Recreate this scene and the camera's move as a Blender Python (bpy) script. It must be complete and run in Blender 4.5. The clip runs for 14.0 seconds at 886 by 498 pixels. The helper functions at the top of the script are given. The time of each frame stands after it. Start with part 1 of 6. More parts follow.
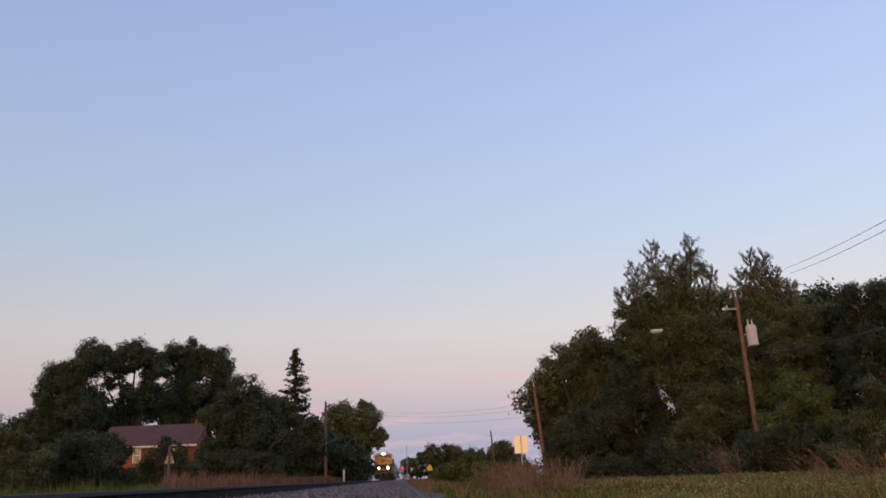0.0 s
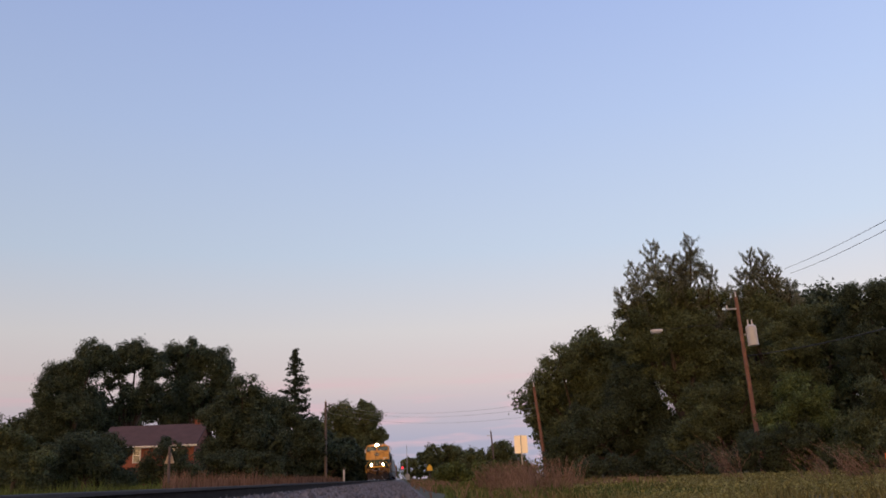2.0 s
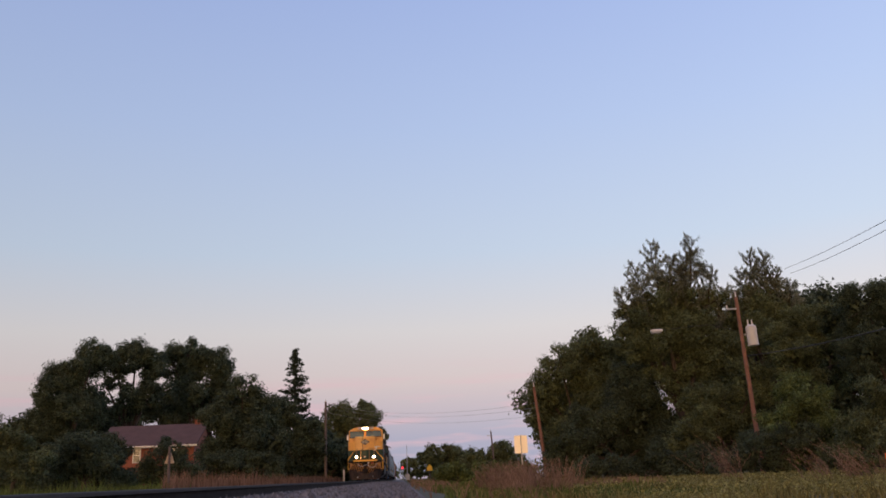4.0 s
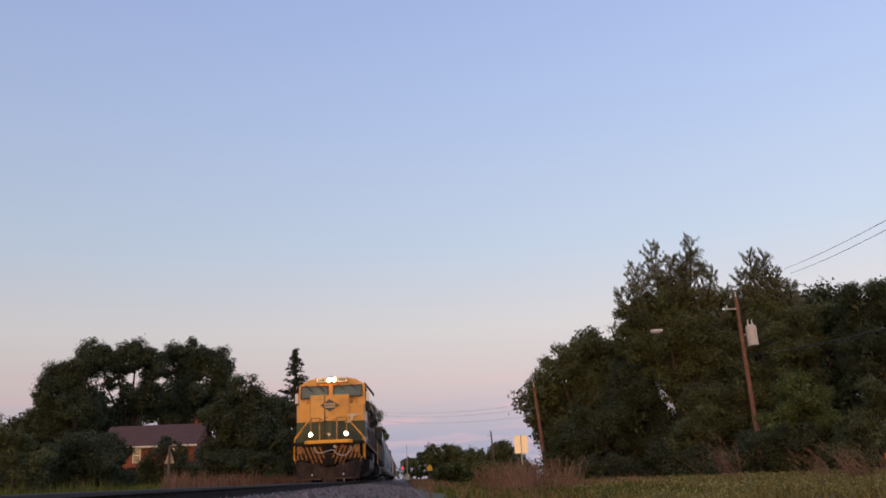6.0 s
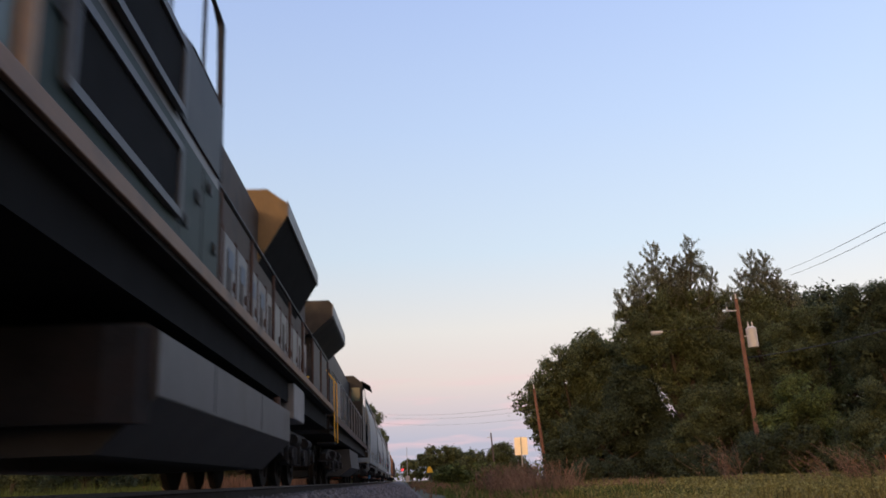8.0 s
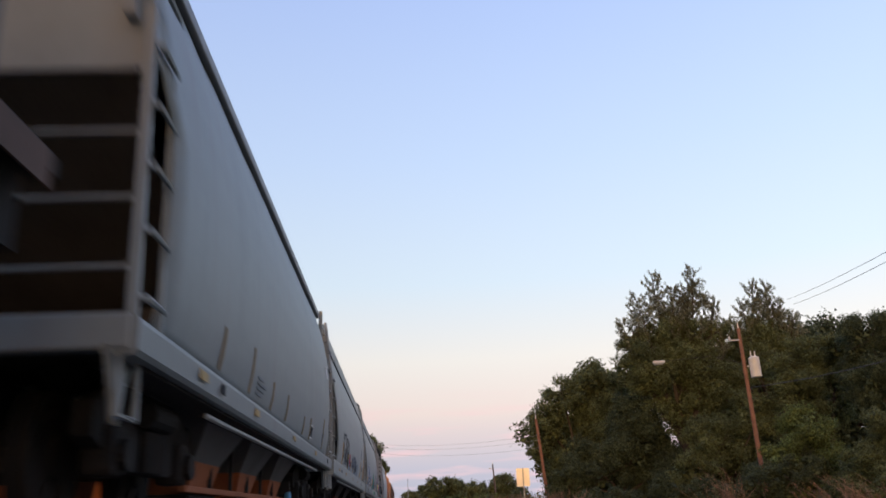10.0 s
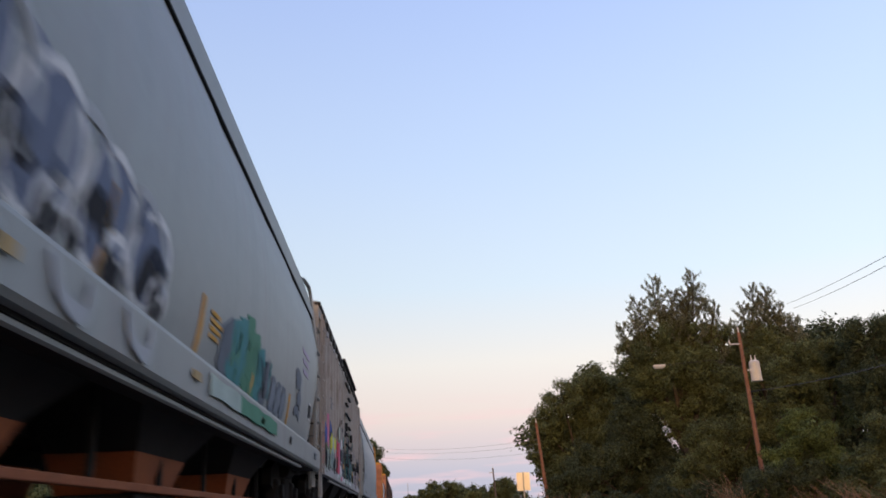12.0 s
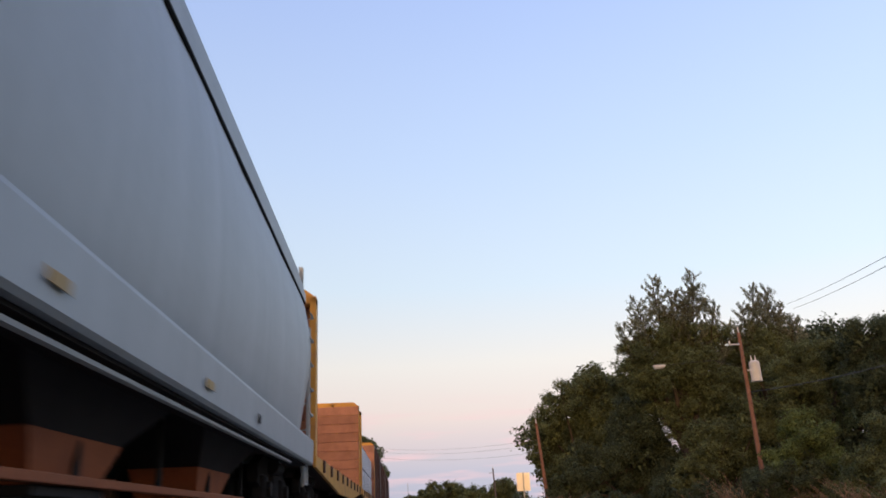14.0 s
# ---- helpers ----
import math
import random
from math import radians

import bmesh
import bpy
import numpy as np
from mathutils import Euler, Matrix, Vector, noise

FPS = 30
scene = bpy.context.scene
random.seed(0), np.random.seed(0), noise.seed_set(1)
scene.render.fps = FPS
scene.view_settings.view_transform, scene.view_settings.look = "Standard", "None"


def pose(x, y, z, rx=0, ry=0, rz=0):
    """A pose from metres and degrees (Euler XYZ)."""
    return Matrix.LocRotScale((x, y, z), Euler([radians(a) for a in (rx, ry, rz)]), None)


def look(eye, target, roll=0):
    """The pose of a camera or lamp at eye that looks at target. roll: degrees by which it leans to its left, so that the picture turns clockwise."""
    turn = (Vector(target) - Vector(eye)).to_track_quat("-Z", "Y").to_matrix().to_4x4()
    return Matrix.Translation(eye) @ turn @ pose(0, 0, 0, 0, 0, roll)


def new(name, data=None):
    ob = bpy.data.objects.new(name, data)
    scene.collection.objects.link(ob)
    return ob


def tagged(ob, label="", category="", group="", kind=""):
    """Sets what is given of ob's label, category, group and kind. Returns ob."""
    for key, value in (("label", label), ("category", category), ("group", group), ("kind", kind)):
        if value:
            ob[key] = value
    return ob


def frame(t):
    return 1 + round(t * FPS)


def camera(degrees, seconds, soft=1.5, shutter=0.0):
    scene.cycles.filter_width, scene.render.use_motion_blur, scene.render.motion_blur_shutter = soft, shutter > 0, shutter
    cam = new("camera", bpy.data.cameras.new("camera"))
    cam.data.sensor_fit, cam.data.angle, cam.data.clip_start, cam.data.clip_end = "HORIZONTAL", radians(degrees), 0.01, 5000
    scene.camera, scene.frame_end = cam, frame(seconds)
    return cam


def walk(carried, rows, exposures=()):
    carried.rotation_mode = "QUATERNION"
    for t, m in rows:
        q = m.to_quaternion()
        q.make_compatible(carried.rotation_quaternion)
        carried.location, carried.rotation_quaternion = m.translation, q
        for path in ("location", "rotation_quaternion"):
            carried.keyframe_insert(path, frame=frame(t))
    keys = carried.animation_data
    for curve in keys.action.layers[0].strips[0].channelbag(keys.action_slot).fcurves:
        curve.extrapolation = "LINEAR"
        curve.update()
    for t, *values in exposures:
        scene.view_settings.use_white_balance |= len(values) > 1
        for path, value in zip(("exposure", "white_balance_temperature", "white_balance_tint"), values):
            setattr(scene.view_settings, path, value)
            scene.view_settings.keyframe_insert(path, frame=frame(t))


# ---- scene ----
# Camera: stands on the ballast shoulder, level with the rail heads (z = 0), and tilts up once.
cam = camera(56.15, 14.0, soft=1.7, shutter=0.27)
EYE = Vector((0.0, 0.0, -0.01))


def aim(pitch, yaw=3.452, roll=-2.56):
    p, y = radians(pitch), radians(yaw)
    way = Vector((math.sin(y) * math.cos(p), math.cos(y) * math.cos(p), math.sin(p)))
    return look(EYE, EYE + way * 10, roll)


walk(cam, [(0.0, aim(15.355)), (4.0, aim(15.355)), (7.5, aim(15.355)), (8.0, aim(15.475)), (8.3, aim(15.66)),
           (9.3, aim(16.9)), (10.3, aim(17.63)), (10.5, aim(17.69)), (11.0, aim(17.73)), (12.0, aim(17.76)),
           (13.0, aim(17.79)), (14.0, aim(17.78))],
     exposures=[(0.0, 0.0, 6500, 10), (6.0, 0.0, 6560, 10), (7.0, 0.0, 6600, 10), (7.5, 0.03, 6650, 10), (8.0, 0.28, 6700, 5), (8.3, 0.35, 6750, 5), (10.3, 0.40, 6780, 5), (14.0, 0.40, 6750, 5)])

# World: clear dusk sky with the earth's shadow low in the east, warm afterglow in the west behind the camera.
world = bpy.data.worlds.new("dusk")
scene.world = world
world.use_nodes = True
wn, wl = world.node_tree.nodes, world.node_tree.links
wn.clear()
w_out, w_bg = wn.new("ShaderNodeOutputWorld"), wn.new("ShaderNodeBackground")
w_co, w_sep = wn.new("ShaderNodeTexCoord"), wn.new("ShaderNodeSeparateXYZ")
wl.new(w_co.outputs["Generated"], w_sep.inputs[0])
w_ramp = wn.new("ShaderNodeValToRGB")
SKY = [(0.0, (0.36, 0.37, 0.49)), (0.045, (0.44, 0.43, 0.54)), (0.075, (0.56, 0.49, 0.545)), (0.11, (0.67, 0.57, 0.57)),
       (0.17, (0.68, 0.65, 0.66)), (0.26, (0.54, 0.63, 0.77)), (0.40, (0.44, 0.55, 0.80)), (0.56, (0.35, 0.455, 0.77)),
       (1.0, (0.22, 0.31, 0.60))]
el = w_ramp.color_ramp.elements
el[0].position, el[0].color = SKY[0][0], (*SKY[0][1], 1)
el[1].position, el[1].color = SKY[-1][0], (*SKY[-1][1], 1)
for at, rgb in SKY[1:-1]:
    e = el.new(at)
    e.color = (*rgb, 1)
wl.new(w_sep.outputs["Z"], w_ramp.inputs["Fac"])
# thin pink cloud streaks near the horizon
w_map, w_noise, w_cl = wn.new("ShaderNodeMapping"), wn.new("ShaderNodeTexNoise"), wn.new("ShaderNodeValToRGB")
w_map.inputs["Scale"].default_value = (5, 5, 42)
wl.new(w_co.outputs["Generated"], w_map.inputs["Vector"])
wl.new(w_map.outputs[0], w_noise.inputs["Vector"])
w_noise.inputs["Scale"].default_value, w_noise.inputs["Detail"].default_value = 1.6, 5
w_cl.color_ramp.elements[0].position, w_cl.color_ramp.elements[1].position = 0.50, 0.70
wl.new(w_noise.outputs["Fac"], w_cl.inputs["Fac"])
w_band = wn.new("ShaderNodeMapRange")
w_band.interpolation_type = "SMOOTHSTEP"
for key, v in (("From Min", 0.15), ("From Max", 0.07), ("To Min", 0.0), ("To Max", 0.8)):
    w_band.inputs[key].default_value = v
wl.new(w_sep.outputs["Z"], w_band.inputs["Value"])
w_mul = wn.new("ShaderNodeMath")
w_mul.operation = "MULTIPLY"
wl.new(w_cl.outputs["Color"], w_mul.inputs[0])
wl.new(w_band.outputs[0], w_mul.inputs[1])
w_mix = wn.new("ShaderNodeMix")
w_mix.data_type = "RGBA"
wl.new(w_mul.outputs[0], w_mix.inputs["Factor"])
wl.new(w_ramp.outputs["Color"], w_mix.inputs["A"])
w_mix.inputs["B"].default_value = (0.74, 0.50, 0.55, 1)
# afterglow: warm and bright low in the west
w_dot = wn.new("ShaderNodeVectorMath")
w_dot.operation = "DOT_PRODUCT"
wl.new(w_co.outputs["Generated"], w_dot.inputs[0])
w_dot.inputs[1].default_value = (-0.25, -0.965, 0.06)
w_glow = wn.new("ShaderNodeMapRange")
w_glow.interpolation_type = "SMOOTHSTEP"
for key, v in (("From Min", 0.55), ("From Max", 1.0), ("To Min", 0.0), ("To Max", 1.0)):
    w_glow.inputs[key].default_value = v
wl.new(w_dot.outputs["Value"], w_glow.inputs["Value"])
w_add = wn.new("ShaderNodeMix")
w_add.data_type = "RGBA"
wl.new(w_glow.outputs[0], w_add.inputs["Factor"])
wl.new(w_mix.outputs["Result"], w_add.inputs["A"])
w_add.inputs["B"].default_value = (1.7, 0.95, 0.42, 1)
# a little brighter towards the south
w_side, w_scale = wn.new("ShaderNodeMapRange"), wn.new("ShaderNodeVectorMath")
for key, v in (("From Min", -0.5), ("From Max", 0.5), ("To Min", 0.835), ("To Max", 1.085)):
    w_side.inputs[key].default_value = v
wl.new(w_sep.outputs["X"], w_side.inputs["Value"])
w_scale.operation = "SCALE"
wl.new(w_add.outputs["Result"], w_scale.inputs[0])
wl.new(w_side.outputs[0], w_scale.inputs["Scale"])
wl.new(w_scale.outputs[0], w_bg.inputs["Color"])
w_bg.inputs["Strength"].default_value = 1.03
wl.new(w_bg.outputs[0], w_out.inputs["Surface"])

# The last light of the sun, very low behind the camera.
sun = new("sun", bpy.data.lights.new("sun", "SUN"))
sun.data.energy, sun.data.angle, sun.data.color = 0.55, radians(3), (1.0, 0.62, 0.34)
sun.matrix_world = look((-20, -80, 8.5), (0, 0, 0))


# ---- materials ----
def mat(name, color, rough=0.7, metal=0.0, vary=0.25, scale=3.0, bump=0.0, coat=0.0, dirt=None, fine=30.0, piece=0.0, island=0.0, spec=0.5, streak=None):
    """Principled paint with variation at two scales, optional dirt colour, bump and per-piece tone."""
    m = bpy.data.materials.new(name)
    m.use_nodes = True
    n, l = m.node_tree.nodes, m.node_tree.links
    b = n["Principled BSDF"]
    co = n.new("ShaderNodeTexCoord")
    big, small = n.new("ShaderNodeTexNoise"), n.new("ShaderNodeTexNoise")
    for t, s in ((big, scale), (small, fine)):
        l.new(co.outputs["Object"], t.inputs["Vector"])
        t.inputs["Scale"].default_value, t.inputs["Detail"].default_value = s, 4
    if streak:
        # rain streaks: the coarse tone is drawn out downwards
        mp = n.new("ShaderNodeMapping")
        mp.inputs["Scale"].default_value = streak
        l.new(co.outputs["Object"], mp.inputs["Vector"])
        l.new(mp.outputs[0], big.inputs["Vector"])
    both = n.new("ShaderNodeMath")
    both.operation = "MULTIPLY_ADD"
    l.new(small.outputs["Fac"], both.inputs[0])
    both.inputs[1].default_value = 0.45
    l.new(big.outputs["Fac"], both.inputs[2])
    tone = n.new("ShaderNodeMapRange")
    for key, v in (("From Min", 0.4), ("From Max", 1.05), ("To Min", 1 - vary), ("To Max", 1 + vary)):
        tone.inputs[key].default_value = v
    l.new(both.outputs[0], tone.inputs["Value"])
    value = tone.outputs[0]
    if piece or island:
        src = n.new("ShaderNodeObjectInfo").outputs["Random"] if piece else n.new("ShaderNodeNewGeometry").outputs["Random Per Island"]
        r = n.new("ShaderNodeMapRange")
        k = piece or island
        r.inputs["To Min"].default_value, r.inputs["To Max"].default_value = 1 - k, 1 + k
        l.new(src, r.inputs["Value"])
        mm = n.new("ShaderNodeMath")
        mm.operation = "MULTIPLY"
        l.new(value, mm.inputs[0])
        l.new(r.outputs[0], mm.inputs[1])
        value = mm.outputs[0]
    sc = n.new("ShaderNodeVectorMath")
    sc.operation = "SCALE"
    sc.inputs[0].default_value = color
    l.new(value, sc.inputs["Scale"])
    out = sc.outputs[0]
    if dirt:
        mask = n.new("ShaderNodeValToRGB")
        mask.color_ramp.elements[0].position, mask.color_ramp.elements[1].position = 0.5, 0.72
        l.new(big.outputs["Fac"], mask.inputs["Fac"])
        mx = n.new("ShaderNodeMix")
        mx.data_type = "RGBA"
        l.new(mask.outputs["Color"], mx.inputs["Factor"])
        l.new(out, mx.inputs["A"])
        mx.inputs["B"].default_value = (*dirt, 1)
        out = mx.outputs["Result"]
    l.new(out, b.inputs["Base Color"])
    b.inputs["Specular IOR Level"].default_value = spec
    b.inputs["Roughness"].default_value, b.inputs["Metallic"].default_value = rough, metal
    if coat:
        b.inputs["Coat Weight"].default_value, b.inputs["Coat Roughness"].default_value = coat, 0.12
    if bump:
        bp = n.new("ShaderNodeBump")
        bp.inputs["Strength"].default_value, bp.inputs["Distance"].default_value = bump, 0.02
        l.new(both.outputs[0], bp.inputs["Height"])
        l.new(bp.outputs[0], b.inputs["Normal"])
    return m


def glow(name, color, strength):
    m = bpy.data.materials.new(name)
    m.use_nodes = True
    b = m.node_tree.nodes["Principled BSDF"]
    b.inputs["Base Color"].default_value = (*color, 1)
    b.inputs["Emission Color"].default_value, b.inputs["Emission Strength"].default_value = (*color, 1), strength
    return m


def leaves(name, color, island=0.6):
    m = mat(name, color, rough=0.75, vary=0.5, scale=0.45, island=island, fine=2.5, spec=0.12)
    n, l = m.node_tree.nodes, m.node_tree.links
    b, tr, mx = n["Principled BSDF"], n.new("ShaderNodeBsdfTranslucent"), n.new("ShaderNodeMixShader")
    l.new(b.inputs["Base Color"].links[0].from_socket, tr.inputs["Color"])
    mx.inputs[0].default_value = 0.25
    l.new(b.outputs[0], mx.inputs[1])
    l.new(tr.outputs[0], mx.inputs[2])
    l.new(mx.outputs[0], n["Material Output"].inputs["Surface"])
    return m


M = {
    "leaf_dark": leaves("leaf_dark", (0.066, 0.083, 0.048)),
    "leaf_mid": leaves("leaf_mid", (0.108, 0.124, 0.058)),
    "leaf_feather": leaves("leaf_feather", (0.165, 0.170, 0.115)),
    "leaf_bright": leaves("leaf_bright", (0.115, 0.145, 0.052)),
    "needle": leaves("needle", (0.040, 0.052, 0.030)),
    "bark": mat("bark", (0.055, 0.042, 0.032), rough=0.9, scale=2, bump=0.5),
    "grass": leaves("grass", (0.17, 0.15, 0.058), island=0.5),
    "grass_lush": leaves("grass_lush", (0.075, 0.10, 0.03), island=0.5),
    "grass_dry": leaves("grass_dry", (0.17, 0.105, 0.075), island=0.4),
    "weed_green": leaves("weed_green", (0.25, 0.225, 0.072), island=0.5),
    "weed_red": leaves("weed_red", (0.23, 0.145, 0.10), island=0.4),
    "soil": mat("soil", (0.07, 0.065, 0.035), rough=0.95, vary=0.4, scale=0.4, bump=0.4, dirt=(0.05, 0.062, 0.025), fine=6),
    "ballast": mat("ballast", (0.13, 0.108, 0.098), rough=0.9, vary=0.5, scale=9, bump=0.8, fine=40),
    "stone": mat("stone", (0.16, 0.135, 0.125), rough=0.85, vary=0.2, scale=5, island=0.5),
    "tie_wood": mat("tie_wood", (0.085, 0.07, 0.06), rough=0.9, vary=0.4, scale=4, bump=0.5, piece=0.35),
    "rail_steel": mat("rail_steel", (0.026, 0.020, 0.017), rough=0.85, spec=0.2, vary=0.35, scale=6),
    "rail_head": mat("rail_head", (0.060, 0.050, 0.046), rough=0.7, metal=0.3, vary=0.15, scale=4),
    "pole_wood": mat("pole_wood", (0.22, 0.105, 0.07), rough=0.85, vary=0.35, scale=2.5, bump=0.4, fine=25),
    "pole_dark": mat("pole_dark", (0.12, 0.09, 0.08), rough=0.85, vary=0.35, scale=2.5, bump=0.4),
    "steel_grey": mat("steel_grey", (0.42, 0.42, 0.43), rough=0.45, metal=0.6, vary=0.15),
    "sign_back": mat("sign_back", (0.93, 0.88, 0.80), rough=0.30, metal=0.75, vary=0.08, scale=3),
    "plate_tan": mat("plate_tan", (0.34, 0.27, 0.20), rough=0.6, vary=0.2),
    "sign_yellow": mat("sign_yellow", (0.85, 0.50, 0.04), rough=0.5, vary=0.1),
    "marker_orange": mat("marker_orange", (0.85, 0.20, 0.03), rough=0.45, vary=0.1),
    "wire_grey": mat("wire_grey", (0.32, 0.30, 0.30), rough=0.6),
    "wire": mat("wire", (0.03, 0.03, 0.035), rough=0.6),
    "brick": mat("brick", (0.23, 0.075, 0.045), rough=0.85, vary=0.3, scale=1.2, fine=14, bump=0.3),
    "shingle": mat("shingle", (0.098, 0.050, 0.040), rough=0.9, vary=0.25, scale=1.5, fine=9, bump=0.4),
    "white_paint": mat("white_paint", (0.78, 0.76, 0.72), rough=0.5, vary=0.08),
    "dark_glass": mat("dark_glass", (0.02, 0.025, 0.03), rough=0.06, vary=0.1, coat=1.0),
    "porcelain": mat("porcelain", (0.60, 0.58, 0.56), rough=0.35, vary=0.1),
}


# ---- building helpers ----
def thing(name, label, category, at=(0, 0, 0), group="", kind=""):
    ob = new(name)
    ob.location = at
    return tagged(ob, label, category, group, kind)


def link_bm(name, bm, material, smooth=False):
    me = bpy.data.meshes.new(name)
    bm.to_mesh(me)
    bm.free()
    me.materials.append(material)
    if smooth:
        me.shade_smooth()
    return new(name, me)


def part(name, bm, material, parent, label="", smooth=False):
    ob = link_bm(name, bm, material, smooth)
    ob.parent = parent
    return tagged(ob, label)


def again(ob, at, name=None):
    """The same mesh once more under the same thing, moved by at."""
    o = new(name or ob.name.split(".")[0], ob.data)
    o.parent, o.location = ob.parent, Vector(ob.location) + Vector(at)
    return o


def box(bm, x0, x1, y0, y1, z0, z1, bevel=0.0):
    m = Matrix.Translation(((x0 + x1) / 2, (y0 + y1) / 2, (z0 + z1) / 2)) @ Matrix.Diagonal((abs(x1 - x0), abs(y1 - y0), abs(z1 - z0), 1))
    vs = bmesh.ops.create_cube(bm, size=1, matrix=m)["verts"]
    if bevel:
        es = list({e for v in vs for e in v.link_edges})
        bmesh.ops.bevel(bm, geom=es, offset=bevel, segments=2, affect="EDGES", profile=0.5)
    return bm


def nbox(*a, **k):
    return box(bmesh.new(), *a, **k)


def rod(bm, p0, p1, r0, r1=None, n=8):
    p0, p1 = Vector(p0), Vector(p1)
    d = p1 - p0
    m = Matrix.Translation((p0 + p1) / 2) @ d.to_track_quat("Z", "Y").to_matrix().to_4x4()
    bmesh.ops.create_cone(bm, cap_ends=True, segments=n, radius1=r0, radius2=r0 if r1 is None else r1, depth=d.length, matrix=m)
    return bm


def nrod(*a, **k):
    return rod(bmesh.new(), *a, **k)


def pipe(points, r, n=6):
    """A bent tube in one piece: rings at the points, joined by quads and closed at the ends."""
    bm = bmesh.new()
    pts = [Vector(p) for p in points]
    rings, ref = [], None
    for i, p in enumerate(pts):
        d = (pts[min(i + 1, len(pts) - 1)] - pts[max(i - 1, 0)]).normalized()
        if ref is None:
            ref = d.orthogonal()
        ref = (ref - d * ref.dot(d)).normalized()
        side = d.cross(ref)
        k = 1.0
        if 0 < i < len(pts) - 1:
            k = 1 / max(0.6, (pts[i] - pts[i - 1]).normalized().dot(d))
        rings.append([bm.verts.new(p + (ref * math.cos(a) + side * math.sin(a)) * r * k) for a in (6.28318 * j / n for j in range(n))])
    for a, b in zip(rings, rings[1:]):
        for j in range(n):
            bm.faces.new((a[j], a[(j + 1) % n], b[(j + 1) % n], b[j]))
    bm.faces.new(rings[0][::-1])
    bm.faces.new(rings[-1])
    bmesh.ops.recalc_face_normals(bm, faces=bm.faces)
    return bm


def prism(bm, outline, axis, a, b):
    """A solid from a closed outline: axis 'y' takes (x, z) points from y = a to b; 'x' takes (y, z); 'z' takes (x, y)."""
    def at(p, k):
        return {"y": (p[0], k, p[1]), "x": (k, p[0], p[1]), "z": (p[0], p[1], k)}[axis]
    lo = [bm.verts.new(at(p, a)) for p in outline]
    hi = [bm.verts.new(at(p, b)) for p in outline]
    bm.faces.new(lo)
    bm.faces.new(hi)
    for i in range(len(outline)):
        j = (i + 1) % len(outline)
        bm.faces.new((lo[i], lo[j], hi[j], hi[i]))
    bmesh.ops.recalc_face_normals(bm, faces=bm.faces)
    return bm


def nprism(*a):
    return prism(bmesh.new(), *a)


def soup(name, verts, faces, material, parent=None):
    me = bpy.data.meshes.new(name)
    verts, faces = np.asarray(verts, np.float32), np.asarray(faces, np.int32)
    k = faces.shape[1]
    me.vertices.add(len(verts))
    me.vertices.foreach_set("co", verts.ravel())
    me.loops.add(faces.size)
    me.loops.foreach_set("vertex_index", faces.ravel())
    me.polygons.add(len(faces))
    me.polygons.foreach_set("loop_start", np.arange(0, faces.size, k, dtype=np.int32))
    me.update(calc_edges=True)
    me.materials.append(material)
    ob = new(name, me)
    ob.parent = parent
    return ob


# ---- ground ----
def ground_height(x, y):
    """Track bed crest with ballast shoulders, a shallow ditch and gently uneven fields."""
    d = abs(x + 3.137)
    crest = -0.19
    if d < 1.7:
        return crest
    if d < 3.2:
        return crest - 0.17 * (d - 1.7) / 1.5
    field = (-0.62 if x > 0 else -0.42) + 0.10 * noise.noise((x * 0.07, y * 0.07, 0)) * min(1, (d - 3.2) / 6)
    far = min(1, max(0, (y - 90) / 120))
    field = field * (1 - 0.3 * far)
    k = min(1, (d - 3.2) / 2.6)
    return (crest - 0.17) * (1 - k) + field * k


def build_ground():
    xs = [-1500, -400, -120, -60, -40, -28, -20, -14] + [round(-11 + 0.5 * i, 2) for i in range(41)] + [12, 16, 20, 26, 34, 48, 80, 150, 400, 1500]
    ys = [-600, -150, -40] + [-20 + 2 * i for i in range(60)] + [104, 112, 122, 136, 152, 175, 200, 240, 300, 400, 700, 1500, 3000]
    verts = [(x, y, ground_height(x, y)) for y in ys for x in xs]
    n = len(xs)
    faces = [(j * n + i, j * n + i + 1, (j + 1) * n + i + 1, (j + 1) * n + i) for j in range(len(ys) - 1) for i in range(n - 1)]
    ob = soup("ground", verts, faces, M["soil"])
    ob.data.materials.append(M["ballast"])
    mid = [0.5 * (xs[i] + xs[i + 1]) for i in range(n - 1)]
    ob.data.polygons.foreach_set("material_index", [1 if abs(mid[i] + 3.137) < 3.6 else 0 for _ in range(len(ys) - 1) for i in range(n - 1)])
    tagged(ob, "grassy ground with a grey crushed-stone track bed across it", "ground", kind="structure")


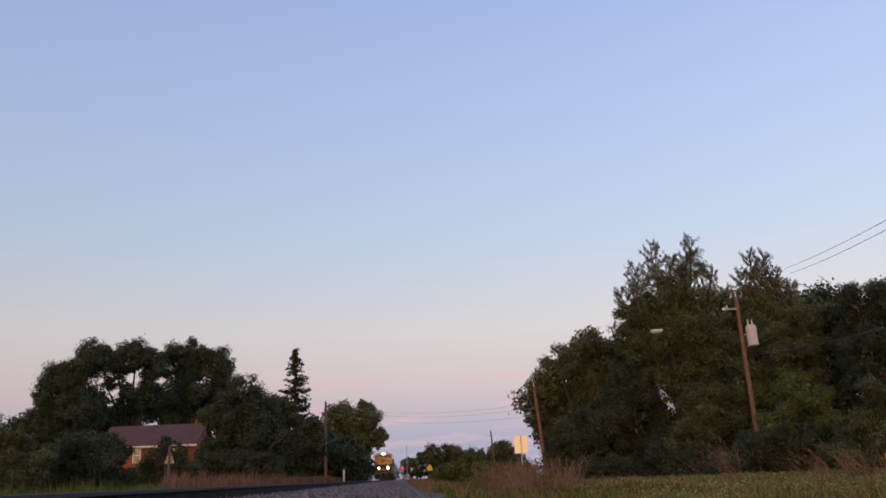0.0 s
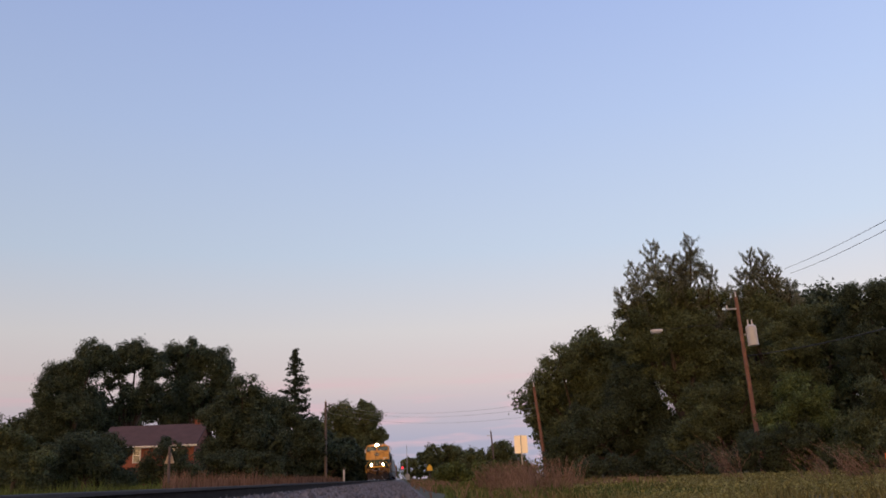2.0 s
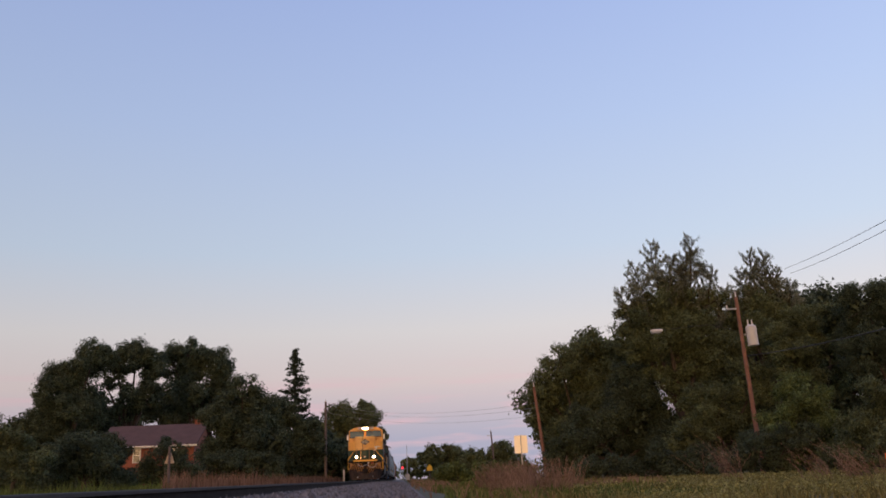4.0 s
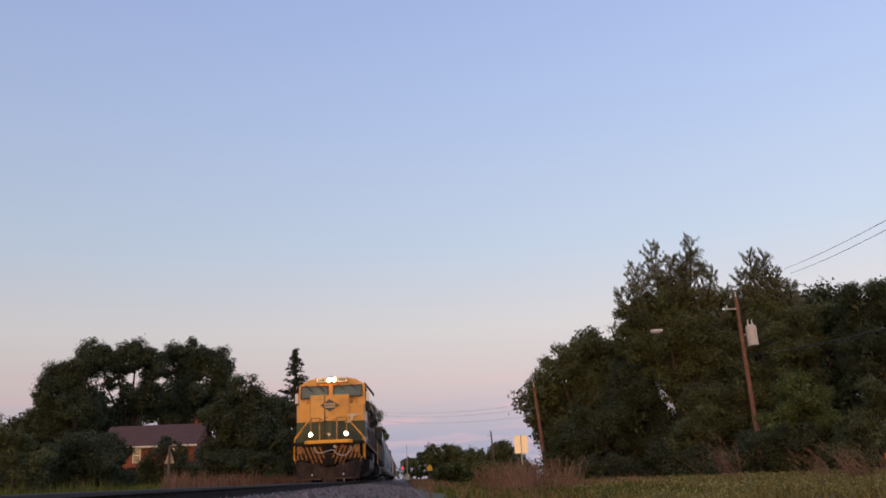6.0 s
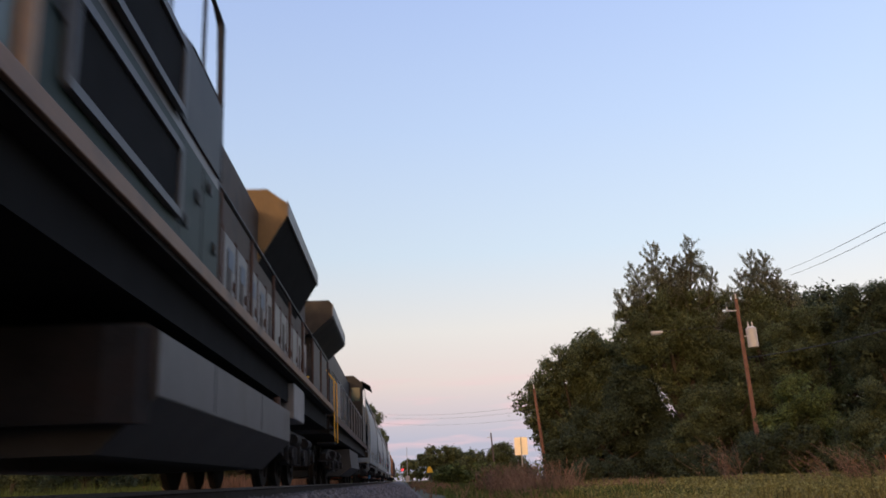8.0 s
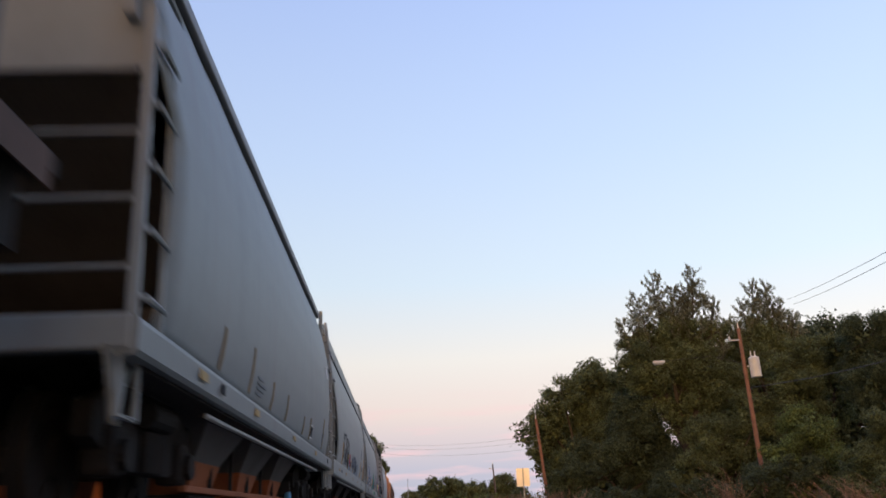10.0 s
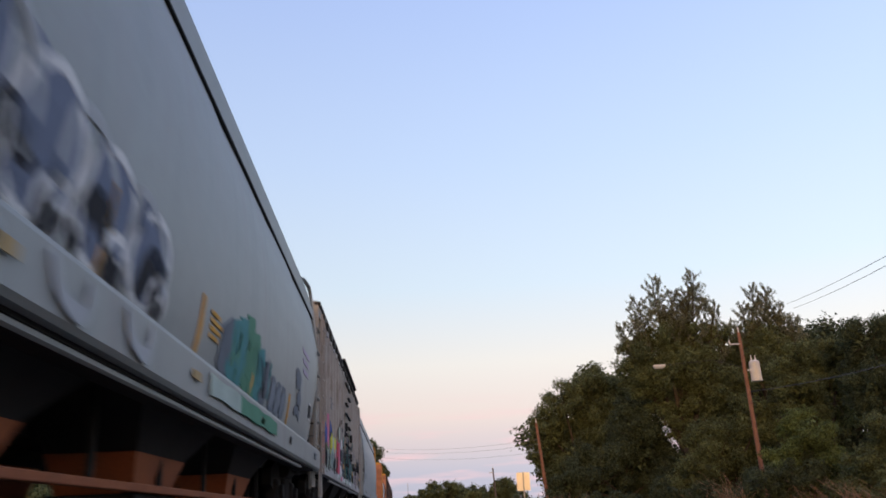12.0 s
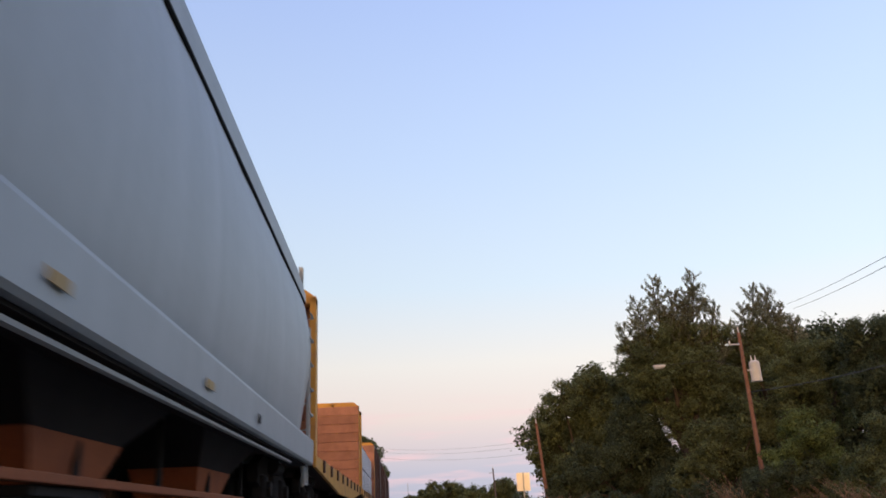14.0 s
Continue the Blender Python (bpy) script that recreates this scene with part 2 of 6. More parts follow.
def build_track():
    base = thing("railway_track", "straight railway track, rusty rails on dark wooden ties", "railway track", kind="structure")
    head = [(-0.036, -0.036), (-0.036, -0.006), (-0.03, 0.0), (0.03, 0.0), (0.036, -0.006), (0.036, -0.036)]
    web = [(-0.07, -0.178), (-0.07, -0.166), (-0.010, -0.145), (-0.010, -0.05), (-0.034, -0.036), (0.034, -0.036), (0.010, -0.05),
           (0.010, -0.145), (0.07, -0.166), (0.07, -0.178)]
    for x in (-3.137 - 0.753, -3.137 + 0.753):
        r = part("rail", nprism([(x + a, b) for a, b in web], "y", -40, 900), M["rail_steel"], base)
        part("rail_head", nprism([(x + a, b) for a, b in head], "y", -40, 900), M["rail_head"], r, "worn bright running surface")
    tie = part("tie", nbox(-1.3, 1.3, -0.11, 0.11, -0.35, -0.18, bevel=0.012), M["tie_wood"], base)
    tie.location = (-3.137, 2.0, 0)
    for i in list(range(1, 300)) + list(range(-34, 0)):
        o = again(tie, (random.uniform(-0.04, 0.04), 0.53 * i, 0))
        o.rotation_euler = (0, 0, random.uniform(-0.012, 0.012))


def build_ballast():
    """Loose crushed stones on the shoulder beside the rail."""
    rng = np.random.default_rng(3)
    n = 29000
    y = 4 + 90 * rng.random(n) ** 1.6
    y[:5000] = rng.uniform(-9, 4, 5000)
    x = -3.137 + rng.uniform(-3.3, 3.5, n)
    z = np.array([ground_height(a, b) for a, b in zip(x, y)])
    size = rng.uniform(0.022, 0.055, n)
    shape = np.array([(1, 0, 0), (-0.5, 0.85, 0), (-0.5, -0.85, 0), (0.1, 0.1, 1)])
    V = np.zeros((n, 4, 3))
    turn = rng.uniform(0, 6.28, n)
    for k in range(4):
        jit = shape[k] + rng.normal(0, 0.28, (n, 3))
        V[:, k, 0] = x + size * (jit[:, 0] * np.cos(turn) - jit[:, 1] * np.sin(turn))
        V[:, k, 1] = y + size * (jit[:, 0] * np.sin(turn) + jit[:, 1] * np.cos(turn))
        V[:, k, 2] = z + size * jit[:, 2] * 1.1 - 0.005
    idx = (np.arange(n) * 4)[:, None, None]
    F = (idx + np.array([(0, 1, 3), (1, 2, 3), (2, 0, 3)])[None]).reshape(-1, 3)
    tagged(soup("ballast_stones", V.reshape(-1, 3), F, M["stone"]), "loose grey and mauve crushed stone along the rails", "ballast", kind="stuff")


def blades(name, label, material, n, xr, yr, height, lean=0.3, width=0.012, seed=1, ypow=1.0, keep=None, clump=0.0):
    """A stand of grass or weed stems as bent two-piece blades."""
    rng = np.random.default_rng(seed)
    x = rng.uniform(*xr, n)
    y = yr[0] + (yr[1] - yr[0]) * rng.random(n) ** ypow
    if keep:
        ok = np.array([keep(a, b) for a, b in zip(x, y)])
        x, y = x[ok], y[ok]
        n = len(x)
    z = np.array([ground_height(a, b) for a, b in zip(x, y)]) - 0.03
    patch = np.array([noise.noise((a * 0.55, b * 0.35, seed)) for a, b in zip(x, y)])
    h = rng.uniform(height[0], height[1], n) * (1 + clump * patch)
    az, ln = rng.uniform(0, 6.28, n), np.abs(rng.normal(0, lean, n))
    dx, dy = np.cos(az) * ln, np.sin(az) * ln
    w = width * (1 + y / 22)
    V = np.zeros((n, 5, 3))
    for k, (u, side) in enumerate(((0, -1), (0, 1), (0.6, -0.75), (0.6, 0.75), (1, 0))):
        V[:, k, 0] = x + dx * h * u ** 1.7 + side * w
        V[:, k, 1] = y + dy * h * u ** 1.7
        V[:, k, 2] = z + h * u * (1 - 0.25 * ln * u)
    idx = (np.arange(n) * 5)[:, None, None]
    F = (idx + np.array([(0, 1, 2), (1, 3, 2), (2, 3, 4)])[None]).reshape(-1, 3)
    tagged(soup(name, V.reshape(-1, 3), F, M[material]), label, "grass", kind="stuff")


def sprays(name, label, material, n, xr, yr, height, seed, bias=0.0, stems=5, spread=0.3):
    """Tall branching dry weeds: stems that fan out from one root, each with many short side twigs."""
    rng = np.random.default_rng(seed)
    V, F = [], []
    for _ in range(n):
        x, y = rng.uniform(*xr), rng.uniform(*yr)
        root = np.array([x, y, ground_height(x, y) - 0.03])
        w = 0.004 + 0.00014 * y
        for _ in range(rng.integers(max(1, stems - 2), stems + 3)):
            h = rng.uniform(*height)
            lean = rng.normal((bias, 0), spread)
            top = root + np.array([lean[0], lean[1], 1.0]) * h
            mid = root + np.array([lean[0] * 0.35, lean[1] * 0.35, 0.55]) * h
            segs = [(root, mid, w), (mid, top, w * 0.8)]
            for _ in range(14):
                u = rng.uniform(0.3, 1)
                p = root + (mid - root) * u / 0.55 if u < 0.55 else mid + (top - mid) * (u - 0.55) / 0.45
                q = p + np.array([rng.normal(lean[0] * 0.2, 0.075), rng.normal(0, 0.075), rng.uniform(0.05, 0.18)]) * h * (1.25 - 0.6 * u)
                segs.append((p, q, w * 0.9))
            for p, q, ww in segs:
                k = len(V)
                V += [(p[0] - ww, p[1], p[2]), (p[0] + ww, p[1], p[2]), (q[0], q[1], q[2])]
                F.append((k, k + 1, k + 2))
    tagged(soup(name, V, F, M[material]), label, "weeds", kind="stuff")


build_ground()
build_track()
build_ballast()


# ---- trees ----
def clump(rng, centre, radii, n, size, up=0.3):
    """n single leaves over a small rounded bunch, loosely facing outwards and to the sky."""
    way = rng.normal(size=(n, 3))
    way /= np.linalg.norm(way, axis=1)[:, None]
    ph = rng.uniform(0, 6.28, 4)
    lump = 1 + 0.28 * np.sin(5 * way[:, 0] + ph[0]) * np.sin(5 * way[:, 2] + ph[1]) + 0.12 * np.sin(11 * way[:, 1] + ph[2]) * np.sin(10 * way[:, 2] + ph[3])
    stray = np.where(rng.random(n) < 0.14, rng.uniform(1.0, 1.4, n), 1.0)
    P = np.asarray(centre) + way * (rng.random(n) ** 0.36 * lump * stray)[:, None] * np.asarray(radii)
    face = way + rng.normal(0, 0.6, (n, 3)) + (0, 0, up)
    a = np.cross(face, rng.normal(size=(n, 3)))
    a /= np.linalg.norm(a, axis=1)[:, None] + 1e-6
    b = np.cross(a, face)
    b /= np.linalg.norm(b, axis=1)[:, None] + 1e-6
    s = size * rng.uniform(0.6, 1.4, n)[:, None]
    return np.stack([P + a * s, P - a * s * 0.6 + b * s * 0.55, P - a * s * 0.6 - b * s * 0.55], 1).reshape(-1, 3)


def lobe_leaves(rng, lx, lz, lr, size, thick=0.62, core=1):
    """One lobe of a crown: bunches of small leaves round a shaded core of large ones."""
    V = []
    for _ in range(int(min(38, 8 + 6.5 * lr))):
        way = rng.normal(size=3)
        way /= np.linalg.norm(way)
        rr = lr * rng.uniform(0.22, 0.44)
        c = np.array([lx, 0, lz]) + way * np.array([1, 1.05, 0.95]) * lr * rng.uniform(0.48, 0.94)
        V.append(clump(rng, c, (rr, rr, rr * 0.85), int(thick * 14.3 * (rr / size) ** 2) + 12, size))
    if core:
        inner = max(min(0.11 * lr, 0.2), size)
        V.append(clump(rng, (lx, 0, lz), (lr * 0.56, lr * 0.6, lr * 0.54), 280, inner))
    return V


def trunk_and_limbs(rng, t, lobes, top):
    low = min(l[1] for l in lobes)
    fork = max(0.15, min(low * 0.6, top * 0.3))
    r = 0.022 * top + 0.03
    bm = bmesh.new()
    rod(bm, (0, 0, -0.3), (0, 0, fork), r, r * 0.75, n=9)
    for lx, lz, lr in lobes:
        ly = rng.uniform(-0.5, 0.5) * lr
        mid = Vector((lx * 0.45, ly * 0.5, fork + (lz - fork) * 0.55))
        rod(bm, (0, 0, fork * 0.95), mid, r * 0.55, r * 0.34, n=6)
        rod(bm, mid, (lx, ly, lz), r * 0.34, r * 0.14, n=6)
        for _ in range(6):
            tip = Vector((lx, ly, lz)) + Vector(rng.normal(size=3)).normalized() * lr * 0.85
            rod(bm, (lx * 0.9, ly * 0.9, lz - lr * 0.2), tip, r * 0.12, r * 0.03, n=4)
    part("trunk", bm, M["bark"], t)
    return fork, r


def crown(t, V, leaf, name="crown"):
    V = np.concatenate(V)
    V[:, 2] = np.maximum(V[:, 2], 0.02)
    return soup(name, V, np.arange(len(V)).reshape(-1, 3), M[leaf], t)


def tree(name, label, x, y, z, leaf, lobes, seed, coarse=0.0):
    """A tapered trunk, a limb to every lobe of the crown, and a crown of small leaves in bunches."""
    rng = np.random.default_rng(seed)
    t = thing(name, label, "shrub" if name in ("shrub", "brush", "thicket") else "tree", (x, y, z))
    trunk_and_limbs(rng, t, lobes, max(l[1] + l[2] for l in lobes))
    size = coarse or max(0.05, 0.00125 * y)
    crown(t, [v for l in lobes for v in lobe_leaves(rng, *l, size)], leaf)
    return t


def plume_tree(name, label, x, y, z, leaf, lobes, spires, thin, seed):
    """A tree whose thin top is made of ascending limbs, each with side twigs that carry small leaves."""
    rng = np.random.default_rng(seed)
    t = thing(name, label, "tree", (x, y, z))
    fork, r = trunk_and_limbs(rng, t, lobes, max(s[1] for s in spires))
    size = max(0.05, 0.00125 * y)
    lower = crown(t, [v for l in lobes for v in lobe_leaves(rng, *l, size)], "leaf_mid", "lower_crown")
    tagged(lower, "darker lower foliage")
    V, bm = [v for l in thin for v in lobe_leaves(rng, *l, size * 0.75, 0.2, 0)], bmesh.new()
    for sx, top, low, reach in spires:
        root, tip = Vector((sx * 0.35, 0, low - 2.5)), Vector((sx, 0, top))
        rod(bm, root, tip, r * 0.30, r * 0.05, n=5)
        for k in range(44):
            u = ((k + rng.random()) / 44) ** 0.8
            p = root.lerp(tip, (low + (top - low) * u - root.z) / (tip.z - root.z))
            az, rise = rng.uniform(0, 6.283), rng.uniform(0.75, 1.5)
            d = Vector((math.cos(az), 0.9 * math.sin(az), rise)).normalized()
            length = reach * (1 - u) ** 0.6 * rng.uniform(0.7, 1.3) + 0.4
            q = p + d * length
            rod(bm, p, q, 0.022, 0.008, n=3)
            for j in range(max(2, int(length / 0.17))):
                v = rng.uniform(0.2, 1.03)
                w = p.lerp(q, v)
                side = Vector(rng.normal(size=3)).normalized() * rng.uniform(0.05, 0.30) * (1.15 - v) + d * 0.18
                V.append(clump(rng, w + side * 0.8, (0.10, 0.10, 0.16), 13, size * 0.66))
                V.append(clump(rng, w + side * 0.3, (0.08, 0.08, 0.11), 9, size * 0.66))
    part("limb", bm, M["bark"], t)
    crown(t, V, leaf)
    return t


TREE_LABELS = {
    "maple": "tall dark green maple with a rounded leafy crown", "yew": "dense dark rounded evergreen beside the house",
    "evergreen": "dark bushy evergreen behind the dry grass", "trackside_tree": "spreading green tree overhanging the railway",
    "shrub": "leafy green shrub at the field edge", "oak": "broad green tree at the edge of the wood",
    "tall_maple": "tall feathery tree with thin see-through top", "thicket": "dense dark green undergrowth of the wood",
    "far_tree": "distant green trees beyond the crossing", "brush": "light green brush beside the track bed",
}
TREES = [
    ("maple", -30.35, 80, -0.3, "leaf_dark", [(-1.32, 10.2, 2.35), (0.87, 12.3, 2.3), (-2.16, 7.42, 2.09), (1.98, 12.8, 1.7), (-2.9, 9.0, 1.2), (-0.2, 7.9, 2.9)]),
    ("maple", -27.53, 88, -0.3, "leaf_dark", [(-0.04, 13.8, 2.1), (-1.74, 13.2, 1.7), (1.73, 13.1, 2.2), (-2.5, 11.0, 1.0), (-1.0, 9.2, 0.8), (1.72, 9.46, 2.42), (-1.69, 7.31, 1.73), (-0.7, 10.6, 0.9), (-2.9, 9.2, 0.9)]),
    ("maple", -22.5, 95, -0.3, "leaf_dark", [(-1.01, 14.9, 2.4), (1.36, 13.9, 2.4), (-2.54, 13.9, 2.2), (2.9, 12.3, 1.4), (-0.23, 10.30, 3.42), (2.43, 10.83, 1.74)]),
    ("yew", -12.0, 66, -0.3, "leaf_dark", [(-0.11, 7.25, 1.75), (-1.38, 5.36, 1.81), (1.21, 5.35, 1.73), (-0.06, 3.6, 2.59), (-1.75, 2.83, 1.73), (2.1, 3.1, 1.94)]),
    ("evergreen", -12.45, 100, -0.3, "leaf_dark", [(-1.25, 8.14, 2.29), (1.39, 6.41, 1.96), (0.08, 3.89, 2.61), (2.37, 4.43, 1.96), (-2.58, 9.17, 1.63)]),
    ("trackside_tree", -9.81, 176, -0.3, "leaf_mid", [(-2.70, 12.84, 3.68), (1.96, 12.65, 3.68), (3.87, 8.79, 2.99), (-1.02, 7.29, 5.18), (-4.48, 7.44, 4.03), (5.63, 9.29, 1.84), (-6.20, 9.77, 2.88), (2.94, 14.92, 2.07)]),
    ("shrub", -19.76, 45, -0.4, "leaf_mid", [(-0.23, 2.61, 1.32), (0.98, 1.71, 1.18), (-0.75, 3.63, 0.88)]),
    ("shrub", -18.04, 50, -0.4, "leaf_dark", [(-0.03, 2.37, 1.63), (-1.25, 1.79, 1.31), (1.28, 1.84, 1.18)]),
    ("shrub", -11.17, 42, -0.4, "leaf_dark", [(-0.11, 1.57, 1.10), (-0.81, 1.23, 0.88), (0.79, 1.16, 0.88), (-0.13, 2.69, 0.36), (0.28, 1.92, 0.71)]),
    ("oak", 13.82, 66, -0.8, "leaf_mid", [(-2.46, 6.92, 1.51), (-0.96, 8.65, 1.94), (1.51, 9.70, 2.24), (-0.82, 4.88, 2.59), (2.04, 6.53, 2.59), (3.67, 9.16, 1.94), (-2.97, 4.96, 1.08)]),
    ("oak", 26.91, 52, -0.8, "leaf_mid", [(-0.23, 9.78, 1.43), (1.51, 9.35, 1.56), (-1.69, 7.70, 2.04), (0.41, 6.89, 2.04)]),
    ("oak", 28.01, 46, -0.8, "leaf_dark", [(-1.21, 9.37, 1.56), (0.34, 9.32, 1.74), (-1.09, 6.73, 1.80), (1.96, 8.60, 2.41)]),
    ("thicket", 15.52, 60, -0.8, "leaf_dark", [(-1.81, 2.85, 2.35), (1.18, 4.11, 2.82), (3.53, 3.02, 2.75), (-3.90, 2.15, 1.80), (1.00, 6.33, 2.35)]),
    ("thicket", 20.86, 54, -0.8, "leaf_mid", [(-0.80, 3.9, 2.1), (0.78, 2.98, 2.3), (-2.32, 2.03, 2.12), (2.32, 5.6, 1.9)]),
    ("shrub", 18.88, 39, -0.7, "leaf_bright", [(0.21, 3.49, 1.48), (-1.15, 2.18, 1.27), (1.12, 2.35, 1.53), (-0.18, 1.11, 1.27)]),
    ("shrub", 20.01, 35, -0.7, "leaf_mid", [(-0.41, 1.76, 1.33), (0.64, 3.14, 1.10), (-1.37, 0.53, 1.14), (1.15, 0.89, 1.37)]),
    ("far_tree", 8.56, 215, -0.5, "leaf_mid", [(0.10, 5.92, 3.09), (3.96, 6.18, 2.81), (-2.79, 4.67, 2.11), (-0.75, 2.39, 2.25), (3.50, 2.48, 2.25), (-4.02, 1.98, 1.41)]),
    ("far_tree", 18.6, 190, -0.5, "leaf_mid", [(-1.52, 4.65, 2.48), (-4.48, 3.56, 1.99), (4.22, 5.39, 3.10), (1.33, 3.68, 2.24), (-2.31, 1.76, 1.74), (2.75, 2.03, 1.99)]),
    ("far_tree", 3.39, 270, -0.5, "leaf_mid", [(-1.51, 4.93, 2.29), (1.16, 5.16, 1.94), (-1.25, 2.17, 1.59), (1.60, 2.39, 1.59)]),
    ("brush", 4.93, 72, -0.6, "leaf_bright", [(-0.66, 1.15, 1.13), (-1.40, 0.55, 0.85), (0.35, 0.29, 0.85), (1.70, 0.78, 1.04)]),
    ("oak", 18.3, 84, -0.8, "leaf_mid", [(-1.73, 6.27, 4.67), (3.67, 8.59, 4.94), (2.20, 11.51, 3.29), (-2.4, 4.6, 2.6)]),
    ("oak", 29.29, 80, -0.8, "leaf_mid", [(-0.9, 11.6, 3.2), (2.9, 11.66, 4.6), (-2.60, 3.2, 3.0), (3.07, 6.16, 4.5)]),
    ("oak", 41.56, 78, -0.8, "leaf_dark", [(-4.59, 12.83, 4.33), (1.11, 13.18, 4.08), (-4.33, 7.39, 4.59), (1.27, 7.71, 4.59), (6.55, 11.88, 4.59)]),
    ("maple", -42.47, 108, -0.3, "leaf_dark", [(1.72, 9.44, 4.38), (-2.94, 7.56, 3.53), (6.71, 7.17, 4.24), (-5.49, 5.62, 3.18)]),
    ("maple", -26.33, 112, -0.3, "leaf_dark", [(-2.97, 10.72, 4.03), (2.88, 10.50, 3.66), (7.34, 7.41, 4.39)]),
    ("shrub", -20.3, 56, -0.4, "leaf_dark", [(2.00, 2.88, 0.95), (1.21, 1.33, 1.10), (2.81, 1.26, 0.88), (-1.95, 1.29, 1.46), (-4.06, 1.38, 1.46)]),
    ("shrub", -12.26, 62, -0.4, "leaf_dark", [(-1.00, 1.87, 1.46), (0.60, 1.61, 1.46), (2.59, 1.52, 1.38), (-2.18, 1.34, 0.97)]),
    ("thicket", -9.65, 120, -0.5, "leaf_dark", [(-2.06, 3.53, 3.0), (1.2, 3.36, 2.2), (2.5, 3.2, 1.3), (-4.40, 2.86, 2.75)]),
    ("shrub", -17.9, 60, -0.4, "leaf_dark", [(-1.5, 0.95, 0.95), (0.0, 1.0, 0.95), (1.5, 0.95, 0.9), (3.0, 0.9, 0.9)]),
    ("thicket", -33.5, 74, -0.4, "leaf_mid", [(-2.5, 1.9, 1.9), (0.4, 1.7, 1.8), (3.0, 1.6, 1.7), (5.6, 1.5, 1.6), (-5.0, 2.2, 2.0)]),
    ("shrub", -20.0, 57, -0.4, "leaf_dark", [(-1.6, 3.0, 1.5), (0.0, 3.5, 1.4), (1.3, 2.7, 1.1), (-0.6, 1.3, 1.5), (0.9, 1.3, 1.4)]),
    ("shrub", 14.6, 25, -0.6, "leaf_mid", [(-1.0, 0.5, 0.6), (0.1, 0.9, 0.7), (1.1, 1.2, 0.8), (2.2, 1.1, 0.9)]),
    ("shrub", 16.9, 38, -0.7, "leaf_dark", [(-0.9, 1.2, 0.9), (0.5, 1.5, 1.0), (1.6, 2.0, 1.0), (0.2, 0.6, 0.9)]),
    ("thicket", -23.5, 58, -0.4, "leaf_dark", [(-2.2, 1.2, 1.3), (0.2, 1.2, 1.2), (2.2, 1.1, 1.1)]),
    ("far_tree", 13.2, 240, -0.5, "leaf_mid", [(-3.5, 3.6, 2.8), (0, 4.6, 3.0), (3.5, 5.0, 3.0), (7.0, 4.4, 3.0), (-1.5, 1.8, 2.6), (3.0, 1.8, 2.8), (7, 1.8, 2.8)]),
    ("far_tree", 24.0, 200, -0.5, "leaf_mid", [(-3.0, 3.2, 2.4), (0.5, 3.8, 2.6), (3.5, 3.0, 2.5), (-1.0, 1.5, 2.2), (2.5, 1.5, 2.2)]),
    ("brush", 7.6, 88, -0.6, "leaf_bright", [(-1.6, 0.9, 1.0), (0.1, 1.2, 1.1), (1.7, 1.0, 1.0), (3.2, 1.0, 1.0), (-2.8, 0.5, 0.8)]),
    ("brush", 10.39, 100, -0.6, "leaf_mid", [(0.15, 0.79, 1.70), (2.16, 1.09, 1.57), (-6.12, 1.06, 1.05), (3.80, 0.83, 1.44)]),
    ("thicket", 15.89, 50, -0.8, "leaf_dark", [(-0.20, 1.03, 1.50), (-2.60, 0.81, 1.31), (2.51, 0.91, 1.50), (-4.96, 0.75, 1.11), (5.26, 0.96, 1.63)]),
]
for i, (kind_name, tx, ty, tz, leaf, lobes) in enumerate(TREES):
    tree(kind_name, TREE_LABELS[kind_name], tx, ty, tz, leaf, lobes, 100 + i, 0.21 if ty > 76 and (tx > 17 or ty > 103) and ty < 130 else 0.0)
plume_tree("tall_maple", TREE_LABELS["tall_maple"], 19.84, 58, -0.8, "leaf_feather",
           [(-2.81, 11.6, 1.3), (-0.96, 12.0, 1.6), (1.17, 12.3, 1.6), (2.9, 12.2, 1.2), (-1.87, 9.67, 2.35), (1.61, 9.54, 2.5), (0.1, 10.9, 1.9), (2.9, 8.2, 2.0), (-3.05, 10.1, 1.2), (-1.3, 7.4, 1.1), (0.5, 7.2, 1.6), (-0.6, 6.2, 1.2)],
           [(-1.1, 16.5, 10.4, 2.1), (0.2, 15.6, 10.4, 1.6), (2.1, 17.0, 10.4, 1.9), (1.5, 15.6, 11.0, 1.7), (-2.5, 15.0, 9.6, 2.1), (-3.7, 13.0, 8.6, 1.8), (0.9, 14.6, 10.0, 1.7), (3.4, 14.6, 9.8, 1.4), (4.2, 13.0, 9.4, 1.2)],
           [(-1.2, 13.9, 1.1), (1.9, 14.6, 1.1), (0.3, 13.2, 1.1), (-2.6, 12.9, 1.0), (3.4, 12.9, 0.9), (2.1, 15.7, 0.7), (-1.0, 15.1, 0.7), (-3.7, 11.7, 0.7)], 110)
plume_tree("tall_maple", TREE_LABELS["tall_maple"], 27.54, 60, -0.8, "leaf_feather",
           [(-0.41, 12.2, 1.5), (-2.23, 11.7, 1.4), (1.9, 11.6, 1.2), (-0.36, 10.31, 2.27), (-2.4, 9.6, 1.8), (1.6, 9.4, 1.9)],
           [(-0.6, 16.2, 10.6, 1.6), (0.5, 16.1, 10.6, 1.6), (-1.6, 14.8, 10.0, 1.4), (1.3, 14.8, 10.0, 1.5), (2.3, 13.8, 9.6, 1.3), (-2.6, 13.2, 9.8, 1.2)],
           [(-0.2, 14.2, 1.0), (1.1, 13.4, 1.0), (-1.6, 13.2, 0.9), (0.1, 15.3, 0.7), (2.3, 12.6, 0.8)], 111)



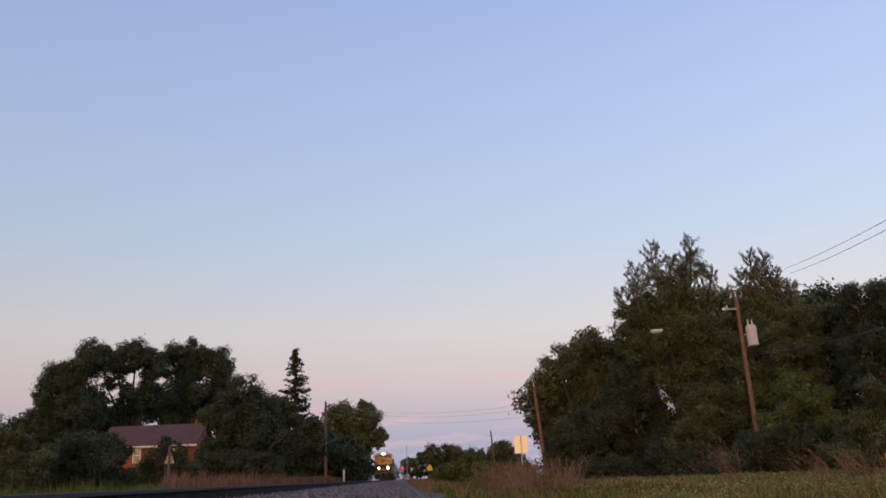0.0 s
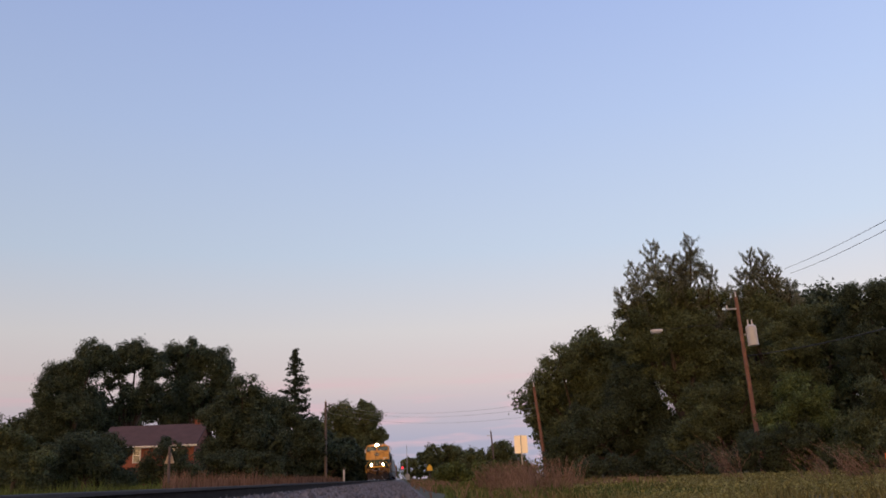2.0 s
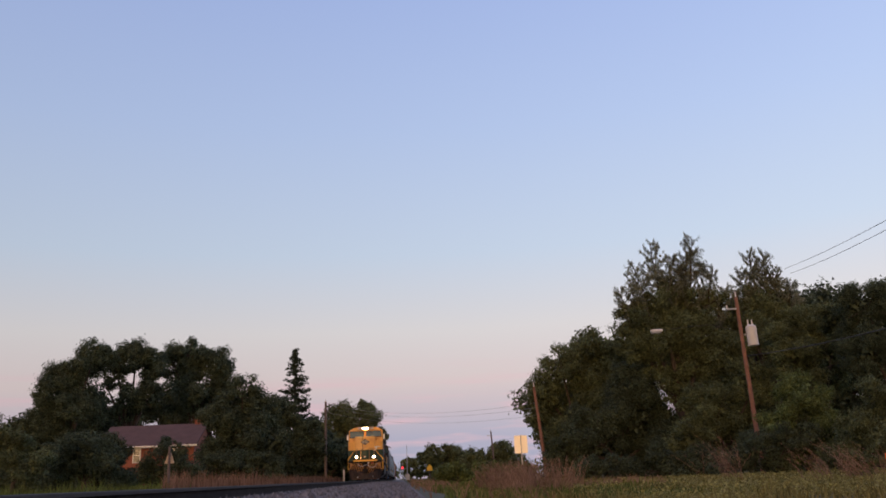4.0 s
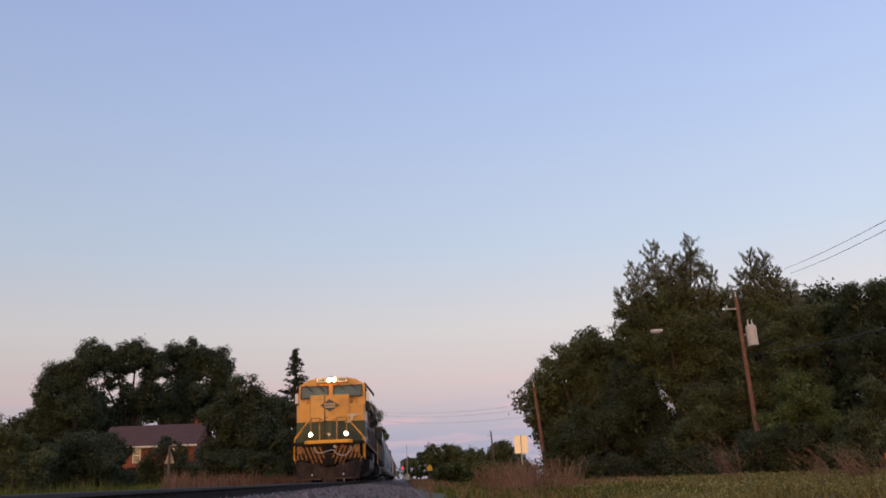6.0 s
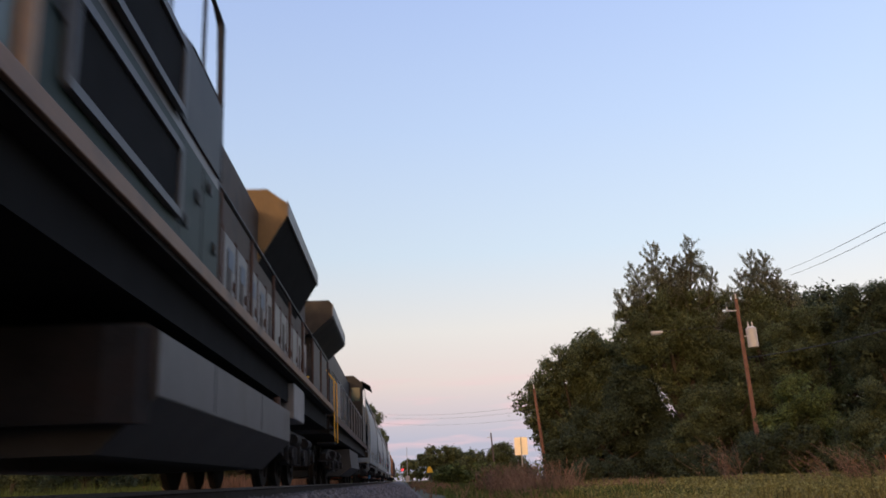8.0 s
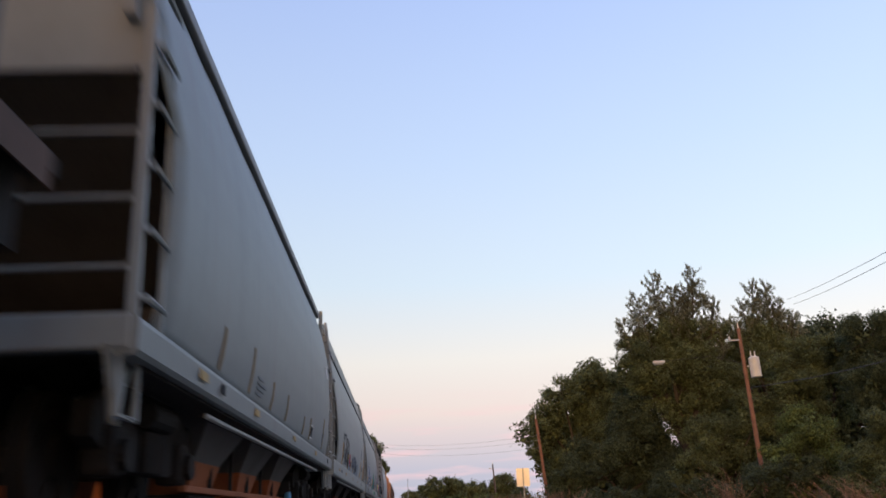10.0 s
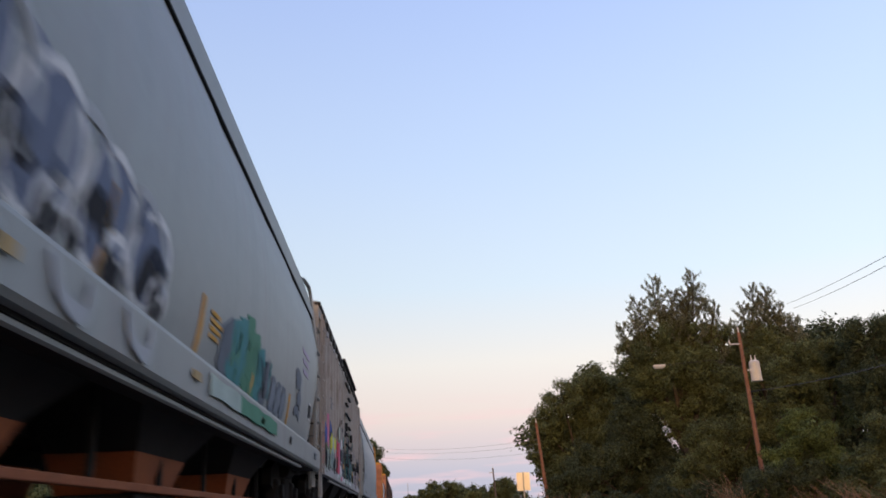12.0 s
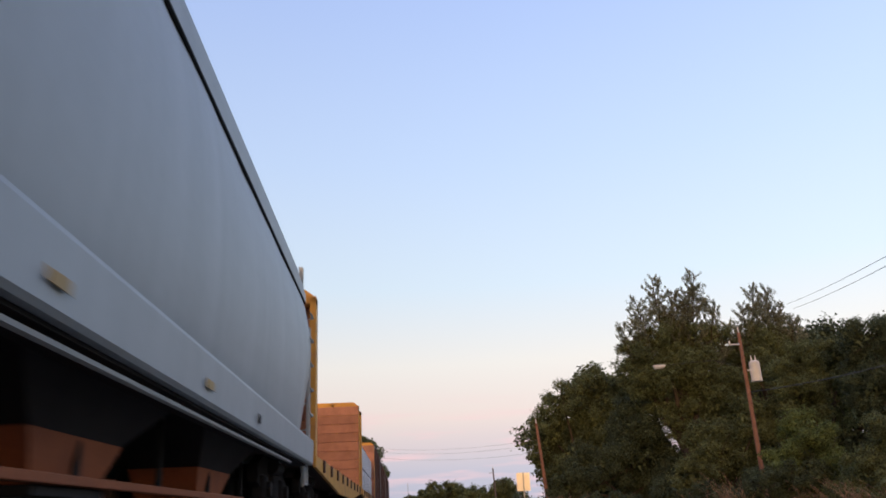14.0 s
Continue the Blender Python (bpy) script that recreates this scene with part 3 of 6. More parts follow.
# unseen oaks past the camera, added to keep low sky light off the train's side
for i in range(7):
    tree("oak", "unseen oak added along the field to shade the train", 32 + 2.0 * math.sin(i * 2.3), 33 - 11.5 * i, -0.8, "leaf_dark",
         [(-2.5, 2.6, 2.8), (2.5, 2.8, 2.8), (0, 5.4, 3.4), (-2.2, 8.0, 2.7), (2.4, 8.2, 2.7), (0, 10.2, 2.5)], 300 + i, coarse=0.38)


# dense low growth behind the front rows
for i in range(7):
    tree("thicket", "dense dark green undergrowth of the wood", 20.8 + 6.5 * i, 92 + 3 * (i % 2), -0.8, "leaf_dark",
         [(-3, 2.2, 3.0), (0, 3.4, 3.2), (3, 2.2, 3.0), (1.5, 5.4, 2.6), (-1.5, 5.6, 2.6)], 330 + i, coarse=0.34)
for i in range(8):
    tree("thicket", "dense dark green growth behind the house", -9.5 - 5.8 * i, 128 + 3 * (i % 2), -0.4, "leaf_dark",
         [(-3, 2.2, 3.0), (0, 3.2, 3.2), (3, 2.2, 3.0), (1.5, 5.0, 2.6), (-1.5, 5.4, 2.6)], 350 + i, coarse=0.36)


def spruce(x, y, z, height, radius, seed):
    """A narrow conifer: straight stem and drooping whorls of boughs carrying needle sprays, thin towards the top."""
    rng = np.random.default_rng(seed)
    t = thing("spruce", "tall narrow spruce with ragged drooping boughs", "tree", (x, y, z))
    part("trunk", nrod((0, 0, -0.3), (0, 0, height), 0.26, 0.03, n=8), M["bark"], t)
    V = []
    for k in range(44):
        u = (k + 0.5) / 44
        r0 = radius * (1 - u) ** 0.85 + 0.10
        for _ in range(7):
            h = height * (0.10 + 0.895 * min(1, u + rng.uniform(-0.02, 0.02)))
            az, rr = rng.uniform(0, 6.28), r0 * rng.uniform(0.55, 1.2)
            for s in np.linspace(0.2, 1, max(2, int(rr / 0.45))):
                c = (math.cos(az) * rr * s, math.sin(az) * rr * s, h - 0.30 * rr * s + 0.28 * rr * s ** 3)
                V.append(clump(rng, c, (0.34, 0.34, 0.16), 24, 0.13))
    crown(t, V, "needle")


spruce(-14.7, 120, -0.3, 19.0, 4.7, 41)


def distant_woods():
    """A low belt of far trees that closes the plain on all sides."""
    rng = np.random.default_rng(77)
    V = []
    for k in range(520):
        az = 2 * math.pi * k / 520
        d = rng.uniform(430, 520)
        r = rng.uniform(2.5, 5.0)
        c = (math.sin(az) * d, math.cos(az) * d, r * 0.75)
        V.append(clump(rng, c, (r * 1.7, r * 1.7, r), 130, 0.9))
    V = np.concatenate(V)
    V[:, 2] = np.maximum(V[:, 2], -0.5)
    tagged(soup("distant_woods", V, np.arange(len(V)).reshape(-1, 3), M["leaf_mid"]), "low belt of far-off woods on the horizon", "trees", kind="stuff")


distant_woods()


# ---- grass ----
def off_track(a, b):
    return abs(a + 3.137) > 4.2 + 0.5 * noise.noise((b * 0.3, a * 0.3, 5))


blades("field_grass", "short yellow-green grass in the field", "grass", 42000, (1.2, 30), (9, 46), (0.08, 0.27), 0.5, 0.008, 1, 1.3, off_track, 0.6)
blades("field_grass", "short yellow-green grass beside the crushed stone", "grass", 7000, (0.9, 12), (-14, 9), (0.06, 0.2), 0.5, 0.008, 12, 1.0, off_track, 0.6)
blades("verge_grass", "green grass on the verge beyond the track", "grass_lush", 30000, (-34, -7), (8, 60), (0.3, 0.75), 0.25, 0.008, 2, 1.2, lambda a, b: off_track(a, b) and a < -0.24 * b, 0.6)
blades("dry_grass", "tall dry pinkish grass beyond the track", "grass_dry", 30000, (-17, -7.0), (24, 110), (0.5, 1.1), 0.18, 0.006, 3, 1.1, lambda a, b: off_track(a, b) and a > -0.27 * b, 0.5)
blades("far_grass", "distant green grass beside the track bed", "grass", 9000, (1.0, 16), (46, 190), (0.08, 0.28), 0.3, 0.010, 4, 1.2, off_track, 0.5)
blades("verge_weeds", "green weeds along the edge of the track bed", "grass_lush", 16000, (0.9, 7), (16, 130), (0.08, 0.3), 0.3, 0.008, 9, 1.3, off_track, 0.6)
sprays("red_weeds", "reddish dry branching weeds beside the track bed", "weed_red", 120, (2.9, 5.3), (24, 36), (0.4, 1.1), 5)
sprays("red_weeds", "low reddish dry weeds between the grass", "weed_red", 70, (5.0, 8.5), (26, 34), (0.2, 0.48), 16)
sprays("red_weeds", "reddish dry bush in front of the wood", "weed_red", 7, (10.9, 12.4), (28, 31), (0.7, 1.7), 6, -0.35, 4, 0.5)
sprays("red_weeds", "arching reddish dry weeds in front of the wood", "weed_red", 12, (10.9, 12.6), (20, 24), (0.5, 1.15), 7, -0.75, 6, 0.25)
sprays("red_weeds", "thin dry weed stems in front of the wood", "weed_red", 10, (12.4, 14.6), (21, 26), (0.5, 1.1), 8, 0.1, 4, 0.25)


sprays("edge_weeds", "thin dry weeds along the edge of the crushed stone", "weed_red", 110, (0.5, 2.6), (13, 70), (0.12, 0.45), 15)


def leafy_weeds():
    """Low yellow-green leafy weeds in uneven tufts on the field edge."""
    rng = np.random.default_rng(77)
    V = []
    for _ in range(1500):
        y = rng.uniform(13, 38)
        x = rng.uniform(0.15 * y + 1.2, 0.64 * y)
        h = rng.uniform(0.05, 0.15) * (1 + 0.7 * noise.noise((x * 0.5, y * 0.4, 3.0)))
        V.append(clump(rng, (x, y, ground_height(x, y) + h * 0.8), (0.26, 0.26, h), 60, 0.0011 * y + 0.010, 1.0))
    V = np.concatenate(V)
    tagged(soup("leafy_weeds", V, np.arange(len(V)).reshape(-1, 3), M["weed_green"]), "low yellow-green leafy weeds on the field edge", "weeds", kind="stuff")


leafy_weeds()


# ---- house ----
def house():
    h = thing("house", "small red-brick house with a brown shingle roof", "house", (-20.25, 70, -0.4))
    walls = part("wall", nbox(-3.9, 3.6, 0, 6.6, -0.4, 3.9), M["brick"], h)
    gable = [(0, 3.9), (6.6, 3.9), (3.3, 5.55)]
    for gx in (-3.9, 3.48):
        part("gable", nprism(gable, "x", gx, gx + 0.12), M["brick"], h)
    slope = math.hypot(3.7, 1.85)
    for sgn in (1, -1):
        roof = part("roof", nbox(-4.2, 3.9, -slope - 0.02, 0.02, 0, 0.12, bevel=0.02), M["shingle"], h)
        roof.location = (0, 3.3, 5.62)
        roof.rotation_euler = (math.atan2(1.85, 3.7) if sgn > 0 else -math.atan2(1.85, 3.7), 0, 0 if sgn > 0 else math.pi)
        if sgn < 0:
            roof.location = (-0.3, 3.3, 5.62)
            roof.rotation_euler = (math.atan2(1.85, 3.7), 0, math.pi)
    part("fascia", nbox(-4.2, 3.9, -0.46, -0.40, 3.68, 3.84), M["white_paint"], h, "white painted eaves board")
    part("gutter", nbox(-4.2, 3.9, -0.56, -0.46, 3.74, 3.84, bevel=0.02), M["white_paint"], h)
    ch = part("chimney", nbox(2.85, 3.27, 3.05, 3.5, 5.2, 5.98), M["brick"], h)
    part("chimney_cap", nbox(2.81, 3.31, 3.01, 3.54, 5.98, 6.04), M["brick"], ch)
    for wx in (-1.2, 1.7):
        w = part("window", nbox(wx, wx + 0.5, -0.02, 0.03, 2.62, 3.66), M["dark_glass"], h)
        bm = bmesh.new()
        for a in (wx - 0.07, wx + 0.5):
            box(bm, a, a + 0.07, -0.06, -0.021, 2.55, 3.73)
        for b in (2.55, 3.12, 3.66):
            box(bm, wx, wx + 0.5, -0.055, -0.022, b, b + (0.04 if b == 3.12 else 0.07))
        part("window_frame", bm, M["white_paint"], w, "white window frame")


house()


# ---- poles, wires, signs ----
def utility_pole(name, label, x, y, z, height, lean, material, arm=True, radius=0.14):
    p = thing(name, label, "utility pole", (x, y, z))
    p.rotation_euler = (0, radians(lean), 0)
    part("pole", nrod((0, 0, -0.5), (0, 0, height), radius * 1.15, radius * 0.8, n=12), M[material], p, smooth=False)
    if arm:
        a = part("crossarm", nbox(-0.62, 0.05, -0.06, 0.04, height - 0.68, height - 0.6, bevel=0.01), M["steel_grey"], p)
        part("insulator", nrod((-0.6, -0.01, height - 0.6), (-0.6, -0.01, height - 0.42), 0.05, 0.035, n=8), M["porcelain"], a)
    part("top_pin", nrod((0, 0, height), (0, 0, height + 0.32), 0.035, 0.03, n=8), M["porcelain"], p)
    return p


p1 = utility_pole("utility_pole", "leaning reddish wooden utility pole with a grey transformer", 18.85, 44, -0.7, 9.55, -1.0, "pole_wood", radius=0.115)
bm = nrod((0, 0, 0), (0, 0, 1.0), 0.28, n=20)
rod(bm, (0, 0, 1.0), (0, 0, 1.09), 0.28, 0.15, n=20)
for zz in (-0.04, 0.42, 0.8):
    rod(bm, (0, 0, zz), (0, 0, zz + 0.05), 0.295, n=20)
tr = part("transformer", bm, M["porcelain"], p1, "grey cylindrical transformer can", smooth=False)
tr.location = (0.52, -0.12, 6.88)
for k, bx in enumerate((-0.12, 0.1)):
    part("bushing", nrod((bx, 0, 1.07), (bx, 0, 1.36), 0.05, 0.03, n=8), M["porcelain"], tr)
part("transformer_bracket", nbox(0.1, 0.3, -0.16, -0.06, 7.4, 7.5), M["steel_grey"], p1)
lamp_arm = part("lamp_arm", pipe([(0, 0, 7.6), (-1.6, 0.2, 8.15), (-4.3, 0.6, 8.05)], 0.010), M["wire"], p1)
bm = nbox(-0.34, 0.30, -0.12, 0.12, -0.06, 0.08, bevel=0.04)
head = part("lamp_head", bm, M["porcelain"], lamp_arm, "grey cobra-head street lamp, unlit")
head.location = (-4.45, 0.6, 8.02)
part("lens", nbox(-0.3, 0.2, -0.11, 0.11, -0.13, -0.075, bevel=0.02), M["steel_grey"], head)
utility_pole("utility_pole", "thin leaning bare wooden pole beside the wood", 10.6, 62, -0.75, 6.95, -4.5, "pole_wood", arm=False, radius=0.12)
utility_pole("utility_pole", "dark wooden utility pole behind the dry grass", -8.72, 100, -0.4, 9.6, 0.4, "pole_dark", arm=False, radius=0.16)
utility_pole("utility_pole", "distant leaning dark utility pole", 14.3, 130, -0.6, 7.1, -3.0, "pole_dark", radius=0.13)


def cable(label, a, b, sag, r, paint="wire_grey"):
    a, b = Vector(a), Vector(b)
    pts = [a.lerp(b, k / 14) - Vector((0, 0, sag * 4 * (k / 14) * (1 - k / 14))) for k in range(15)]
    tagged(link_bm("overhead_wire", pipe(pts, r, n=5), M[paint]), label, "wire")


cable("thin dark overhead wire sloping past the tree tops", (30.54, 62, 14.63), (18.15, 26, 8.45), 0.15, 0.014)
cable("thin dark overhead wire sloping past the tree tops", (30.02, 60, 13.8), (17.8, 25.6, 7.96), 0.15, 0.014)
cable("dark overhead cable in front of the wood", (18.8, 43.9, 5.6), (19.9, 30, 5.0), 0.15, 0.02, "wire")
for dz in (0.0, -0.35, -0.9):
    cable("thin dark overhead wire crossing the railway", (10.1, 62, 5.0 + dz), (-8.65, 100, 8.9 + dz), 0.9, 0.008)


def sign_board():
    s = thing("road_sign", "back of a pale metal sign on a thin steel post", "sign", (5.68, 40, -0.6))
    part("plate", nprism([(-0.28, 1.52), (-0.31, 1.55), (-0.31, 2.31), (-0.28, 2.34), (0.28, 2.34), (0.31, 2.31), (0.31, 1.55), (0.28, 1.52)], "y", 0, 0.006), M["sign_back"], s)
    part("post", nbox(-0.02, 0.03, -0.035, -0.004, -0.4, 2.36), M["steel_grey"], s)


sign_board()


def marker_post():
    s = thing("trackside_marker", "dark post with a pale triangular plate beside the track", "sign", (-7.45, 28, -0.45))
    part("post", nrod((0, 0, -0.3), (0, 0, 1.78), 0.045, 0.04, n=8), M["pole_dark"], s)
    part("plate", nprism([(-0.16, 1.25), (0.16, 1.25), (0.05, 1.58), (-0.05, 1.58)], "y", 0.06, 0.075), M["plate_tan"], s)


marker_post()
reflector = thing("field_marker", "small orange marker plate on a thin stake", "marker", (12.85, 22, -0.62))
part("stake", nbox(-0.015, 0.015, -0.01, 0.01, -0.3, 0.75), M["pole_dark"], reflector)
part("plate", nbox(-0.09, 0.09, -0.025, -0.012, 0.46, 0.72, bevel=0.004), M["marker_orange"], reflector)


def warning_sign():
    s = thing("warning_sign", "yellow-orange triangular warning sign on a dark post", "sign", (4.0, 120, -0.5))
    part("post", nrod((0, 0, -0.3), (0, 0, 1.5), 0.06, n=8), M["pole_dark"], s)
    part("plate", nprism([(-0.42, 1.45), (0.42, 1.45), (0.34, 1.95), (0.0, 2.35), (-0.34, 1.95)], "y", -0.09, -0.07), M["sign_yellow"], s)


warning_sign()
post = thing("marker_post", "short white post with a dark cap", "post", (-6.6, 100, -0.4))
part("post", nbox(-0.09, 0.09, -0.05, 0.05, -0.2, 1.70, bevel=0.01), M["porcelain"], post)
part("cap", nbox(-0.10, 0.10, -0.06, 0.06, 1.70, 1.92), M["pole_dark"], post)


def crossing_signal():
    s = thing("crossing_signal", "distant level-crossing mast with a lit red lamp", "signal", (0.35, 200, -0.5))
    part("mast", nrod((0, 0, -0.3), (0, 0, 4.1), 0.07, n=8), M["steel_grey"], s)
    part("backing", nrod((0, -0.10, 3.0), (0, -0.06, 3.0), 0.36, n=16), M["wire"], s)
    part("lamp", nrod((0, -0.16, 3.0), (0, -0.11, 3.0), 0.26, n=16), glow("red_lamp", (1.0, 0.05, 0.06), 1.6), s, "glowing red lamp")


crossing_signal()
mast = thing("signal_mast", "distant pale steel mast beside the crossing", "mast", (1.5, 205, -0.5))
part("mast", nrod((0, 0, -0.3), (0, 0, 8.2), 0.09, 0.06, n=8), M["steel_grey"], mast)
part("base_box", nbox(-0.5, 0.5, -0.4, 0.4, -0.2, 1.6, bevel=0.04), M["steel_grey"], mast)


# ---- train ----
M.update({
    "loco_yellow": mat("loco_yellow", (0.74, 0.36, 0.065), rough=0.4, vary=0.18, scale=1.6, coat=0.6, dirt=(0.56, 0.27, 0.06)),
    "loco_green": mat("loco_green", (0.022, 0.052, 0.034), rough=0.45, vary=0.3, scale=1.2, coat=0.4, spec=0.35, dirt=(0.03, 0.045, 0.035)),
    "green_matte": mat("green_matte", (0.018, 0.034, 0.028), rough=0.6, vary=0.35, scale=1.2, spec=0.2, dirt=(0.03, 0.034, 0.03)),
    "rail_yellow": mat("rail_yellow", (0.85, 0.42, 0.04), rough=0.45, vary=0.2, scale=3),
    "rail_tan": mat("rail_tan", (0.34, 0.17, 0.065), rough=0.55, vary=0.3, scale=4),
    "loco_black": mat("loco_black", (0.018, 0.018, 0.020), spec=0.3, rough=0.55, vary=0.35, scale=1.5, dirt=(0.05, 0.042, 0.038)),
    "under_black": mat("under_black", (0.018, 0.016, 0.015), spec=0.2, rough=0.85, vary=0.45, scale=3, bump=0.3, dirt=(0.022, 0.016, 0.014)),
    "plow_grey": mat("plow_grey", (0.030, 0.021, 0.018), spec=0.2, rough=0.6, vary=0.6, scale=2.5, dirt=(0.060, 0.036, 0.030)),
    "tank_grey": mat("tank_grey", (0.040, 0.040, 0.040), spec=0.3, rough=0.6, vary=0.3, scale=1.5),
    "tank_light": mat("tank_light", (0.17, 0.17, 0.175), rough=0.5, vary=0.25, scale=2),
    "sill_tan": mat("sill_tan", (0.20, 0.11, 0.06), rough=0.6, vary=0.35, scale=2, dirt=(0.08, 0.05, 0.035)),
    "board_cream": mat("board_cream", (0.78, 0.70, 0.56), rough=0.4, vary=0.1),
    "logo_dark": mat("logo_dark", (0.035, 0.030, 0.040), rough=0.4),
    "logo_pale": mat("logo_pale", (0.55, 0.45, 0.30), rough=0.5),
    "swoosh": mat("swoosh", (0.62, 0.60, 0.50), rough=0.45, vary=0.1),
    "hose_grey": mat("hose_grey", (0.46, 0.45, 0.45), rough=0.55),
    "hose_red": mat("hose_red", (0.40, 0.04, 0.03), rough=0.5),
    # blue-green reflection of the sky put into the glass colour
    "window_blue": mat("window_blue", (0.040, 0.085, 0.085), rough=0.05, vary=0.05, coat=1.0),
    "panel_white": mat("panel_white", (0.14, 0.13, 0.125), spec=0.35, rough=0.48, vary=0.3, scale=1.5, dirt=(0.11, 0.075, 0.06)),
    "rust_brown": mat("rust_brown", (0.075, 0.040, 0.027), rough=0.8, vary=0.4, scale=3),
    "hood_dark": mat("hood_dark", (0.060, 0.040, 0.028), rough=0.7, vary=0.4, scale=2, spec=0.3, dirt=(0.03, 0.024, 0.02)),
    "tank_band": mat("tank_band", (0.075, 0.075, 0.078), rough=0.55, vary=0.3, scale=1.5, dirt=(0.045, 0.042, 0.040)),
    "void_black": mat("void_black", (0.013, 0.013, 0.013), rough=0.9, spec=0.08),
    "stripe_tan": mat("stripe_tan", (0.34, 0.155, 0.04), rough=0.65, vary=0.4, scale=6, dirt=(0.07, 0.04, 0.02)),
    "lamp_on": glow("lamp_on", (1.0, 0.76, 0.42), 900.0),
    "reflector_lit": glow("reflector_lit", (1.0, 0.60, 0.24), 0.9),
    # locomotive yellow darkened for the hood's shade, with some grime
    "radiator_tan": mat("radiator_tan", (0.20, 0.125, 0.05), rough=0.6, vary=0.3, scale=1.5, dirt=(0.08, 0.06, 0.03)),
    "hopper_blue": mat("hopper_blue", (0.205, 0.232, 0.240), rough=0.5, vary=0.13, scale=1.6, dirt=(0.19, 0.20, 0.205), fine=9, streak=(1.0, 1.6, 0.16)),
    "hopper_grey": mat("hopper_grey", (0.285, 0.306, 0.300), rough=0.5, vary=0.16, scale=1.6, dirt=(0.26, 0.262, 0.258), fine=9, streak=(1.0, 1.6, 0.16)),
    "hopper_pale": mat("hopper_pale", (0.345, 0.380, 0.392), rough=0.48, vary=0.1, scale=1.6, fine=9, streak=(1.0, 1.6, 0.16)),
    "ribbed_grey": mat("ribbed_grey", (0.40, 0.405, 0.41), rough=0.55, vary=0.18, scale=0.9, dirt=(0.28, 0.265, 0.25), fine=12),
    "rib_tan": mat("rib_tan", (0.37, 0.36, 0.345), rough=0.6, vary=0.25, scale=1.5, dirt=(0.24, 0.21, 0.185)),
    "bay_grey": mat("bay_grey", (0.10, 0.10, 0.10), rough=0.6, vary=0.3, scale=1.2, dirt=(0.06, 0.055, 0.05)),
    "valve_blue": mat("valve_blue", (0.05, 0.22, 0.42), rough=0.45, vary=0.1),
    "bay_rust": mat("bay_rust", (0.34, 0.10, 0.035), rough=0.7, vary=0.4, scale=1.2, dirt=(0.16, 0.05, 0.025)),
    "bay_brown": mat("bay_brown", (0.13, 0.042, 0.022), rough=0.75, vary=0.4, scale=1.2, dirt=(0.06, 0.025, 0.016)),
    # dark colour that carries the shade inside the hopper ends
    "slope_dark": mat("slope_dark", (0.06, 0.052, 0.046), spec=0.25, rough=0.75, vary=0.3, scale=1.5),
    # near-black for dark fittings, and for shade painted on the undersides
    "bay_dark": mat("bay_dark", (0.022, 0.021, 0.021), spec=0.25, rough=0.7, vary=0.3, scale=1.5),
    "bulkhead_yellow": mat("bulkhead_yellow", (0.62, 0.30, 0.045), rough=0.55, vary=0.25, scale=1.2, dirt=(0.36, 0.16, 0.05)),
    "plank": mat("plank", (0.36, 0.16, 0.10), rough=0.8, vary=0.3, scale=2, bump=0.4, piece=0.25),
    "wrap_white": mat("wrap_white", (0.62, 0.64, 0.66), rough=0.4, vary=0.15, scale=2, bump=0.5),
    "boxcar_brown": mat("boxcar_brown", (0.10, 0.05, 0.04), rough=0.65, vary=0.3, scale=1.5),
})
for key, rgb in (("ink_black", (0.03, 0.03, 0.035)), ("ink_teal", (0.09, 0.26, 0.27)), ("ink_green", (0.11, 0.27, 0.18)), ("ink_pink", (0.62, 0.20, 0.30)),
                 ("ink_red", (0.55, 0.06, 0.09)), ("ink_yellow", (0.62, 0.60, 0.08)), ("ink_blue", (0.06, 0.12, 0.38)), ("ink_mint", (0.42, 0.50, 0.45)),
                 ("ink_pale_white", (0.42, 0.44, 0.46)), ("ink_steel", (0.16, 0.18, 0.21)), ("ink_pale", (0.24, 0.26, 0.28)), ("ink_slate", (0.17, 0.20, 0.28)), ("patch_grey", (0.22, 0.245, 0.28)), ("sill_mark", (0.45, 0.33, 0.17)), ("rust_streak", (0.27, 0.20, 0.12)), ("ink_orange", (0.66, 0.36, 0.09)), ("ink_white", (0.70, 0.70, 0.70)), ("ink_graphite", (0.07, 0.075, 0.08)), ("ink_moss", (0.16, 0.20, 0.12)), ("ink_mauve", (0.42, 0.36, 0.46))):
    M[key] = mat(key, rgb, rough=0.8, vary=0.15, scale=3, spec=0.15)


def wheelset(parent, y, radius, spin):
    bm = nrod((-0.8, 0, 0), (0.8, 0, 0), 0.085, n=8)
    for sx in (-0.74, 0.74):
        rod(bm, (sx - 0.065, 0, 0), (sx + 0.065, 0, 0), radius, n=24)
        rod(bm, (sx * 0.93 - 0.02, 0, 0), (sx * 0.93 + 0.02, 0, 0), radius + 0.03, n=24)
        rod(bm, (sx + (0.07 if sx > 0 else -0.07), 0, 0), (sx + (0.10 if sx > 0 else -0.10), 0, 0), radius * 0.35, n=12)
        for k in range(6):
            a = k * math.pi / 3
            c = Vector((sx + (0.066 if sx > 0 else -0.066), math.cos(a) * radius * 0.62, math.sin(a) * radius * 0.62))
            rod(bm, c, c + Vector((0.02 if sx > 0 else -0.02, 0, 0)), radius * 0.13, n=8)
    w = part("wheelset", bm, M["under_black"], parent)
    w.location = (0, y, radius)
    SPIN.append((w, y, radius)) if spin else None
    return w


SPIN = []


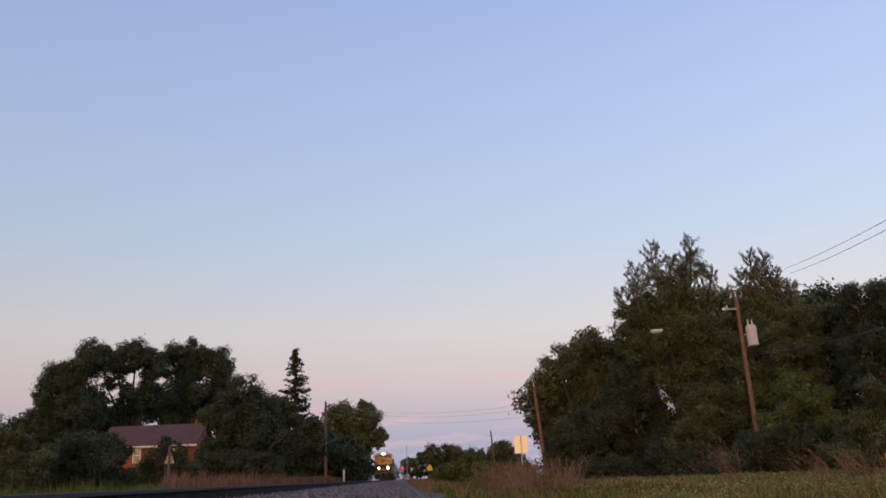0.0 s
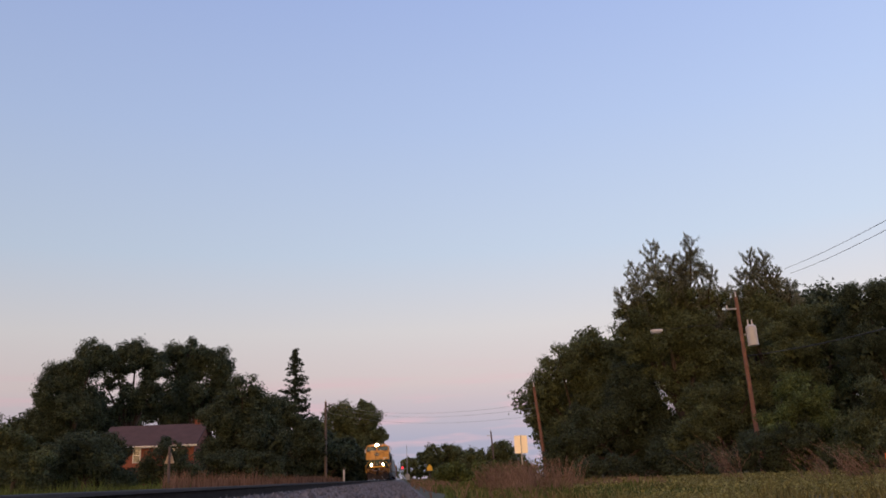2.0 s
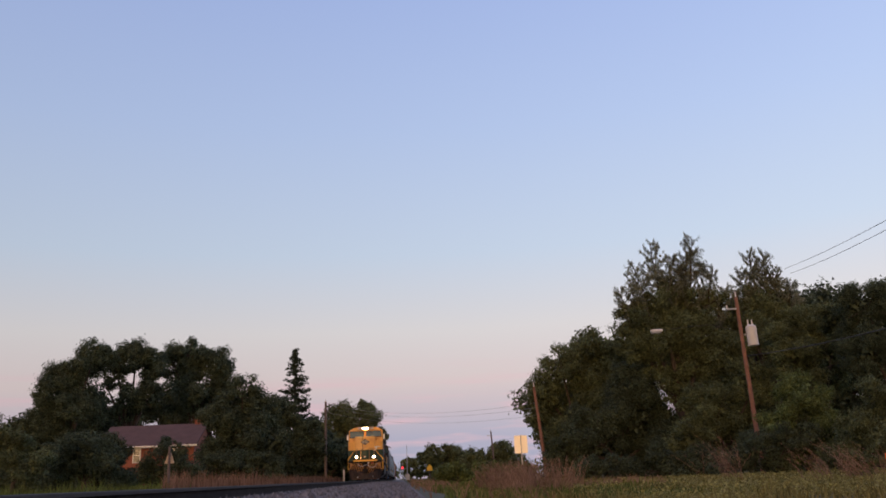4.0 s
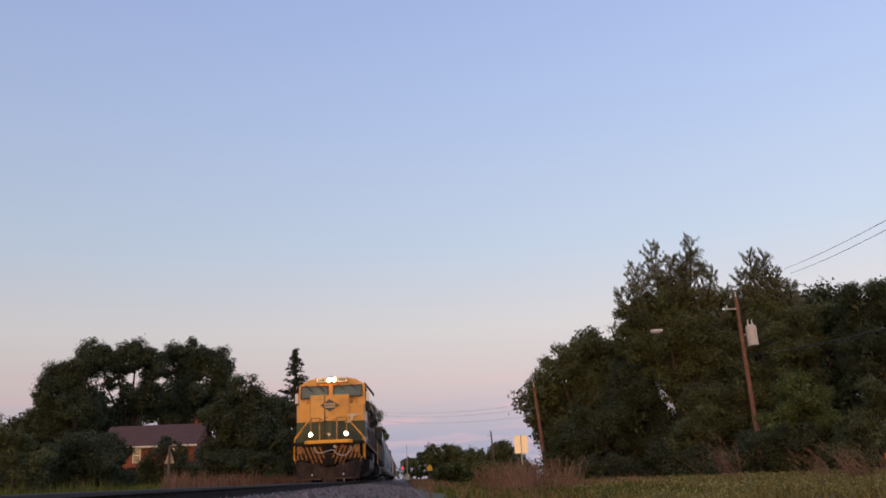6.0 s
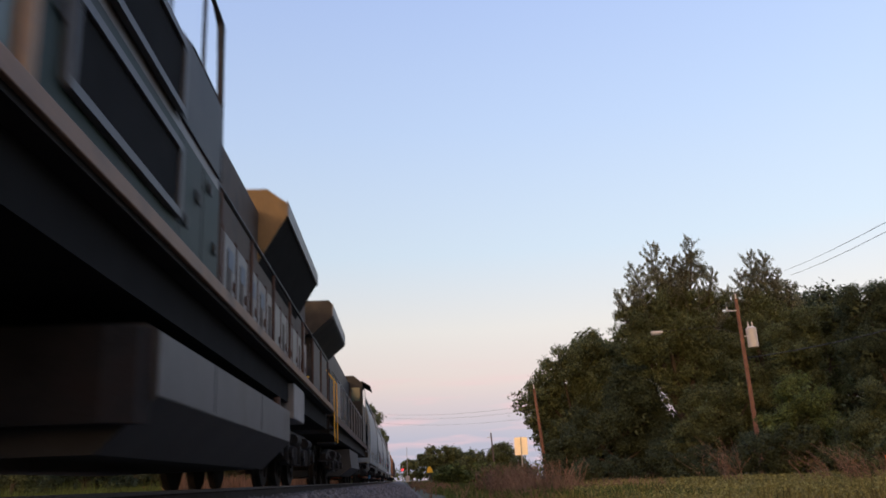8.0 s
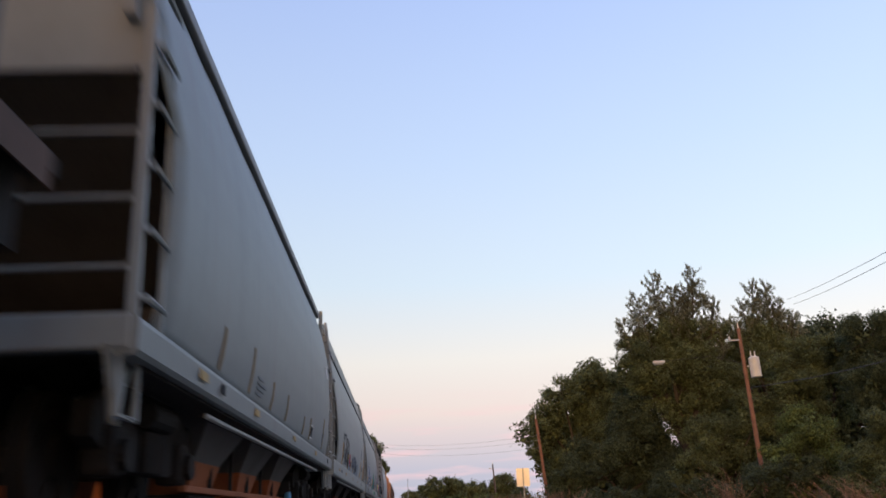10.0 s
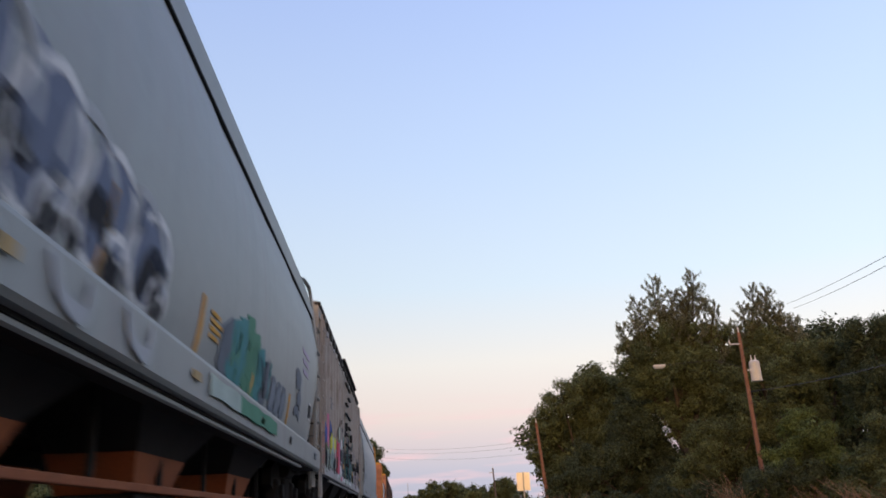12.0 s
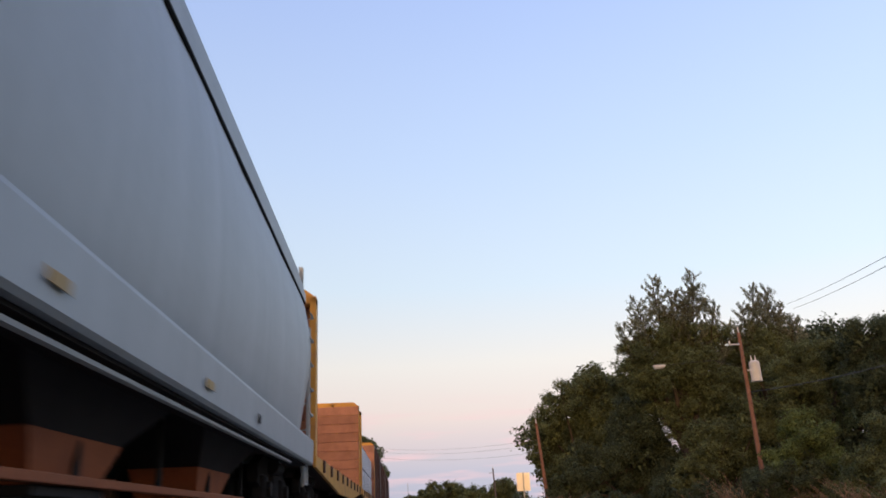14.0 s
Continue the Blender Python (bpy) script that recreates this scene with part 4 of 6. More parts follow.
def truck(car, y, axles, radius, half, spin=True):
    """A bogie: cast side frames, journal boxes, springs, brake rods and its wheelsets."""
    t = part("truck", nbox(-1.08, 1.08, -0.22, 0.22, 0.5, 0.86, bevel=0.02), M["under_black"], car)
    t.location = (0, y, 0)
    mids = [(p + q) / 2 for p, q in zip(axles, axles[1:])]
    for sx in (-1, 1):
        bm = nprism([(-half, 0.55), (-half, 0.78), (-half * 0.55, 0.95), (half * 0.55, 0.95), (half, 0.78), (half, 0.55), (half * 0.5, 0.36), (-half * 0.5, 0.36)], "x", sx * 1.02, sx * 1.16)
        part("side_frame", bm, M["under_black"], t)
        for a in axles:
            bm = nbox(min(sx * 1.0, sx * 1.24), max(sx * 1.0, sx * 1.24), a - 0.15, a + 0.15, radius - 0.15, radius + 0.2, bevel=0.05)
            rod(bm, (sx * 1.20, a, radius), (sx * 1.30, a, radius), 0.11, n=12)
            part("journal_box", bm, M["under_black"], t)
        for m_ in mids:
            for k in (-0.17, 0, 0.17):
                part("spring", nrod((sx * 1.19, m_ + k, 0.36), (sx * 1.19, m_ + k, 0.66), 0.06, n=8), M["under_black"], t)
            part("brake_cylinder", nrod((sx * 1.22, m_ - 0.35, 0.78), (sx * 1.22, m_ + 0.3, 0.78), 0.10, n=12), M["under_black"], t)
    for a in axles:
        wheelset(t, a, radius, spin)
    return t


def coupler(car, y, sgn):
    bm = nbox(-0.09, 0.09, min(y, y + sgn * 0.45), max(y, y + sgn * 0.45), 0.78, 0.94, bevel=0.02)
    prism(bm, [(-0.2, y + sgn * 0.42), (-0.16, y + sgn * 0.72), (0.02, y + sgn * 0.66), (0.0, y + sgn * 0.55), (0.19, y + sgn * 0.62), (0.2, y + sgn * 0.45)], "z", 0.70, 1.0)
    part("coupler", bm, M["under_black"], car)


def lamp(car, name, x, y, z, r, label):
    """A round lamp: dark housing ring with a glowing lens, facing forward."""
    h = part(name, nrod((x, y + 0.16, z), (x, y, z), r * 1.28, n=20), M["loco_black"], car, label)
    part("reflector", nrod((x, y - 0.002, z), (x, y - 0.02, z), r, r * 0.94, n=20), M["reflector_lit"], h, "amber-lit reflector")
    part("lens", nrod((x, y - 0.021, z), (x, y - 0.045, z), r * 0.62, r * 0.5, n=20), M["lamp_on"], h, "lit warm white lens")
    return h


def lead_locomotive():
    c = thing("locomotive", "yellow and dark green six-axle diesel locomotive with lit headlights", "locomotive")
    yel, grn = M["loco_yellow"], M["loco_green"]
    part("underframe", nbox(-1.40, 1.40, -1.15, 20.0, 1.25, 1.60), M["void_black"], c)
    for sx in (-1.59, 1.55):
        part("side_sill", nbox(sx, sx + 0.04, -0.55, 19.9, 1.64, 1.755, bevel=0.008), M["sill_tan"], c, "tan painted deck edge")
    part("deck", nbox(-1.55, 1.55, -1.22, 19.95, 1.60, 1.72), M["under_black"], c)
    # nose
    plan = [(-1.55, 0.10), (-1.50, 0.02), (-0.24, -0.26), (0.06, -0.26), (1.50, 0.02), (1.55, 0.10), (1.55, 1.4), (-1.55, 1.4)]
    part("lower_nose", nprism(plan, "z", 1.72, 2.66), grn, c, "dark green lower nose")
    up = bmesh.new()
    prism(up, plan, "z", 2.664, 3.42)
    for v in up.verts:
        if v.co.z > 3.3 and abs(v.co.x) < 1.4:
            v.co.z = 3.52
    part("upper_nose", up, yel, c, "orange-yellow upper nose")
    part("nose_hood", nbox(-0.90, 0.85, -0.14, 1.3, 3.40, 3.85, bevel=0.03), yel, c)
    part("nose_panel", nprism([(-0.90, -0.17), (-0.24, -0.27), (0.06, -0.27), (0.85, -0.17), (0.85, -0.10), (-0.90, -0.10)], "z", 2.67, 3.84), yel, c)
    d = part("nose_door", nbox(-0.265, -0.225, -0.285, -0.22, 1.80, 3.86, bevel=0.006), M["loco_black"], c, "dark nose door edge")
    for hz in (2.1, 2.8, 3.4):
        part("hinge", nbox(-0.22, -0.10, -0.29, -0.27, hz, hz + 0.05), M["rail_tan"], d)
    for gx in (0.42, 0.62):
        part("grab_iron", pipe([(gx, -0.16, 3.2), (gx, -0.24, 3.2), (gx, -0.24, 3.5), (gx, -0.14, 3.5)], 0.012), yel, c)
    for gx, gw in ((-1.36, 0.6), (0.72, 0.55)):
        part("grab_iron", pipe([(gx, 0.12, 2.82), (gx, -0.02 if gx > 0 else 0.0, 2.82), (gx + gw, -0.02 if gx > 0 else -0.1, 2.82), (gx + gw, 0.1, 2.82)], 0.014), yel, c)
    for sx in (-1.15, 1.02):
        part("nose_vent", nrod((sx, 0.45, 3.44), (sx, 0.45, 3.66), 0.10, 0.09, n=12), yel, c)
    for sx, y_ in ((-0.905, -0.125), (0.855, -0.125)):
        part("panel_edge", nbox(sx - 0.008, sx + 0.008, y_ - 0.055, y_, 2.68, 3.84), M["rail_tan"], c)
    for z_ in (3.02, 3.56):
        part("panel_seam", nbox(0.10, 0.84, -0.185, -0.165, z_, z_ + 0.008), M["rail_tan"], c)
    badge = part("badge", nprism([(-0.45, 3.37), (-0.02, 3.65), (0.41, 3.37), (-0.02, 3.09)], "y", -0.32, -0.285), M["logo_dark"], c, "dark diamond badge with pale bars")
    for z0, x0, x1 in ((3.43, -0.26, 0.22), (3.30, -0.24, 0.20)):
        x = x0
        while x < x1:
            part("bar", nbox(x, x + 0.055, -0.326, -0.318, z0 - 0.05, z0 + 0.05), M["logo_pale"], badge)
            x += 0.085
    sw = [(0.62, 2.60), (0.85, 2.56), (1.0, 2.70), (1.05, 2.86), (1.42, 2.93), (1.05, 2.96), (0.78, 2.93), (0.92, 2.80), (0.88, 2.70)]
    part("paint_swoosh", nprism(sw, "y", -0.19, -0.15), M["swoosh"], c, "pale painted swoosh")
    part("step_light", nrod((-0.06, -0.30, 2.07), (-0.06, -0.26, 2.07), 0.07, n=12), M["board_cream"], c)
    # cab
    lo = [(-1.55, 1.72), (-1.55, 2.66), (1.55, 2.66), (1.55, 1.72)]
    hi = [(-1.55, 2.664), (-1.55, 4.40), (-1.12, 4.68), (-0.75, 4.74), (0.75, 4.74), (1.12, 4.68), (1.55, 4.40), (1.55, 2.664)]
    part("cab_lower", nprism(lo, "y", 1.4, 3.0), grn, c)
    part("cab_upper", nprism(hi, "y", 0.97, 3.0), yel, c)
    for x0, x1, z0 in ((-1.42, -0.20, 3.82), (0.08, 1.38, 3.88)):
        pane = nbox(x0, x1, 0.945, 0.985, z0, 4.36, bevel=0.012)
        for v in pane.verts:
            v.co.y -= 0.16 * (4.36 - v.co.z) / (4.36 - z0)
        w = part("windshield", pane, M["window_blue"], c, "dark windshield pane tinted like reflected sky")
        bm = bmesh.new()
        box(bm, x0 - 0.04, x1 + 0.04, 0.93, 0.969, 4.36, 4.40)
        box(bm, x0 - 0.04, x1 + 0.04, 0.93, 0.969, z0 - 0.04, z0)
        box(bm, x0 - 0.04, x0, 0.93, 0.969, z0, 4.36)
        box(bm, x1, x1 + 0.04, 0.93, 0.969, z0, 4.36)
        for v in bm.verts:
            v.co.y -= 0.16 * (4.36 - v.co.z) / (4.36 - z0)
        part("gasket", bm, M["loco_black"], w)
        for k in (0.3, 0.75):
            xx = x0 + (x1 - x0) * k
            part("wiper", nrod((xx - 0.18, 0.90, 4.46), (xx + 0.16, 0.82, 4.12), 0.018, n=6), M["loco_black"], w)
    nb = part("number_box", nbox(-0.75, 0.75, 0.76, 1.3, 4.52, 4.75, bevel=0.025), yel, c)
    for x0 in (-0.70, 0.26):
        pl = part("number_board", nbox(x0, x0 + 0.44, 0.74, 0.764, 4.54, 4.73, bevel=0.006), M["board_cream"], nb, "cream number board with dark bars")
        for k in range(4):
            part("bar", nbox(x0 + 0.07 + 0.08 * k, x0 + 0.12 + 0.08 * k, 0.734, 0.742, 4.58, 4.69), M["loco_black"], pl)
    for x in (-0.115, 0.115):
        lamp(c, "headlight", x, 0.68, 4.62, 0.096, "twin round headlight on the cab roof")
    for sx in (-1, 1):
        side = sx * 1.55
        part("side_window", nbox(min(side, side + sx * 0.012), max(side, side + sx * 0.012), 1.22, 2.62, 3.42, 4.22, bevel=0.004), M["window_blue"], c)
        bm = bmesh.new()
        for y0, y1, z0, z1 in ((1.15, 1.22, 3.36, 4.28), (2.62, 2.69, 3.36, 4.28), (1.22, 2.62, 4.22, 4.28), (1.22, 2.62, 3.36, 3.42), (1.88, 1.94, 3.42, 4.22)):
            box(bm, side - 0.01, side + sx * 0.03 + (0.01 if sx > 0 else 0), y0, y1, z0, z1)
        part("side_window_frame", bm, M["loco_black"], c)
        part("arm_rest", nbox(min(side, side + sx * 0.10), max(side, side + sx * 0.10), 0.95, 2.75, 3.26, 3.33, bevel=0.01), M["rust_brown"], c)
        part("awning", nprism([(sx * 1.50, 4.50), (sx * 1.52, 4.54), (sx * 1.93, 4.02), (sx * 1.90, 3.98)], "y", 1.15, 2.8), M["loco_black"], c, "dark sloping window awning")
        part("mirror", nbox(min(sx * 1.58, sx * 1.74), max(sx * 1.58, sx * 1.74), 1.02, 1.06, 3.62, 4.08, bevel=0.01), M["white_paint"], c, "pale wind deflector beside the cab window")
    # louvred panel on the cab side
    pn = part("side_panel", nbox(1.55, 1.575, 1.05, 2.75, 1.95, 2.58, bevel=0.008), grn, c)
    for k in range(6):
        part("louvre", nbox(1.575, 1.60, 1.6, 2.1, 2.05 + 0.075 * k, 2.09 + 0.075 * k), M["loco_black"], pn)
    part("panel_seam", nbox(1.552, 1.57, 1.0, 3.0, 2.62, 2.66), M["loco_black"], c)
    part("corner_post", nbox(1.52, 1.585, 2.98, 3.10, 1.75, 3.9), M["rail_tan"], c)
    # equipment cabinet behind the cab
    part("equipment_cabinet", nbox(-1.54, 1.54, 3.0, 7.05, 1.72, 3.45, bevel=0.03), M["panel_white"], c, "pale grey equipment cabinet")
    part("cabinet_lower", nbox(1.54, 1.555, 3.12, 7.0, 1.76, 2.60), M["green_matte"], c)
    for y0, y1, z0, z1 in ((3.5, 5.5, 2.76, 3.24), (3.5, 5.5, 1.95, 2.40)):
        g = part("grille", nbox(1.555, 1.575, y0, y1, z0, z1), M["void_black"], c, "dark air grille")
        bm = bmesh.new()
        box(bm, 1.555, 1.60, y0 - 0.07, y1 + 0.07, z1, z1 + 0.06)
        box(bm, 1.555, 1.60, y0 - 0.07, y1 + 0.07, z0 - 0.06, z0)
        box(bm, 1.555, 1.60, y0 - 0.07, y0, z0, z1)
        box(bm, 1.555, 1.60, y1, y1 + 0.07, z0, z1)
        part("grille_frame", bm, M["tank_band"], g)
    part("dark_panel", nbox(1.54, 1.56, 5.62, 6.98, 2.72, 3.43, bevel=0.006), M["loco_black"], c)
    for k in range(4):
        part("rail_post", nrod((1.46, 3.3 + 1.1 * k, 3.43), (1.46, 3.3 + 1.1 * k, 4.50), 0.020, n=6), M["loco_black"], c)
    part("top_rail", pipe([(1.46, 3.02, 4.54), (1.46, 6.95, 4.54), (1.48, 7.18, 4.42), (1.50, 7.22, 2.8)], 0.024), M["loco_black"], c)
    for k, (yy, zz) in enumerate(((6.1, 2.2), (6.5, 2.42), (6.75, 1.95), (5.75, 1.9), (3.3, 2.2))):
        part("latch", nbox(1.555, 1.585, yy, yy + 0.07, zz, zz + 0.10, bevel=0.008), M["loco_black"], c)
    for yy in (5.62, 6.35):
        part("panel_seam", nbox(1.553, 1.560, yy, yy + 0.015, 1.78, 2.60), M["loco_black"], c)
    # long hood
    part("hood", nbox(-0.95, 0.95, 7.05, 19.5, 1.72, 4.32, bevel=0.05), M["hood_dark"], c)
    part("blower_duct", nbox(-1.25, 1.25, 7.05, 8.2, 3.2, 4.2, bevel=0.06), M["void_black"], c)
    for k in range(14):
        y0 = 7.4 + 0.86 * k
        dr = part("hood_door", nbox(0.95, 0.985, y0, y0 + 0.76, 1.95, 3.15, bevel=0.008), M["panel_white"], c, "pale stained hood door")
        part("latch", nbox(0.985, 1.01, y0 + 0.6, y0 + 0.68, 2.5, 2.62), M["rust_brown"], dr)
        if k % 3 != 2:
            part("slot", nbox(0.984, 0.99, y0 + 0.18, y0 + 0.46, 2.12 + 0.1 * (k % 2), 2.95), M["hood_dark"], dr)
        part("door_gap", nbox(0.95, 0.99, y0 + 0.765, y0 + 0.85, 1.8, 3.2), M["rust_brown"], c)
    for k in range(6):
        part("lettering_bar", nbox(0.987, 0.992, 8.5 + 0.86 * k, 8.85 + 0.86 * k, 2.75, 3.0), M["ink_steel"], c)
    rad = [(0.95, 3.45), (1.40, 4.20), (1.40, 4.44), (1.08, 4.68), (-1.08, 4.68), (-1.40, 4.44), (-1.40, 4.20), (-0.95, 3.45)]
    part("radiator", nprism(rad, "y", 12.7, 17.6), M["void_black"], c, "dark flared radiator")
    part("radiator_face", nprism(rad, "y", 12.66, 12.70), M["radiator_tan"], c, "yellow front of the radiator")
    for sx in (-1.43, 1.40):
        part("radiator_edge", nbox(sx, sx + 0.03, 12.66, 17.65, 4.20, 4.45), M["panel_white"], c)
    part("radiator_fan", nrod((0, 14.0, 4.68), (0, 14.0, 4.80), 0.7, n=20), M["under_black"], c)
    # walkway rails
    for sx in (-1.48, 1.48):
        part("handrail", pipe([(sx, 7.15, 2.78), (sx, 19.6, 2.78)], 0.022), M["loco_black"], c)
        for k in range(8):
            part("rail_post", nrod((sx, 7.4 + 1.72 * k, 1.72), (sx, 7.4 + 1.72 * k, 2.78), 0.024, n=6), M["rust_brown"], c)
    # front platform, rails and pilot
    part("anticlimber", nprism([(-1.05, -1.25), (-0.90, -1.52), (0.90, -1.52), (1.05, -1.25)], "z", 1.64, 1.78), M["rail_yellow"], c, "orange-yellow front step edge")
    for x in (-0.77, -0.39, 0.37, 0.79):
        part("front_rail_post", nrod((x, -1.22, 1.72), (x, -1.22, 2.74), 0.028, n=8), M["rail_tan"], c)
    for x0, x1 in ((-0.77, -0.39), (0.37, 0.79)):
        part("front_rail", nrod((x0, -1.22, 2.74), (x1, -1.22, 2.74), 0.024, n=8), M["rail_tan"], c)
    part("safety_chain", pipe([(-0.39, -1.22, 2.72), (-0.2, -1.23, 2.62), (0.0, -1.23, 2.59), (0.2, -1.23, 2.62), (0.37, -1.22, 2.72)], 0.012), M["under_black"], c)
    for sx in (-1, 1):
        part("corner_handrail", pipe([(sx * 0.79, -1.22, 2.74), (sx * 1.50, -1.0, 1.92), (sx * 1.53, -1.0, 1.05), (sx * 1.42, -1.08, 0.98)], 0.028), M["rail_yellow"], c, "yellow bent handrail")
        part("step_handrail", pipe([(sx * 1.20, -0.85, 2.25), (sx * 1.56, -0.55, 1.85), (sx * 1.56, -0.55, 0.92)], 0.026), M["rail_yellow"], c, "yellow step handrail")
        part("step_well", nbox(min(sx * 1.12, sx * 1.46), max(sx * 1.12, sx * 1.46), -1.0, -0.5, 0.5, 1.6), M["under_black"], c)
        for z in (0.55, 0.92, 1.28):
            part("step", nbox(min(sx * 1.15, sx * 1.55), max(sx * 1.15, sx * 1.55), -1.02, -0.55, z, z + 0.04), M["under_black"], c)
        part("end_bracket", nbox(min(sx * 1.14, sx * 1.37), max(sx * 1.14, sx * 1.37), -1.36, -1.29, 1.22, 1.54, bevel=0.03), M["stripe_tan"], c)
        lamp(c, "ditch_light", sx * 0.78, -1.33, 2.03, 0.095, "round ditch light on the front platform")
        part("ditch_bracket", nbox(sx * 0.78 - 0.05, sx * 0.78 + 0.05, -1.28, -1.18, 1.72, 1.95), M["loco_black"], c)
    pilot = part("pilot", nbox(-1.38, 1.38, -1.30, -1.16, 0.90, 1.62), M["under_black"], c, "black pilot plate with yellow diagonal stripes")
    for k in range(7):
        for sx in (-1, 1):
            x = sx * (0.12 + 0.19 * k)
            if abs(x) > 1.3:
                continue
            q = [(x, 0.98), (x + sx * 0.09, 0.98), (x + sx * 0.09 + sx * 0.22, 1.50), (x + sx * 0.22, 1.50)]
            q = [(min(1.36, max(-1.36, a)), b) for a, b in q]
            part("stripe", nprism(q, "y", -1.306, -1.298), M["stripe_tan"], pilot)
    # stripes run on down the middle, behind the coupler gear
    for k in range(3):
        for sx in (-1, 1):
            x = sx * (0.30 + 0.20 * k)
            q = [(x - sx * 0.18, 0.60), (x - sx * 0.09, 0.60), (x + sx * 0.09, 0.96), (x, 0.96)]
            part("stripe", nprism(q, "y", -1.335, -1.31), M["stripe_tan"], pilot)
    part("draft_box", nbox(-0.25, 0.25, -1.58, -1.3, 0.68, 1.02, bevel=0.03), M["under_black"], c)
    for x, z in ((-0.5, 0.98), (0.5, 1.0), (-0.95, 0.95), (0.92, 0.98)):
        part("angle_cock", nrod((x, -1.30, z), (x, -1.44, z - 0.02), 0.045, n=8), M["rust_brown"], c)
    part("cut_lever", pipe([(-1.3, -1.40, 1.2), (-0.3, -1.42, 1.18), (0.3, -1.42, 1.18), (1.3, -1.40, 1.2)], 0.018), M["rust_brown"], c)
    part("mu_hose", pipe(curve([(-0.62, -1.38, 1.50), (-0.55, -1.44, 1.30), (-0.30, -1.46, 1.24), (0.0, -1.46, 1.32), (0.2, -1.46, 1.36)]), 0.020), M["hose_grey"], c, "grey hanging hose")
    part("mu_hose", pipe(curve([(0.2, -1.46, 1.36), (0.4, -1.46, 1.18), (0.65, -1.46, 1.10), (0.9, -1.44, 1.22), (1.02, -1.38, 1.45)]), 0.020), M["hose_grey"], c, "grey hanging hose")
    part("hose_plug", nrod((0.62, -1.42, 1.50), (0.62, -1.30, 1.50), 0.07, n=10), M["hose_red"], c, "red hose plug")
    part("hose_plug", nrod((0.28, -1.42, 1.50), (0.28, -1.30, 1.50), 0.07, n=10), M["hose_grey"], c)
    for x in (-0.75, -0.45, 0.45, 0.75):
        part("air_hose", pipe([(x, -1.32, 1.0), (x * 0.98, -1.5, 0.85), (x * 0.95, -1.62, 0.55), (x * 0.9, -1.66, 0.35)], 0.022), M["under_black"], c)
        part("hose_end", nrod((x * 0.9, -1.66, 0.36), (x * 0.88, -1.68, 0.28), 0.035, n=8), M["hose_grey"], c)
    pl = [(-1.48, -1.10), (-1.18, -1.42), (-0.32, -1.72), (0.32, -1.72), (1.18, -1.42), (1.48, -1.10), (1.44, -1.02), (0.3, -1.56), (-0.3, -1.56), (-1.44, -1.02)]
    pw = bmesh.new()
    prism(pw, pl, "z", 0.13, 0.90)
    for v in pw.verts:
        if v.co.z > 0.5 and abs(v.co.x) < 0.4:
            v.co.z = 0.62
        if v.co.z < 0.3:
            v.co.x *= 0.88
            v.co.y -= 0.10
    part("snow_plow", pw, M["plow_grey"], c, "grey-brown worn steel snow plow")
    for x in (-1.0, -0.55, 0.55, 1.0):
        part("plow_rib", nbox(x - 0.02, x + 0.02, -1.62 + 0.16 * abs(x), -1.40, 0.2, 0.86), M["plow_grey"], c)
    for sx in (-1, 1):
        part("plow_edge", nprism([(sx * 0.28, -1.835), (sx * 1.04, -1.535), (sx * 1.30, -1.215), (sx * 1.30, -1.195), (sx * 1.03, -1.50), (sx * 0.28, -1.80)], "z", 0.115, 0.175), M["rust_brown"], c, "worn lower edge of the plow")
        part("plow_brace", nrod((sx * 0.62, -1.50, 0.88), (sx * 0.52, -1.70, 0.30), 0.03, n=6), M["rust_brown"], c)
        part("uncoupling_handle", pipe([(sx * 1.30, -1.40, 1.20), (sx * 1.42, -1.42, 1.02), (sx * 1.40, -1.44, 0.82)], 0.016), M["rail_tan"], c)
    coupler(c, -1.25, -1)
    # tank, trucks and boxes below the frame
    part("fuel_tank", nprism([(-1.46, 1.09), (-1.54, 1.04), (-1.54, 0.60), (-1.16, 0.24), (1.16, 0.24), (1.54, 0.60), (1.54, 1.04), (1.46, 1.09)], "y", 5.35, 12.15), M["tank_grey"], c, "dark grey fuel tank")
    part("tank_nose", nprism([(-1.50, 5.35), (-1.44, 5.22), (-1.25, 5.12), (1.25, 5.12), (1.44, 5.22), (1.50, 5.35)], "z", 0.42, 1.05), M["under_black"], c)
    for yy in (7.1, 9.6):
        part("tank_seam", nbox(1.538, 1.547, yy, yy + 0.02, 0.62, 1.03), M["under_black"], c)
    part("tank_panel", nbox(1.54, 1.545, 5.37, 12.13, 0.61, 1.03), M["tank_band"], c, "lighter upper tank side")
    part("filler", nrod((1.42, 11.7, 1.0), (1.42, 11.7, 1.2), 0.05, n=8), M["rust_brown"], c)
    part("air_reservoir", nrod((1.1, 12.6, 1.05), (1.1, 14.2, 1.05), 0.2, n=14), M["under_black"], c)
    part("battery_box", nbox(1.0, 1.5, 13.0, 14.4, 1.0, 1.55, bevel=0.02), M["tank_light"], c)
    for ty in (1.42, 16.2):
        truck(c, ty, (-1.75, 0.0, 1.75), 0.53, 2.35)
    coupler(c, 19.9, 1)
    return c


